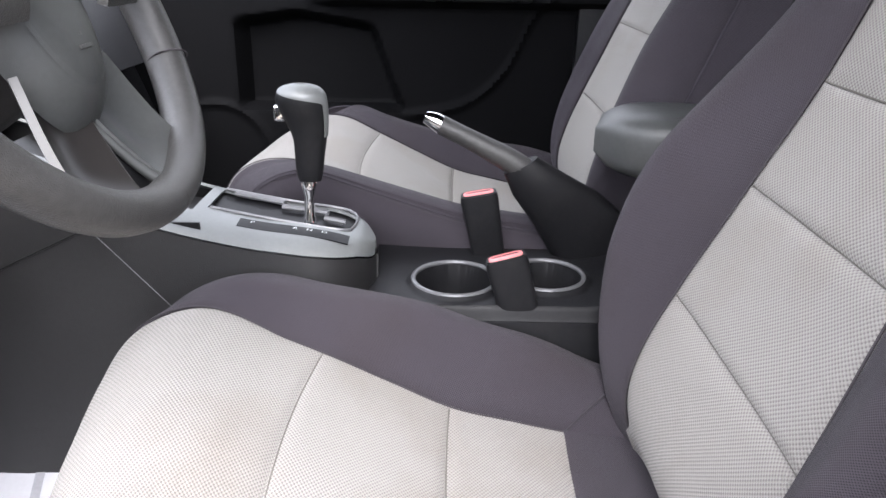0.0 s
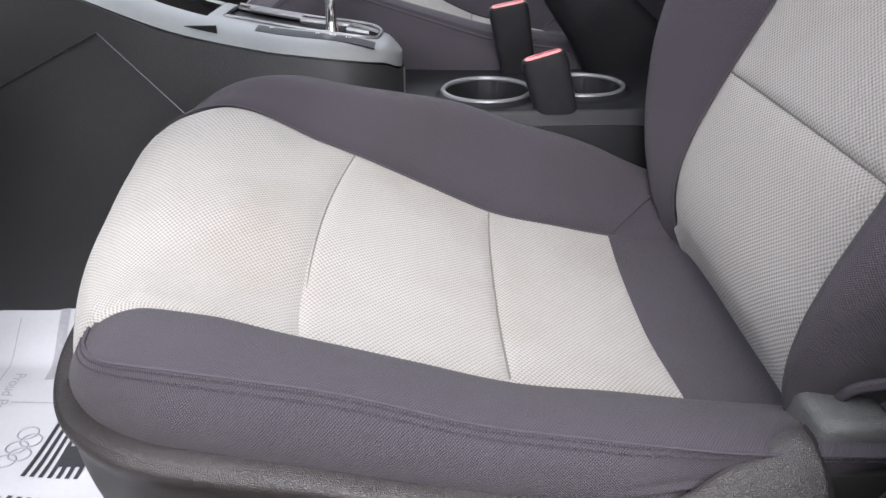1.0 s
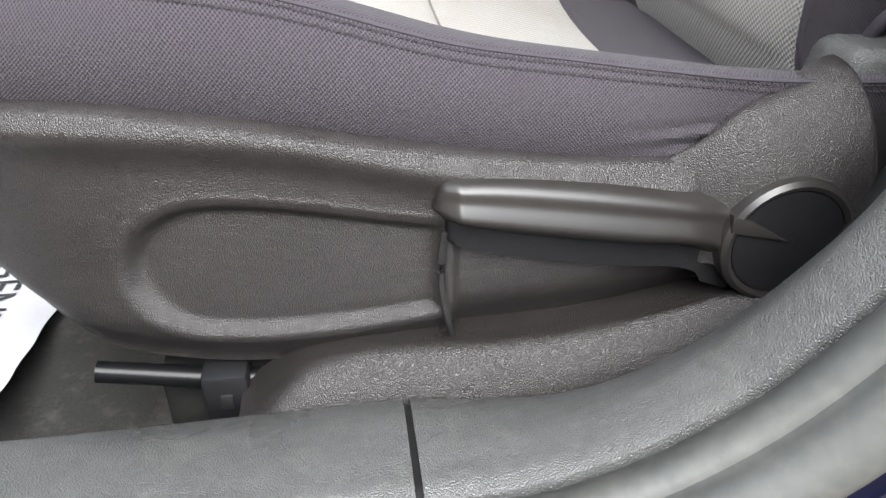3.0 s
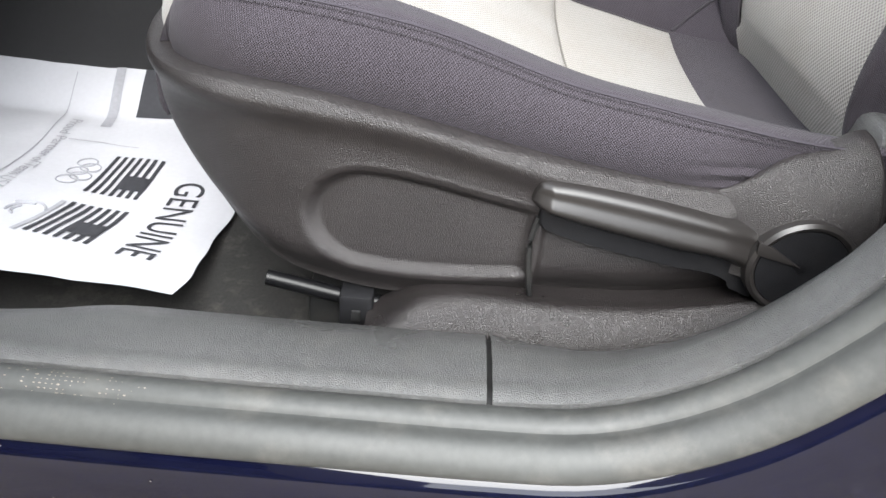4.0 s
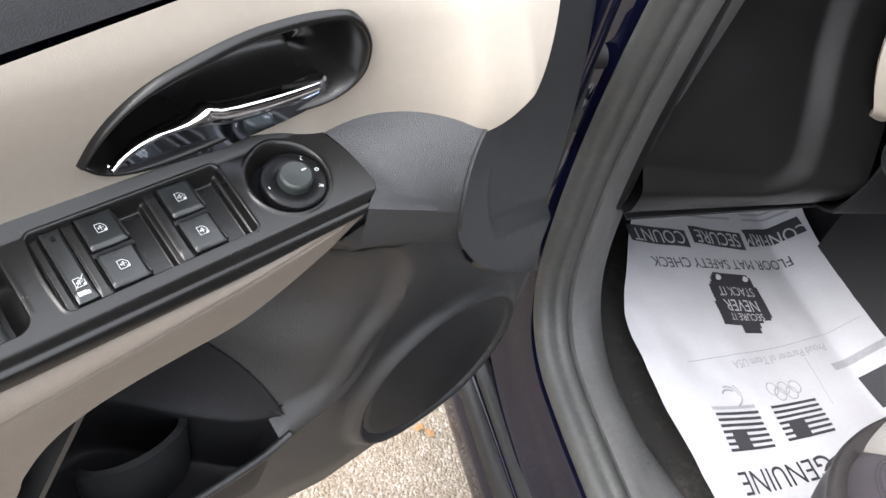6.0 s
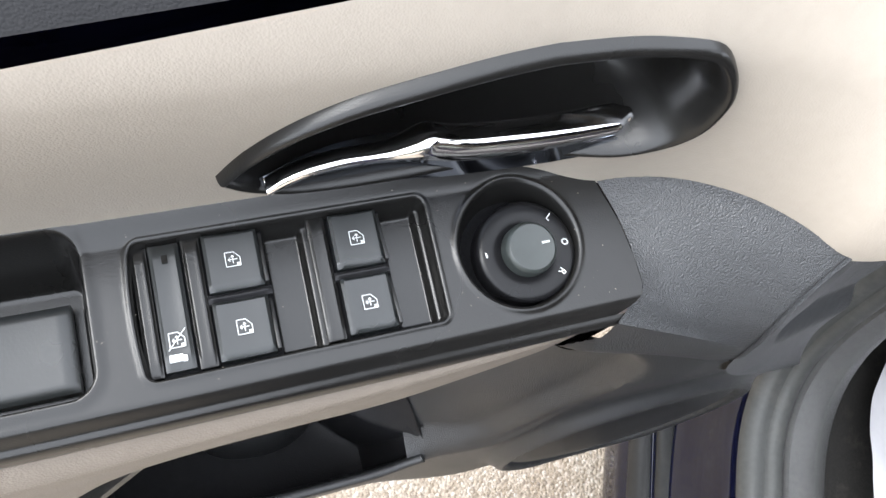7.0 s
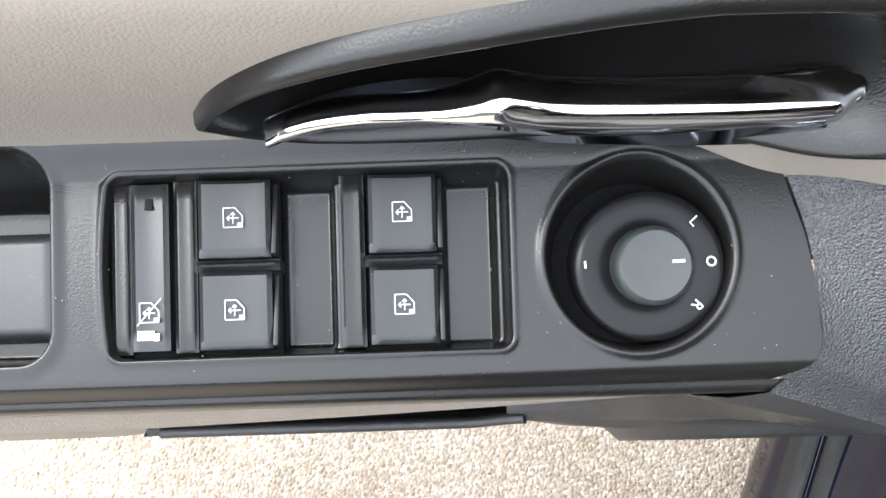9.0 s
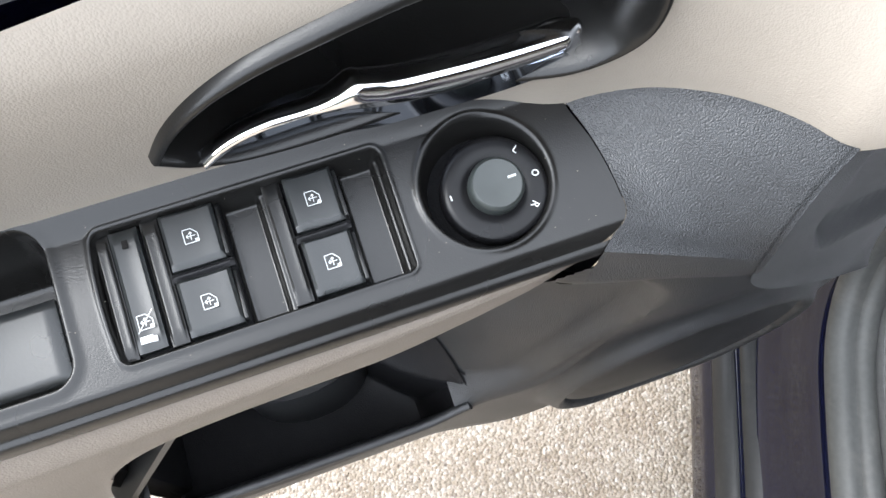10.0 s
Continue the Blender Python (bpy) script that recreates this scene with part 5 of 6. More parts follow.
def lever():
    """The long pull lever that pivots at the recliner disc."""
    top = [(-0.0425, 0.4895), (-0.040, 0.5000), (-0.034, 0.5045), (-0.026, 0.5050), (0.026, 0.4995), (0.075, 0.491), (0.112, 0.4825), (0.126, 0.477)]
    low = [(-0.0425, 0.4875), (-0.039, 0.4815), (-0.031, 0.4765), (-0.020, 0.4730), (0.0, 0.468), (0.058, 0.457), (0.092, 0.4525), (0.104, 0.446), (0.114, 0.437), (0.126, 0.436)]
    prof = [(0, 0.0), (0.03, 0.0095), (0.10, 0.0150), (0.35, 0.0176), (0.5, 0.0198), (0.58, 0.0206), (0.67, 0.0195), (0.85, 0.011), (1.0, 0.002)]

    def fn(a, b):
        x = lerp(-0.0425, 0.126, a**1.3)
        k = math.sqrt(min(1.0, (x + 0.0425) / 0.012))
        h = curve(prof, b) * (0.35 + 0.65 * k) * (1 - 0.25 * smooth((x - 0.085) / 0.03))
        return (x, 0.274 - h - SEAT_Y, lerp(curve(top, x), curve(low, x), b))

    bm = sheet(fn, 90, 30)
    pts = [(x, curve(top, x) - 0.004) for x in [lerp(-0.036, 0.12, k / 30) for k in range(31)]] + [(x, curve(low, x)) for x in [lerp(0.12, -0.036, k / 30) for k in range(31)]]
    part("recline_lever", bm, M_LEVER, driver, "smooth dark grey pull lever")
    under = prism([(a, b - 0.010) for a, b in pts], lambda a, b, h: (a, 0.276 - h - SEAT_Y, b), 0.010, 0.003, 2)
    part("lever_back", under, M_BLACK, driver)


lever()
cov = part("recliner_cover", turned([(0.0365, 0.0), (0.0365, 0.014), (0.0355, 0.0185), (0.033, 0.0205), (0.0305, 0.0195), (0.0300, 0.0172), (0.028, 0.0178), (0.004, 0.0190)], (0.140, 0.274 - SEAT_Y, 0.461), (0, -1, 0)), M_LEVER, driver, "round recliner cover")
part("cover_face", disc((0.140, 0.2566 - SEAT_Y, 0.461), (0, -1, 0), 0.0296, 0.0016, 0.0005), M_BLACK, cov, "dull black recliner disc")
part("lever_point", prism([(0.106, 0.4800), (0.1165, 0.4765), (0.139, 0.4625), (0.114, 0.4685), (0.107, 0.4700)], lambda a, b, h: (a, 0.2570 - h - SEAT_Y, b), 0.0035, 0.001), M_LEVER, cov)

# seat rail, its bracket and the plastic rail cover
part("adjuster_bar", tube([(-0.229, 0.293 - SEAT_Y, 0.384), (-0.16, 0.292 - SEAT_Y, 0.372), (-0.08, 0.292 - SEAT_Y, 0.366)], 0.0062, 16), M_GLOSS, driver, "glossy black adjuster bar")
brk = part("bar_bracket", box((-0.172, 0.278 - SEAT_Y, 0.352), (-0.146, 0.300 - SEAT_Y, 0.384), 0.003), M_BLACK, driver)
part("bracket_slot", box((-0.162, 0.2765 - SEAT_Y, 0.362), (-0.155, 0.279 - SEAT_Y, 0.372), 0.0006), M_TAR, brk)
part("seat_rail", box((-0.20, 0.300 - SEAT_Y, 0.300), (0.24, 0.345 - SEAT_Y, 0.372), 0.004), M_TAR, driver)
part("seat_rail", box((-0.20, 0.70 - SEAT_Y, 0.300), (0.24, 0.745 - SEAT_Y, 0.400), 0.004), M_TAR, driver)


def rail_cover():
    c = thing("rail_cover", "dark grained plastic seat rail cover along the sill", "trim cover")

    def fn(a, b):
        x = lerp(-0.150, 0.26, a)
        rise = curve([(-0.15, 0.0), (-0.118, 0.9), (-0.10, 1.0), (0.0, 1.0), (0.26, 1.0)], x)
        top = curve([(-0.15, 0.390), (-0.10, 0.4045), (0.0, 0.407), (0.05, 0.411), (0.11, 0.424), (0.16, 0.437), (0.26, 0.46)], x)
        y = lerp(0.2385, 0.292, b)
        lowz = 0.372
        h = curve([(0, 0.0), (0.10, 0.55), (0.25, 0.90), (0.40, 1.0), (0.7, 0.92), (1.0, 0.86)], b)
        groove = 0.007 * math.exp(-(((x - 0.075 - 0.25 * (b - 0.3)) / 0.03) ** 2)) * smooth((b - 0.35) / 0.2)
        return (x, y + 0.05 * smooth((x - 0.14) / 0.12), lerp(lowz, top, h * rise) - groove * 0.4)

    part("cover", sheet(fn, 90, 30, 0.002), M_SEATTRIM, c, "dark grained plastic cover")
    part("ridge", tube(spline([(0.045, 0.262, 0.4035), (0.09, 0.261, 0.412), (0.13, 0.262, 0.424), (0.165, 0.266, 0.436)], 24), lambda k: 0.0035 + 0.004 * math.sin(math.pi * min(1.0, 0.15 + k)), 12), M_SEATTRIM, c, "raised rib along the cover")


rail_cover()


# ---- driver's door, swung open ----
# local axes: x out of the inner panel towards the seat (v), y along the door to its hinges (u), z up
door = thing("door_1", "open car door with black and beige inner panel", "car door", kind="structure")
door.matrix_world = Matrix(((0.9008, -0.4341, 0, -0.425), (0.4341, 0.9008, 0, -0.315), (0, 0, 1, 0), (0, 0, 0, 1)))


def dp(u, v, z):
    return Vector((v, u, z))


part("outer_skin", box((-0.125, -0.66, 0.41), (-0.085, 0.378, 0.985), 0.012, 3), M_PAINT, door, "navy painted door skin")
part("door_edge", box((-0.110, 0.366, 0.47), (0.010, 0.383, 1.00), 0.005, 3), M_PAINT, door)
part("edge_seal", tube(spline([(0.002, 0.377, 0.50), (0.008, 0.385, 0.62), (0.0, 0.384, 0.85), (-0.03, 0.38, 1.0)], 20), 0.007, 8), M_TAR, door)

SPK = (0.226, 0.567, 0.096)
DOOR_LOW = [(-0.66, 0.41), (0.0, 0.418), (0.14, 0.424), (0.26, 0.432), (0.31, 0.440), (0.335, 0.470), (0.360, 0.54), (0.385, 0.60)]
POCKET_LIP = [(-0.66, 0.615), (-0.25, 0.600), (-0.10, 0.592), (0.0, 0.589), (0.05, 0.595), (0.082, 0.614), (0.108, 0.635), (0.130, 0.668), (0.144, 0.710), (0.150, 0.755)]
POCKET_EDGE = [(-0.62, 0.60), (-0.165, 0.600), (-0.152, 0.672), (-0.138, 0.727), (-0.12, 0.757), (-0.103, 0.772), (-0.084, 0.780), (-0.06, 0.785), (-0.03, 0.788), (0.01, 0.792), (0.039, 0.802), (0.069, 0.816), (0.10, 0.833)]


def strip_tall(u):
    return plate_z(u, 0.0457) - 0.0173 - curve(POCKET_EDGE, u)


def plate_z(u, v):
    return 0.8645 - 0.22 * v + 0.02 * (u - 0.03) + 0.02 * smooth((-0.1 - u) / 0.3) + 0.006 * smooth((-0.012 - v) / 0.012)


def strip_low(u):
    """The lower edge of the soft strip under the armrest, above the map pocket."""
    return plate_z(u, 0.0457) - 0.0173 - strip_tall(u)


POCKET_RIDGE = [(0.56, 0.030), (0.596, 0.0635), (0.604, 0.0755), (0.632, 0.100), (0.678, 0.122), (0.7185, 0.146), (0.75, 0.152), (0.78, 0.1457), (0.807, 0.121), (0.82, 0.095), (0.84, 0.06)]


def pocket_depth(u, z):
    """How deep the map pocket is at a point of the panel: one scoop that falls back from its front ridge into a deep bin."""
    if u > 0.153 or u < -0.17:
        return 0.0
    low = curve(POCKET_LIP, u)
    d = curve(POCKET_RIDGE, z) - u
    rise = smooth((z - low) / lerp(0.018, 0.006, smooth((0.066 - u) / 0.03)))
    roof = lerp(1.0, smooth((0.826 - z) / 0.05), smooth((u - 0.06) / 0.04))
    return (0.010 * smooth(d / 0.014) + 0.114 * smooth((d - 0.006) / 0.15)) * rise * roof * smooth((u + 0.165) / 0.02)


def lower_v(u, z):
    v = 0.046 + 0.006 * smooth((z - 0.43) / 0.06) + 0.010 * smooth((u - 0.12) / 0.06) * smooth((z - 0.66) / 0.10)
    v -= 0.030 * smooth((u - 0.335) / 0.07)
    v -= 0.028 * smooth((curve(DOOR_LOW, u) + 0.020 - z) / 0.020)
    d = math.hypot(u - SPK[0], z - SPK[1])
    v += 0.007 * math.exp(-(((d - SPK[2] - 0.004) / 0.007) ** 2)) - 0.003 * (d < SPK[2] - 0.004)
    v += 0.006 * smooth((SPK[2] + 0.022 - d) / 0.03)
    low = curve(POCKET_LIP, u)
    if u < 0.155:
        v += (0.004 + 0.006 * smooth((0.075 - u) / 0.05)) * math.exp(-(((z - low + 0.006) / 0.007) ** 2)) * smooth((0.155 - u) / 0.05)
    v -= 0.011 * smooth((0.12 - u) / 0.09)
    return v - pocket_depth(u, z)


def lower_top(u):
    """Where the lower panel tucks under the armrest, its nose and the front corner panel."""
    if u < 0.098:
        return strip_low(u) + 0.006
    return 0.798 if u < 0.185 else curve([(0.185, 0.785), (0.204, 0.752), (0.243, 0.708), (0.302, 0.664), (0.352, 0.630), (0.39, 0.60)], u)


def lower_fn(a, b):
    u, z = lerp(-0.64, 0.384, a), lerp(0.40, 0.868, b)
    return dp(u, lower_v(u, z), max(z, curve(DOOR_LOW, u)))


def lower_keep(a, b):
    u, z = lerp(-0.64, 0.384, a), lerp(0.40, 0.868, b)
    mouth = -0.158 < u < 0.050 and -0.001 < z - curve(POCKET_LIP, u) < 0.0105
    return curve(DOOR_LOW, u) - 0.004 < z < lower_top(u) and not mouth


part("lower_panel", sheet(lower_fn, 300, 234, 0, lower_keep), M_DOOR, door, "black grained lower door panel with map pocket")


def bin_fn(a, b):
    """The map pocket's trough below its mouth: down behind the lip, along the bottom and up the back."""
    u = lerp(-0.160, 0.062, a)
    low = curve(POCKET_LIP, u)
    front, back = lower_v(u, low - 0.004) - 0.004, lower_v(u, low + 0.017) + 0.0015
    deep = low - 0.075 * smooth((0.058 - u) / 0.03)
    path = [(0.0, front, low), (0.3, front - 0.004, lerp(low, deep, 0.9)), (0.42, lerp(front, back, 0.2), deep), (0.6, lerp(front, back, 0.8), deep), (0.72, back + 0.004, lerp(low, deep, 0.9)), (1.0, back, low + 0.017)]
    return dp(u, curve([(p[0], p[1]) for p in path], b), curve([(p[0], p[2]) for p in path], b))


part("pocket_bin", sheet(bin_fn, 60, 40), M_BLACK, door, "deep black map pocket bin")
part("pocket_lip", tube([dp(u, lower_v(u, curve(POCKET_LIP, u) - 0.004) - 0.0015, curve(POCKET_LIP, u) - 0.0015) for u in [lerp(-0.160, 0.060, k / 60) for k in range(61)]], 0.0036, 12), M_DOOR, door)
part("pocket_end", box((-0.088, -0.172, 0.50), (0.026, -0.151, 0.72), 0.003), M_BLACK, door)


def grille():
    g = part("speaker_grille", turned([(SPK[2] - 0.001, 0.0), (SPK[2] - 0.002, 0.0065), (SPK[2] - 0.006, 0.0085), (0.06, 0.0105), (0.004, 0.012)], dp(SPK[0], 0.050, SPK[1]), (1, 0, 0), 72), M_DOOR, door, "round black ribbed speaker grille")
    bm = bmesh.new()
    c = SPK[2] - 0.009
    k = -c
    while k < c:
        half = math.sqrt(c * c - k * k)
        pts = []
        for s in (-1, -0.5, 0, 0.5, 1):
            z = half * s
            r = math.hypot(k, z)
            pts.append((k, z, 0.0505 + curve([(0.0, 0.012), (0.06, 0.0105), (0.094, 0.0085)], r)))
        for p, q in zip(pts, pts[1:]):
            vs = [bm.verts.new(dp(SPK[0] + p[0] + du, p[2] + dv, SPK[1] + p[1])) for du, dv in ((-0.0007, 0), (0, 0.00018), (0.0007, 0))]
            ws = [bm.verts.new(dp(SPK[0] + q[0] + du, q[2] + dv, SPK[1] + q[1])) for du, dv in ((-0.0007, 0), (0, 0.00018), (0.0007, 0))]
            for i in range(2):
                bm.faces.new((vs[i], vs[i + 1], ws[i + 1], ws[i]))
        k += 0.0026
    part("ribs", bm, M_DOOR, g)


grille()


def liner_fn(a, b):
    """The smooth bottom liner of the pocket, whose rounded upper edge shows in the scoop."""
    u = lerp(-0.15, 0.064, a)
    z = lerp(curve(POCKET_LIP, u) + 0.006, curve([(-0.15, 0.655), (-0.13, 0.66), (-0.02, 0.664), (0.02, 0.666), (0.036, 0.655), (0.052, 0.634), (0.062, 0.606)], u), b)
    return dp(u, lower_v(u, max(z, curve(POCKET_LIP, u) + 0.012)) + 0.0032, z)


part("pocket_liner", sheet(liner_fn, 60, 30), M_BLACK, door, "smooth black pocket liner")


def bottle_holder(u0, rad, z0, top):
    def fn(a, b):
        q = math.pi * a
        z = lerp(z0, top, b) - 0.012 * (1 - math.sin(q)) * b
        return dp(u0 + rad * math.cos(q), -0.024 + rad * 0.62 * math.sin(q), z)

    return sheet(fn, 40, 8, 0.006)


part("bottle_holder", bottle_holder(-0.046, 0.047, 0.52, 0.604), M_DOOR, door)


# upper beige panel with an opening for the pull handle
def beige_v(u, z):
    v = -0.0225 + 0.0125 * smooth((z - 0.862) / 0.09)
    ahead = curve([(0.055, 0.0), (0.08, 0.0050), (0.0976, 0.0115), (0.1137, 0.0152), (0.1306, 0.0217), (0.1477, 0.0315), (0.1619, 0.0418), (0.1782, 0.0566), (0.1887, 0.068), (0.22, 0.085)], u)
    return v + ahead * (1 - 0.75 * smooth((z - 0.880) / 0.12)) - 0.012 * smooth((z - 0.95) / 0.05)


CUP = [(-0.0475, 0.897), (-0.039, 0.914), (-0.028, 0.928), (-0.014, 0.939), (0.004, 0.947), (0.039, 0.956), (0.081, 0.960), (0.104, 0.9595), (0.114, 0.955), (0.1215, 0.943), (0.1225, 0.930), (0.120, 0.917), (0.112, 0.9045), (0.0986, 0.896), (0.08, 0.889), (0.05, 0.8815), (0.01, 0.877), (-0.02, 0.879), (-0.037, 0.886)]
CUP_RIM = [(p.x, p.y) for p in spline([(u, z, 0) for u, z in CUP + CUP[:1]], 120)][:-1]
SAIL_EDGE = [(0.60, 0.372), (0.635, 0.352), (0.67, 0.302), (0.715, 0.243), (0.757, 0.204), (0.80, 0.176), (0.84, 0.168), (0.866, 0.178), (0.890, 0.200), (0.93, 0.232), (1.05, 0.31)]


def belt_z(u):
    """The upper edge of the soft panel, below the window."""
    return max(0.952, 0.968 + 0.13 * (u + 0.065))


def beige_at(a, b):
    z = lerp(0.866, belt_z(lerp(-0.64, 0.27, a**0.8)), b)
    return lerp(-0.64, curve(SAIL_EDGE, z) + 0.006, a**0.8), z


def beige_fn(a, b):
    u, z = beige_at(a, b)
    return dp(u, beige_v(u, z) + 0.0015, z)


def beige_keep(a, b):
    u, z = beige_at(a, b)
    return not inside((0.04 + (u - 0.04) * 1.035, 0.912 + (z - 0.912) * 1.07), CUP_RIM)


part("upper_panel", sheet(beige_fn, 300, 70, 0, beige_keep), M_BEIGE, door, "beige soft upper panel")
part("belt_molding", sheet(lambda a, b: dp(lerp(-0.64, 0.36, a), lerp(-0.024, -0.11, b), belt_z(lerp(-0.64, 0.36, a)) - 0.003 + 0.024 * math.sin(math.pi * min(1, b * 1.4))), 20, 12, 0.004), M_BLACK, door)


def sail_fn(a, b):
    z = lerp(0.60, 1.04, b)
    u = lerp(curve(SAIL_EDGE, z), curve([(0.592, 0.388), (0.765, 0.372), (0.891, 0.362), (1.04, 0.345)], z), a)
    v0 = curve([(0.60, 0.046), (0.64, 0.056), (0.72, 0.064), (0.80, 0.0685), (0.84, 0.0670), (0.866, 0.0580), (0.89, 0.0470), (0.95, 0.024), (1.04, -0.004)], z)
    v1 = curve([(0.60, 0.030), (0.80, 0.026), (1.04, -0.012)], z)
    v = lerp(v0, v1, a**0.8)
    inner = smooth((a - 0.22) / 0.05) * smooth((z - 0.675 - 0.08 * (1 - a)) / 0.02)
    return dp(u, v - 0.012 * inner, z)


part("sail_panel", sheet(sail_fn, 60, 80), M_GRAIN, door, "smooth dark grey front corner panel")


def spine(u, z):
    k = min(1.0, max(0.0, (u + 0.02) / 0.115))
    return (lerp(-0.02, 0.095, k), lerp(0.900, 0.922, k))


def dish_fn(a, b):
    i = round(a * 120) % 120
    u0, z0 = CUP_RIM[i]
    u1, z1 = spine(u0, z0)
    u, z = lerp(u0, u1, b), lerp(z0, z1, b)
    v = beige_v(u0, z0) + curve([(0, 0.0005), (0.02, 0.0040), (0.07, 0.0062), (0.15, 0.0050), (0.24, -0.002), (0.45, -0.024), (0.7, -0.036), (1.0, -0.040)], b)
    return dp(u, v, z)


part("handle_cup", sheet(dish_fn, 120, 40), M_PLATE, door, "black recessed handle cup", crease=80)
H_TOP = [(-0.0315, 0.8920), (-0.026, 0.8975), (-0.018, 0.9025), (-0.007, 0.9060), (0.0095, 0.9080), (0.0165, 0.9115), (0.0225, 0.9150), (0.028, 0.9138), (0.034, 0.9118), (0.05, 0.9100), (0.0754, 0.9090), (0.1035, 0.9095)]
H_BAR = [(-0.0315, 0.8880), (-0.018, 0.8975), (-0.007, 0.9015), (0.0105, 0.9035), (0.019, 0.9030), (0.033, 0.8995), (0.053, 0.8975), (0.08, 0.8990), (0.1035, 0.9015)]
H_LOW = [(-0.0315, 0.8860), (-0.02, 0.8780), (0.0, 0.8740), (0.03, 0.8740), (0.05, 0.8805), (0.08, 0.8885), (0.0986, 0.8955), (0.1035, 0.9000)]


def handle_fn(a, b):
    u = lerp(-0.0315, 0.1035, a)
    return dp(u, lerp(curve([(-0.03, -0.021), (0.02, -0.0222), (0.05, -0.0160), (0.08, -0.0115), (0.1035, -0.009)], u), curve([(-0.03, -0.019), (0.02, -0.0200), (0.05, -0.0150), (0.08, -0.0115), (0.1035, -0.009)], u), b), lerp(curve(H_LOW, u), curve(H_BAR, u) + 0.001, b))


def handle_bar_fn(a, b):
    """The rounded upper edge of the pull: a thin bright lip behind, a thicker bar ahead of the knuckle."""
    u = lerp(-0.0315, 0.1035, a)
    lo, hi = curve(H_BAR, u), curve(H_TOP, u)
    r = (hi - lo) / 2
    deep = lerp(0.0035, 0.0065, smooth((u - 0.005) / 0.02)) * (1 - 0.55 * smooth((u - 0.098) / 0.0055))
    q = 2 * math.pi * b
    c, t = math.cos(q), math.sin(q)
    return dp(u, -0.0140 + 0.0015 * math.sin(math.pi * a) + deep * abs(c) ** 0.8 * (1 if c > 0 else -1), (lo + hi) / 2 + r * abs(t) ** 0.8 * (1 if t > 0 else -1))


pull = part("pull_handle", sheet(handle_fn, 90, 14, 0.003), M_DARKCHROME, door, "polished dark chrome door pull")
part("handle_bar", sheet(handle_bar_fn, 110, 28), M_CHROME, pull, "bright chrome top edge")
part("bar_end", disc(dp(0.1032, -0.0140, 0.9055), (0, 1, 0), 0.0036, 0.0012, 0.0005, 20), M_CHROME, pull)


# armrest: body, switch plate, grained nose and beige underside strip
def box_distance(u, v, cu, cv, hu, hv, r):
    a, b = abs(u - cu) - hu + r, abs(v - cv) - hv + r
    return math.hypot(max(a, 0), max(b, 0)) + min(max(a, b), 0) - r


def plate_end(v):
    return curve([(-0.025, 0.1005), (-0.011, 0.1032), (0.0085, 0.1090), (0.0304, 0.1117), (0.039, 0.1112), (0.0435, 0.107), (0.046, 0.099)], v)


def plate_back(u):
    return curve([(-0.6, -0.045), (-0.113, -0.0250), (-0.097, -0.0240), (0.0, -0.0215), (0.06, -0.0195), (0.085, -0.0150), (0.105, -0.0075)], u)


def plate_surface(u, v):
    z = plate_z(u, v)
    d = box_distance(u, v, -0.0258 - 0.0018 * (1 if u < -0.05 else 0) * (1 - ((v - 0.011) / 0.025) ** 2), 0.0112, 0.0541, 0.0238, 0.003)
    z -= 0.0062 * (1 - smooth((d + 0.0016) / 0.0022))
    z += 0.0007 * math.exp(-(((d - 0.0012) / 0.0009) ** 2))
    for c, h in ((-0.0272, 0.0078), (0.0180, 0.0078)):
        w = box_distance(u, v, c, 0.0108, h, 0.0228, 0.002)
        z -= 0.0042 * (1 - smooth((w + 0.002) / 0.0024))
    r = math.hypot(u - 0.0636, v - 0.0120)
    z -= 0.0125 * (1 - smooth((r - 0.0212) / 0.0042))
    z += 0.0010 * math.exp(-(((r - 0.0264) / 0.0011) ** 2))
    g = box_distance(u, v, -0.197, 0.0080, 0.0985, 0.0258, 0.007)
    z -= 0.032 * (1 - smooth((g + 0.004) / 0.0065))
    z += 0.0008 * math.exp(-(((g - 0.003) / 0.002) ** 2))
    return z


def plate_fn(a, b):
    u = lerp(-0.32, 0.1, a / 0.86) if a < 0.86 else lerp(0.1, 1.0, (a - 0.86) / 0.14)
    v = b
    if a >= 0.86:
        v = lerp(plate_back(0.1), 0.0460, b)
        u = lerp(0.1, plate_end(v), (a - 0.86) / 0.14)
        v = lerp(plate_back(u), 0.0460, b)
    else:
        v = lerp(plate_back(u), 0.0460, b)
    z = plate_surface(u, v)
    z -= 0.006 * smooth((v - 0.0405) / 0.0055) ** 2
    return dp(u, v, z)


plate = part("switch_plate", sheet(plate_fn, 860, 170), M_PLATE, door, "satin black switch plate", crease=85)


def edge_fn(a, b):
    """The rounded front edge below the plate and its nose."""
    u = lerp(-0.62, 0.108, a)
    v, z = 0.0457, plate_z(u, 0.0457) - 0.0058
    prof = [(0, 0, 0), (0.3, 0.0022, -0.002), (0.6, 0.0030, -0.006), (0.85, 0.0028, -0.010), (1.0, 0.0015, -0.0125)]
    k = lerp(1.0, 0.55, smooth((u - 0.0) / 0.1))
    return dp(u, v + curve([(p[0], p[1]) for p in prof], b), z + k * curve([(p[0], p[2]) for p in prof], b))


part("armrest_edge", sheet(edge_fn, 80, 14), M_PLATE, door)


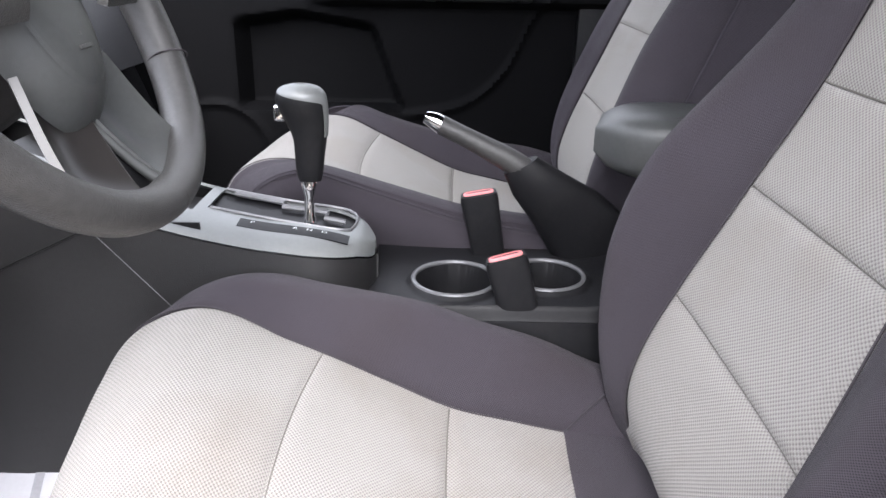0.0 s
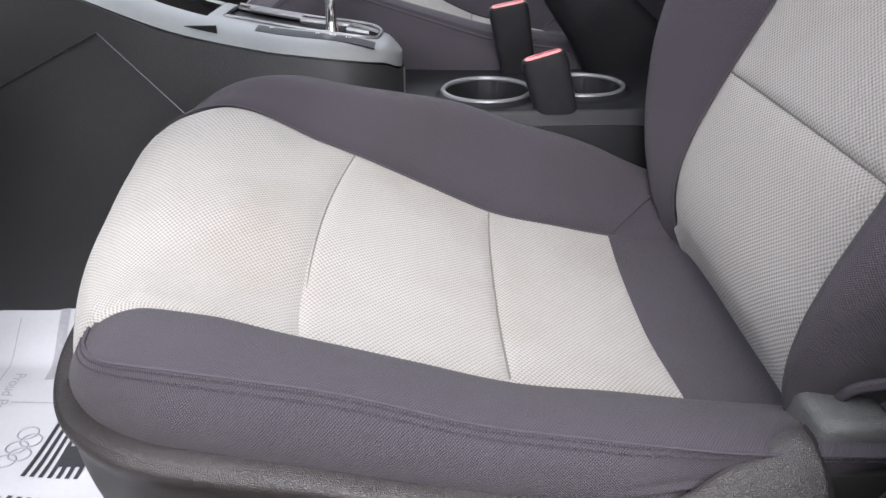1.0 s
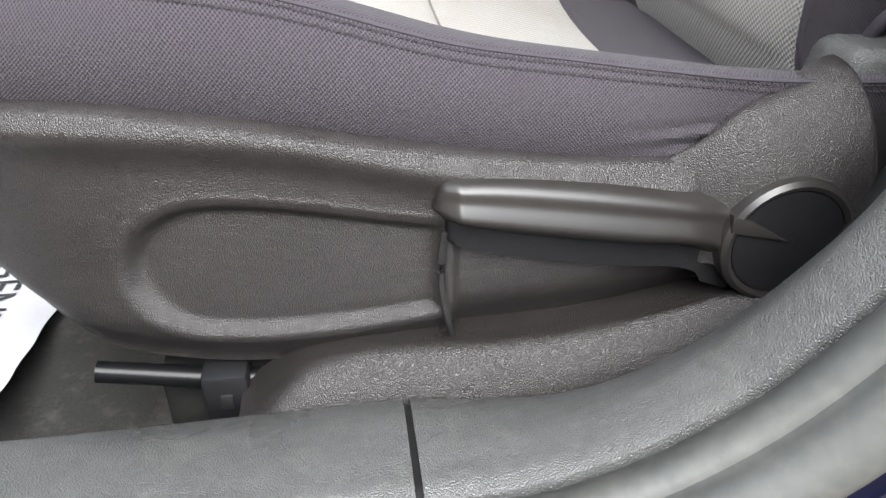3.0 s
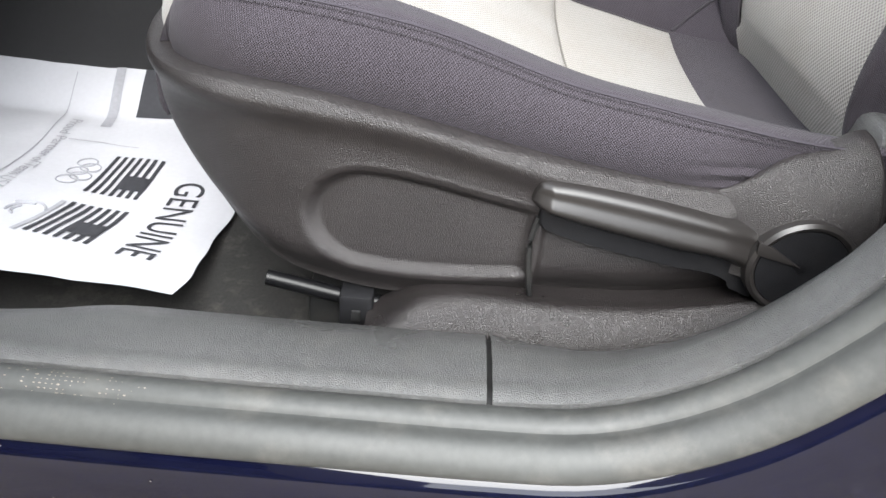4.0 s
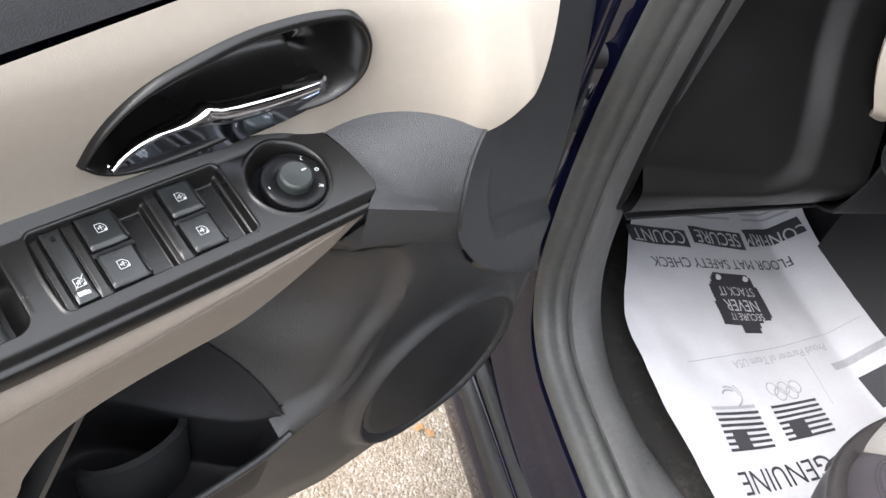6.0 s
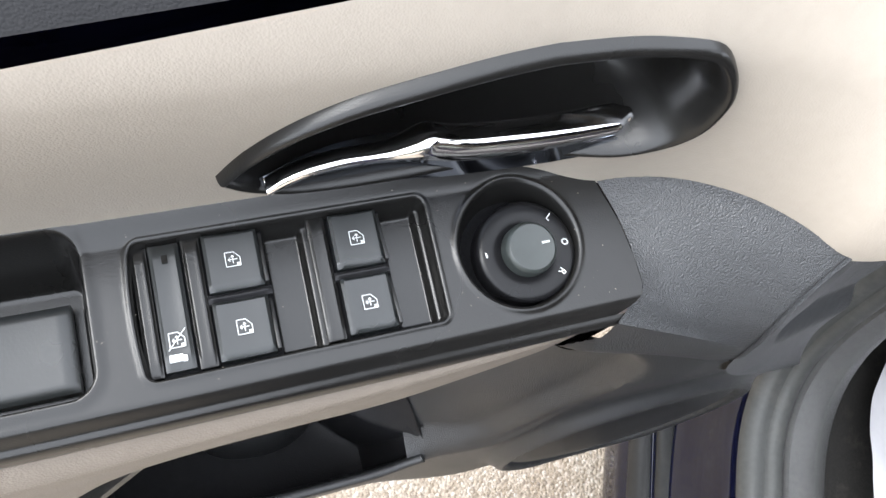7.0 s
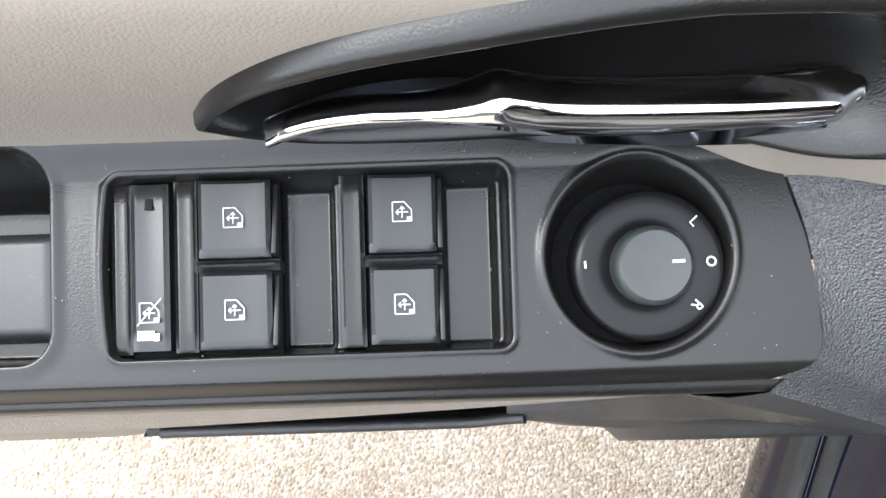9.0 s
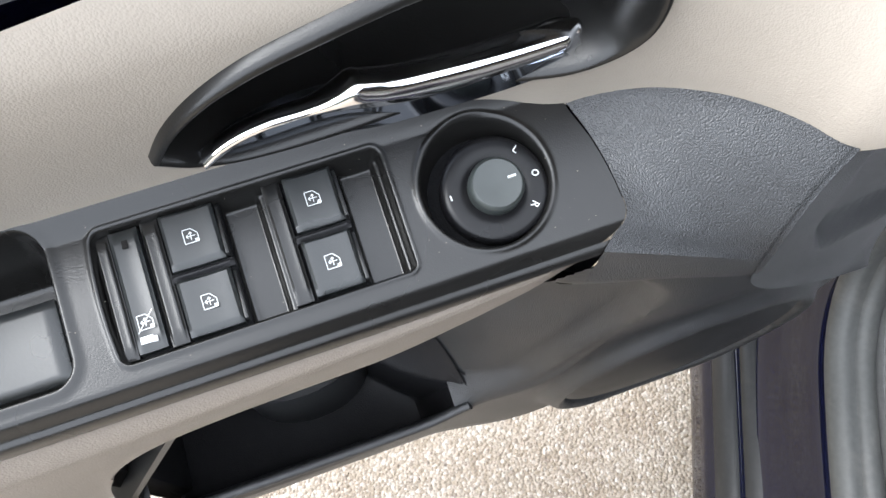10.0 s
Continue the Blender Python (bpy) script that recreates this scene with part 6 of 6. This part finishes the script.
def strip_fn(a, b):
    u = lerp(-0.62, 0.10, a)
    tall = strip_tall(u)
    out = curve([(-0.62, 0.010), (-0.12, 0.0065), (0.0, 0.0042), (0.06, 0.0022), (0.1, 0.0)], u)
    z = plate_z(u, 0.0457) - 0.0058 - 0.0115 * lerp(1.0, 0.55, smooth(u / 0.1))
    drop = tall * min(1.0, b / 0.86)
    band = curve([(-0.15, 0.021), (-0.05, 0.012), (0.04, 0.005), (0.1, 0.002)], u)
    v = 0.0470 + out * math.sin(math.pi * min(1.0, 0.5 * drop / band)) if drop < band else 0.0470 + out * (0.80 - 0.75 * smooth((drop - band) / max(0.01, tall - band)))
    v -= 0.0012 * math.exp(-(((drop - band) / 0.0012) ** 2))
    v -= lerp(0.0, 0.060, smooth((u + 0.132) / 0.03)) * smooth((b - 0.84) / 0.16) + 0.002 * smooth((u - 0.07) / 0.03)
    return dp(u, v, z - drop - 0.004 * smooth((b - 0.86) / 0.14))


part("armrest_strip", sheet(strip_fn, 200, 90), M_STRIP, door, "taupe soft trim under the armrest with a seam")
part("armrest_core", sheet(lambda a, b: dp(lerp(-0.62, 0.10, a), lerp(-0.035, 0.040, b), strip_low(lerp(-0.62, 0.10, a)) + 0.008), 4, 4, 0.004), M_DOOR, door)
part("armrest_top", sheet(lambda a, b: dp(lerp(-0.62, -0.318, a), lerp(-0.05, 0.0460, b), plate_z(-0.318, lerp(-0.05, 0.0460, b))), 6, 8, 0.004), M_BEIGE, door)


def nose_start(b):
    """The outline where the nose leaves the switch plate: across its end, then down its front."""
    if b < 0.5:
        v = lerp(-0.018, 0.0462, b * 2)
        return dp(plate_end(v) + 0.0007, v, plate_z(0.1, v) - 0.0005 - 0.006 * smooth((v - 0.0405) / 0.0055) ** 2)
    k = (b - 0.5) * 2
    z = lerp(plate_z(0.1, 0.0462) - 0.0065, 0.775, k)
    u = lerp(0.0995, 0.070, smooth((k - 0.15) / 0.85))
    return dp(u, lerp(0.0492, lower_v(u, z), smooth((k - 0.2) / 0.5)), z)


def nose_end(b):
    """The outline where the nose meets the front corner panel."""
    z = lerp(0.889, 0.765, b)
    v = curve([(0.76, 0.0660), (0.80, 0.0685), (0.84, 0.0670), (0.866, 0.0580), (0.89, 0.0470)], z)
    return dp(curve(SAIL_EDGE, z) + 0.004, v + 0.0004, z)


def nose_fn(a, b):
    """Grained plastic that carries the armrest forward, round and down into the panel."""
    p = nose_start(b).lerp(nose_end(b), smooth(a) * 0.5 + a * 0.5)
    p.z += 0.004 * math.sin(math.pi * a) * smooth((0.45 - b) / 0.4)
    if b < 0.3:
        p.x = max(p.x, beige_v(p.y, 0.873) + 0.001)
    if b > 0.58:
        p.x = lerp(p.x, lower_v(p.y, p.z) - 0.0005, smooth((b - 0.58) / 0.42))
    return p


def web_fn(a, b):
    """Closes the panel from the armrest's front edge down into the pocket's ridge."""
    u = lerp(0.05, 0.106, a)
    top = dp(u, 0.0462 + 0.004 * smooth((u - 0.1) / 0.02), plate_z(u, 0.0457) - 0.007)
    return top.lerp(dp(u, lower_v(u, 0.798) - 0.001, 0.798), b)


part("armrest_web", sheet(web_fn, 24, 12), M_DOOR, door)
part("armrest_nose", sheet(nose_fn, 70, 70), M_GRAIN, door, "black grained armrest nose")


# switches
def key(lo, hi, drop, rise, tilt=0.0):
    """A window switch key: softly dished top with rounded edges."""
    u0, v0 = lo
    u1, v1 = hi

    def fn(a, b):
        u, v = lerp(u0, u1, a), lerp(v0, v1, b)
        e = min(min(a, 1 - a) * (u1 - u0), min(b, 1 - b) * (v1 - v0))
        z = plate_z(u, v) + rise - 0.0012 * (1 - smooth(e / 0.0014)) - tilt * (a - 0.5) - 0.0004 * math.sin(math.pi * a)
        return dp(u, v, z)

    bm = sheet(fn, 16, 16)
    rim = [e for e in bm.edges if e.is_boundary]
    skirt = bmesh.ops.extrude_edge_only(bm, edges=rim)
    for g in skirt["geom"]:
        if isinstance(g, bmesh.types.BMVert):
            g.co.z -= drop
    return bm


def window_icon(u, v, parent, crossed=False):
    """A small white pictogram of a window with an arrow."""
    s = 0.0027
    outline = [(-0.95, 1.0), (-0.95, -0.9), (0.2, -0.9), (0.95, -0.1), (0.95, 1.0), (-0.95, 1.0)]
    bars = list(zip(outline, outline[1:])) + [((-0.6, 0.1), (0.6, 0.1)), ((-0.6, 0.1), (-0.35, -0.15)), ((-0.6, 0.1), (-0.35, 0.35)), ((0.0, -0.45), (0.0, 0.65)), ((0.0, -0.45), (-0.22, -0.2)), ((0.0, -0.45), (0.22, -0.2)), ((0.45, 0.62), (0.95, 0.62)), ((0.45, 0.78), (0.95, 0.78)), ((0.45, 0.9), (0.95, 0.9))]
    if crossed:
        bars += [((-1.2, 1.3), (1.2, -1.3))]
    bm = bmesh.new()
    for (a0, b0), (a1, b1) in bars:
        d = Vector((a1 - a0, b1 - b0))
        n = Vector((-d.y, d.x)).normalized() * 0.05
        quad = []
        for a, b, sg in ((a0, b0, 1), (a1, b1, 1), (a1, b1, -1), (a0, b0, -1)):
            q = (u + s * (a + sg * n.x), v + s * (b + sg * n.y))
            quad.append(bm.verts.new(dp(q[0], q[1], plate_z(*q) + 0.0017)))
        bm.faces.new(quad)
    part("icon", bm, M_WHITE, parent, "white window pictogram")


for u0, u1 in ((-0.0558, -0.0362), (-0.0094, 0.0090)):
    for v0, v1 in ((-0.0115, 0.0092), (0.0129, 0.0335)):
        k = part("window_switch", key((u0, v0), (u1, v1), 0.008, 0.0012, 0.0006), M_SMOOTH, plate, "black window switch key")
        window_icon((u0 + u1) / 2, (v0 + v1) / 2, k)
        # Black lip deepens the shade in the gap beside each key.
        part("key_lip", box((plate_z(0, 0) * 0 + v0 + 0.0005, u1 + 0.0002, plate_z(u1, v0) - 0.0105), (v1 - 0.0005, u1 + 0.0016, plate_z(u1, (v0 + v1) / 2) - 0.0008), 0.0004), M_TAR, k)
part("bank_ledge", key((-0.0806, -0.0118), (-0.0752, 0.0338), 0.006, -0.0012), M_PLATE, plate)
lock_key = part("lock_switch", key((-0.0743, -0.0112), (-0.0641, 0.0332), 0.008, 0.0008), M_SMOOTH, plate, "black window lock switch")
window_icon(-0.0691, 0.0232, lock_key, True)
bm_lock = merge([box((0.0280, -0.0725, plate_z(-0.0691, 0.030) + 0.0006), (0.0306, -0.0680, plate_z(-0.0691, 0.030) + 0.0014), 0.0), box((0.0287, -0.0680, plate_z(-0.0691, 0.030) + 0.0006), (0.0308, -0.0666, plate_z(-0.0691, 0.030) + 0.0014), 0.0)])
part("icon", bm_lock, M_WHITE, lock_key)
part("lock_lamp", box((-0.0070, -0.0701, plate_z(-0.0691, -0.006) + 0.0005), (-0.0038, -0.0681, plate_z(-0.0691, -0.006) + 0.0009), 0.0), M_PLATE, lock_key)
# Added near-black sheets under the keys, painting the shade in their gaps.
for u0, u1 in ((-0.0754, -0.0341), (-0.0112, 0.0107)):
    part("key_gap_shade", key((u0, -0.0124), (u1, 0.0344), 0.004, -0.0026), M_FAR, plate)
for u0, u1 in ((-0.0630, -0.0568), (-0.0175, -0.0108)):
    part("divider", key((u0, -0.0122), (u1, 0.0338), 0.008, -0.0004), M_PLATE, plate)
for u0, u1 in ((-0.0568, -0.0340), (-0.0108, 0.0103)):
    part("ridge", key((u0, 0.0096), (u1, 0.0125), 0.006, 0.0), M_BLACK, plate)

C_DIAL = (0.0666, 0.0145)
AX = Vector((0.22, -0.02, 1)).normalized()
# Near-black disc over the well floor, standing in for its shade.
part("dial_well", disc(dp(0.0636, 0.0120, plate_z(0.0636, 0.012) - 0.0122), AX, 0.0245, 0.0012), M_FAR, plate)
dial = part("mirror_dial", turned([(0.0209, -0.010), (0.0208, 0.0010), (0.0200, 0.0022), (0.0184, 0.0028), (0.0120, 0.0022), (0.0110, 0.0016)], dp(*C_DIAL, plate_z(*C_DIAL) - 0.003), AX, 64), M_GLOSS, plate, "round black mirror control dial")
part("mirror_knob", turned([(0.0108, 0.0012), (0.0107, 0.0066), (0.0103, 0.0080), (0.0092, 0.0089), (0.0078, 0.0088), (0.0040, 0.0084), (0.0005, 0.0083)], dp(*C_DIAL, plate_z(*C_DIAL) - 0.003), AX, 64), M_SATIN_KNOB, dial, "raised grey-green joystick knob")


def dial_mark(text, angle, r, size):
    c, s = math.cos(angle), math.sin(angle)

    def place(a, b):
        du, dv = r + b, a
        u, v = C_DIAL[0] + du * c - dv * s, C_DIAL[1] + du * s + dv * c
        return dp(u, v, plate_z(*C_DIAL) - 0.22 * (v - C_DIAL[1]) + 0.0006)

    lettering(text, size, M_WHITE, dial, place, "dial_letter")


dial_mark("L", -0.72, 0.0162, 0.0042)
dial_mark("R", 0.76, 0.0166, 0.0042)
for r0, name in ((0.0012, "dial_ring"),):
    pts = [dp(C_DIAL[0] + 0.0165 + r0 * math.cos(q), C_DIAL[1] + r0 * math.sin(q), plate_z(*C_DIAL) + 0.0004) for q in [k * math.pi / 8 for k in range(17)]]
    part(name, tube(pts, 0.0003, 4), M_WHITE, dial)
part("knob_mark", box((C_DIAL[1] - 0.0004 + 0.001, C_DIAL[0] + 0.0042, plate_z(*C_DIAL) + 0.0050), (C_DIAL[1] + 0.0004 + 0.001, C_DIAL[0] + 0.0074, plate_z(*C_DIAL) + 0.0062), 0.0), M_WHITE, dial)
part("dial_tick", box((C_DIAL[1] - 0.001, C_DIAL[0] - 0.0180, plate_z(*C_DIAL) + 0.0001), (C_DIAL[1] + 0.001, C_DIAL[0] - 0.0175, plate_z(*C_DIAL) + 0.0006), 0.0), M_WHITE, dial)
part("grip_insert", key((-0.150, -0.006), (-0.106, 0.026), 0.004, -0.024), M_SMOOTH, plate)


def lint():
    """Dust specks on the switch plate."""
    rng = random.Random(11)
    bm = bmesh.new()
    for _ in range(90):
        u, v = rng.uniform(-0.11, 0.1), rng.uniform(-0.018, 0.04)
        r = rng.uniform(0.00010, 0.00028)
        q = rng.uniform(0, 3)
        z = plate_surface(u, v) + 0.0003
        bm.faces.new([bm.verts.new(dp(u + r * math.cos(q + k * 1.57), v + r * rng.uniform(0.5, 1.2) * math.sin(q + k * 1.57), z)) for k in range(4)])
    tagged(part("dust_specks", bm, M_SPECK, plate), kind="stuff")


lint()

# ---- passenger's door across the cabin ----
far_door = thing("door_2", "closed car door with black inner panel and map pocket", "car door", kind="structure")


def far_fn(a, b):
    x, z = lerp(-0.80, 0.34, a), lerp(0.33, 0.99, b)
    y = 1.60
    rx = smooth((x + 0.47) / 0.03) * smooth((-0.10 - 0.35 * (z - 0.68) - x) / 0.025)
    rz = smooth((z - 0.665) / 0.015) * smooth((0.885 - 0.15 * abs(x + 0.33) - z) / 0.03)
    y += 0.055 * rx * rz
    line = curve([(-0.2, 0.655), (-0.05, 0.668), (0.05, 0.70), (0.12, 0.77), (0.175, 0.88), (0.3, 1.0)], x)
    y -= 0.010 * math.exp(-(((z - line) / 0.009) ** 2)) * smooth((x + 0.12) / 0.05)
    y -= 0.05 * smooth((z - 0.885) / 0.02) * smooth((x + 0.32) / 0.1)
    d = math.hypot(x + 0.52, z - 0.56)
    y -= 0.008 * math.exp(-(((d - 0.12) / 0.008) ** 2))
    return (x, y, z)


# Panel uses the darkened black to hold the shade across the cabin.
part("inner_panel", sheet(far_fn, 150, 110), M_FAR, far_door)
part("door_skin", box((-0.82, 1.665, 0.33), (0.36, 1.70, 0.985), 0.008), M_PAINT, far_door)
part("armrest_cap", box((-0.06, 1.535, 0.905), (0.16, 1.60, 0.925), 0.008, 3), M_SMOOTH, far_door)


# ---- paper floor mat in the driver's footwell ----
mat_thing = thing("paper_floor_mat", "wrinkled white printed paper floor mat on dark carpet", "floor mat")
MAT_LEFT = [(-0.94, 0.495), (-0.90, 0.462), (-0.83, 0.402), (-0.706, 0.326), (-0.62, 0.284), (-0.54, 0.280), (-0.47, 0.287), (-0.40, 0.299), (-0.295, 0.306)]
MAT_RIGHT = [(-0.95, 0.800), (-0.87, 0.790), (-0.823, 0.782), (-0.74, 0.776), (-0.658, 0.778), (-0.497, 0.790), (-0.29, 0.80)]


def mat_z(x, y):
    z = 0.326 - 0.193 * (x + 0.6) - 0.283 * (y - 0.5) - 0.342 * (x + 0.6) * (y - 0.5)
    low = 0.303
    d = z - low
    z = low + 0.5 * (d + math.sqrt(d * d + 0.0004))
    z += 0.55 * max(0.0, y - 0.70) * smooth((y - 0.66) / 0.08)
    z += 0.0035 * noise.noise((x * 9, y * 9, 3)) + 0.0018 * noise.noise((x * 26, y * 22, 5))
    z += 0.0030 * abs(noise.noise((x * 14 + y * 5, y * 4, 9)))
    return z


def mat_fn(a, b):
    edge = 0.004 * noise.noise((a * 9, b * 9, 1))
    y = lerp(0.306, 0.86, b)
    x0 = curve([(0.28, -0.938), (0.5, -0.925), (0.6, -0.908), (0.68, -0.907), (0.8, -0.925), (0.9, -0.94)], lerp(0.48, 0.886, b))
    x1 = -0.311 - 0.012 * smooth(b * 3) + edge
    x = lerp(x0, x1, a)
    y = lerp(curve(MAT_LEFT, x), curve(MAT_RIGHT, x), b) + edge * 0.5
    return (x, y, mat_z(x, y))


part("sheet", sheet(mat_fn, 120, 90), M_PAPER, mat_thing)
LIFT = 0.0012


def mp(x, y):
    return (x, y, mat_z(x, y) + LIFT)


def bar(c0, c1, width, mat, parent=mat_thing, name="printed_bar", lift=0.0):
    """A printed bar between two points of the mat."""
    (x0, y0), (x1, y1) = c0, c1
    d = Vector((x1 - x0, y1 - y0))
    n = Vector((-d.y, d.x)).normalized() * (width / 2)
    steps = max(2, int(d.length / 0.012))

    def fn(a, b):
        x = lerp(x0, x1, a) + n.x * (2 * b - 1)
        y = lerp(y0, y1, a) + n.y * (2 * b - 1)
        return (x, y, mat_z(x, y) + LIFT + lift)

    return part(name, sheet(fn, steps, max(1, int(width / 0.012))), mat, parent)


def print_text(text, size, x, y, mat, length=None, skew=0.0, lift=0.0, name="lettering", parent=mat_thing, squeeze=1.0):
    """Letters read from the front of the car: they run towards the door, their tops towards the seat."""
    lettering(text, size, mat, parent, lambda a, b: (x + b - skew * a, y - a * squeeze, mat_z(x + b - skew * a, y - a * squeeze) + LIFT + lift), name)


for text, x, y, wide in (("COUNT", -0.779, 0.430, 0.126), ("SECURE", -0.786, 0.569, 0.126), ("CONFIRM", -0.790, 0.705, 0.126)):
    b = bar((x - 0.002, y - wide / 2), (x + 0.002 - 0.014 * (y > 0.7), y + wide / 2), 0.034, M_INK, name="printed_band")
    print_text(text, 0.036, x, y, M_PAPER, lift=0.0012, parent=b, squeeze=0.86)
    for k in range(4):
        bar((x - 0.040 - 0.012 * k, y - wide * 0.42), (x - 0.044 - 0.012 * k, y + wide * (0.42 if k < 3 else 0.1)), 0.0045, M_GREYINK)
print_text("FLOOR MAT SAFETY CHECK", 0.027, -0.735, 0.556, M_INK, skew=-0.05, squeeze=0.98)
tag_pts = [(-0.712, 0.512), (-0.716, 0.530), (-0.717, 0.598), (-0.708, 0.606), (-0.640, 0.612), (-0.628, 0.606), (-0.624, 0.575), (-0.606, 0.570), (-0.604, 0.530), (-0.620, 0.528), (-0.618, 0.494), (-0.626, 0.488), (-0.690, 0.496)]


def tag():
    bm = bmesh.new()
    n = 26
    for i in range(n):
        for j in range(n):
            c = [(lerp(-0.72, -0.60, (i + p) / n), lerp(0.485, 0.615, (j + q) / n)) for p, q in ((0, 0), (1, 0), (1, 1), (0, 1))]
            mid = (sum(p[0] for p in c) / 4, sum(p[1] for p in c) / 4)
            if inside(mid, tag_pts):
                bm.faces.new([bm.verts.new(mp(*p)) for p in c])
    bmesh.ops.remove_doubles(bm, verts=bm.verts, dist=1e-5)
    return part("printed_tag", bm, M_INK, mat_thing)


t = tag()
for q, y in ((-0.706, 0.524), (-0.707, 0.590)):
    part("tag_hole", disc((q, y, mat_z(q, y) + LIFT), (0, 0, 1), 0.006, 0.0012, 0, 16), M_PAPER, t)
print_text("SECURE IT", 0.018, -0.634, 0.551, M_PAPER, lift=0.0012, parent=t, squeeze=0.95)
print_text("NEVER", 0.030, -0.655, 0.551, M_PAPER, lift=0.0012, parent=t, squeeze=0.88)
print_text("STACK IT", 0.024, -0.681, 0.553, M_PAPER, lift=0.0012, parent=t, squeeze=0.82)
bar((-0.552, 0.370), (-0.600, 0.760), 0.0012, M_GREYINK)
print_text("Proud Partner of Team USA", 0.019, -0.560, 0.575, M_GREYINK, skew=-0.10)
bar((-0.556, 0.628), (-0.470, 0.624), 0.0012, M_GREYINK)
bar((-0.531, 0.672), (-0.547, 0.790), 0.013, M_GREYINK)
bar((-0.476, 0.705), (-0.484, 0.785), 0.058, M_INK)


def flag(x, y, wide, tall):
    for k in range(7):
        q = x - tall / 2 + tall * k / 6
        bar((q, y - wide / 2), (q - 0.004, y + wide / 2), tall / 12, M_INK, name="printed_stripe")
    bar((x + tall * 0.22, y - wide * 0.32), (x + tall * 0.22 - 0.001, y + wide * 0.02 - 0.0), tall * 0.52, M_INK, name="printed_block", lift=0.0004)


flag(-0.443, 0.425, 0.095, 0.052)
flag(-0.452, 0.550, 0.095, 0.052)
for k, (dx, dy) in enumerate(((0, -0.024), (0, 0), (0, 0.024), (0.009, -0.012), (0.009, 0.012))):
    cx, cy = -0.507 + dx, 0.548 + dy
    part("printed_ring", tube([mp(cx + 0.0105 * math.cos(q), cy + 0.0105 * math.sin(q)) for q in [i * math.pi / 10 for i in range(21)]], 0.0009, 4), M_GREYINK, mat_thing)
for k in range(3):
    part("printed_arc", tube([mp(-0.500 + (0.018 - 0.005 * k) * math.cos(q), 0.428 + (0.024 - 0.005 * k) * math.sin(q)) for q in [0.4 + k + i * 0.16 for i in range(14)]], 0.0014, 4), M_GREYINK, mat_thing)
bar((-0.478, 0.375), (-0.482, 0.47), 0.005, M_GREYINK)
print_text("GENUINE", 0.046, -0.378, 0.462, M_INK, skew=-0.06, squeeze=0.98)
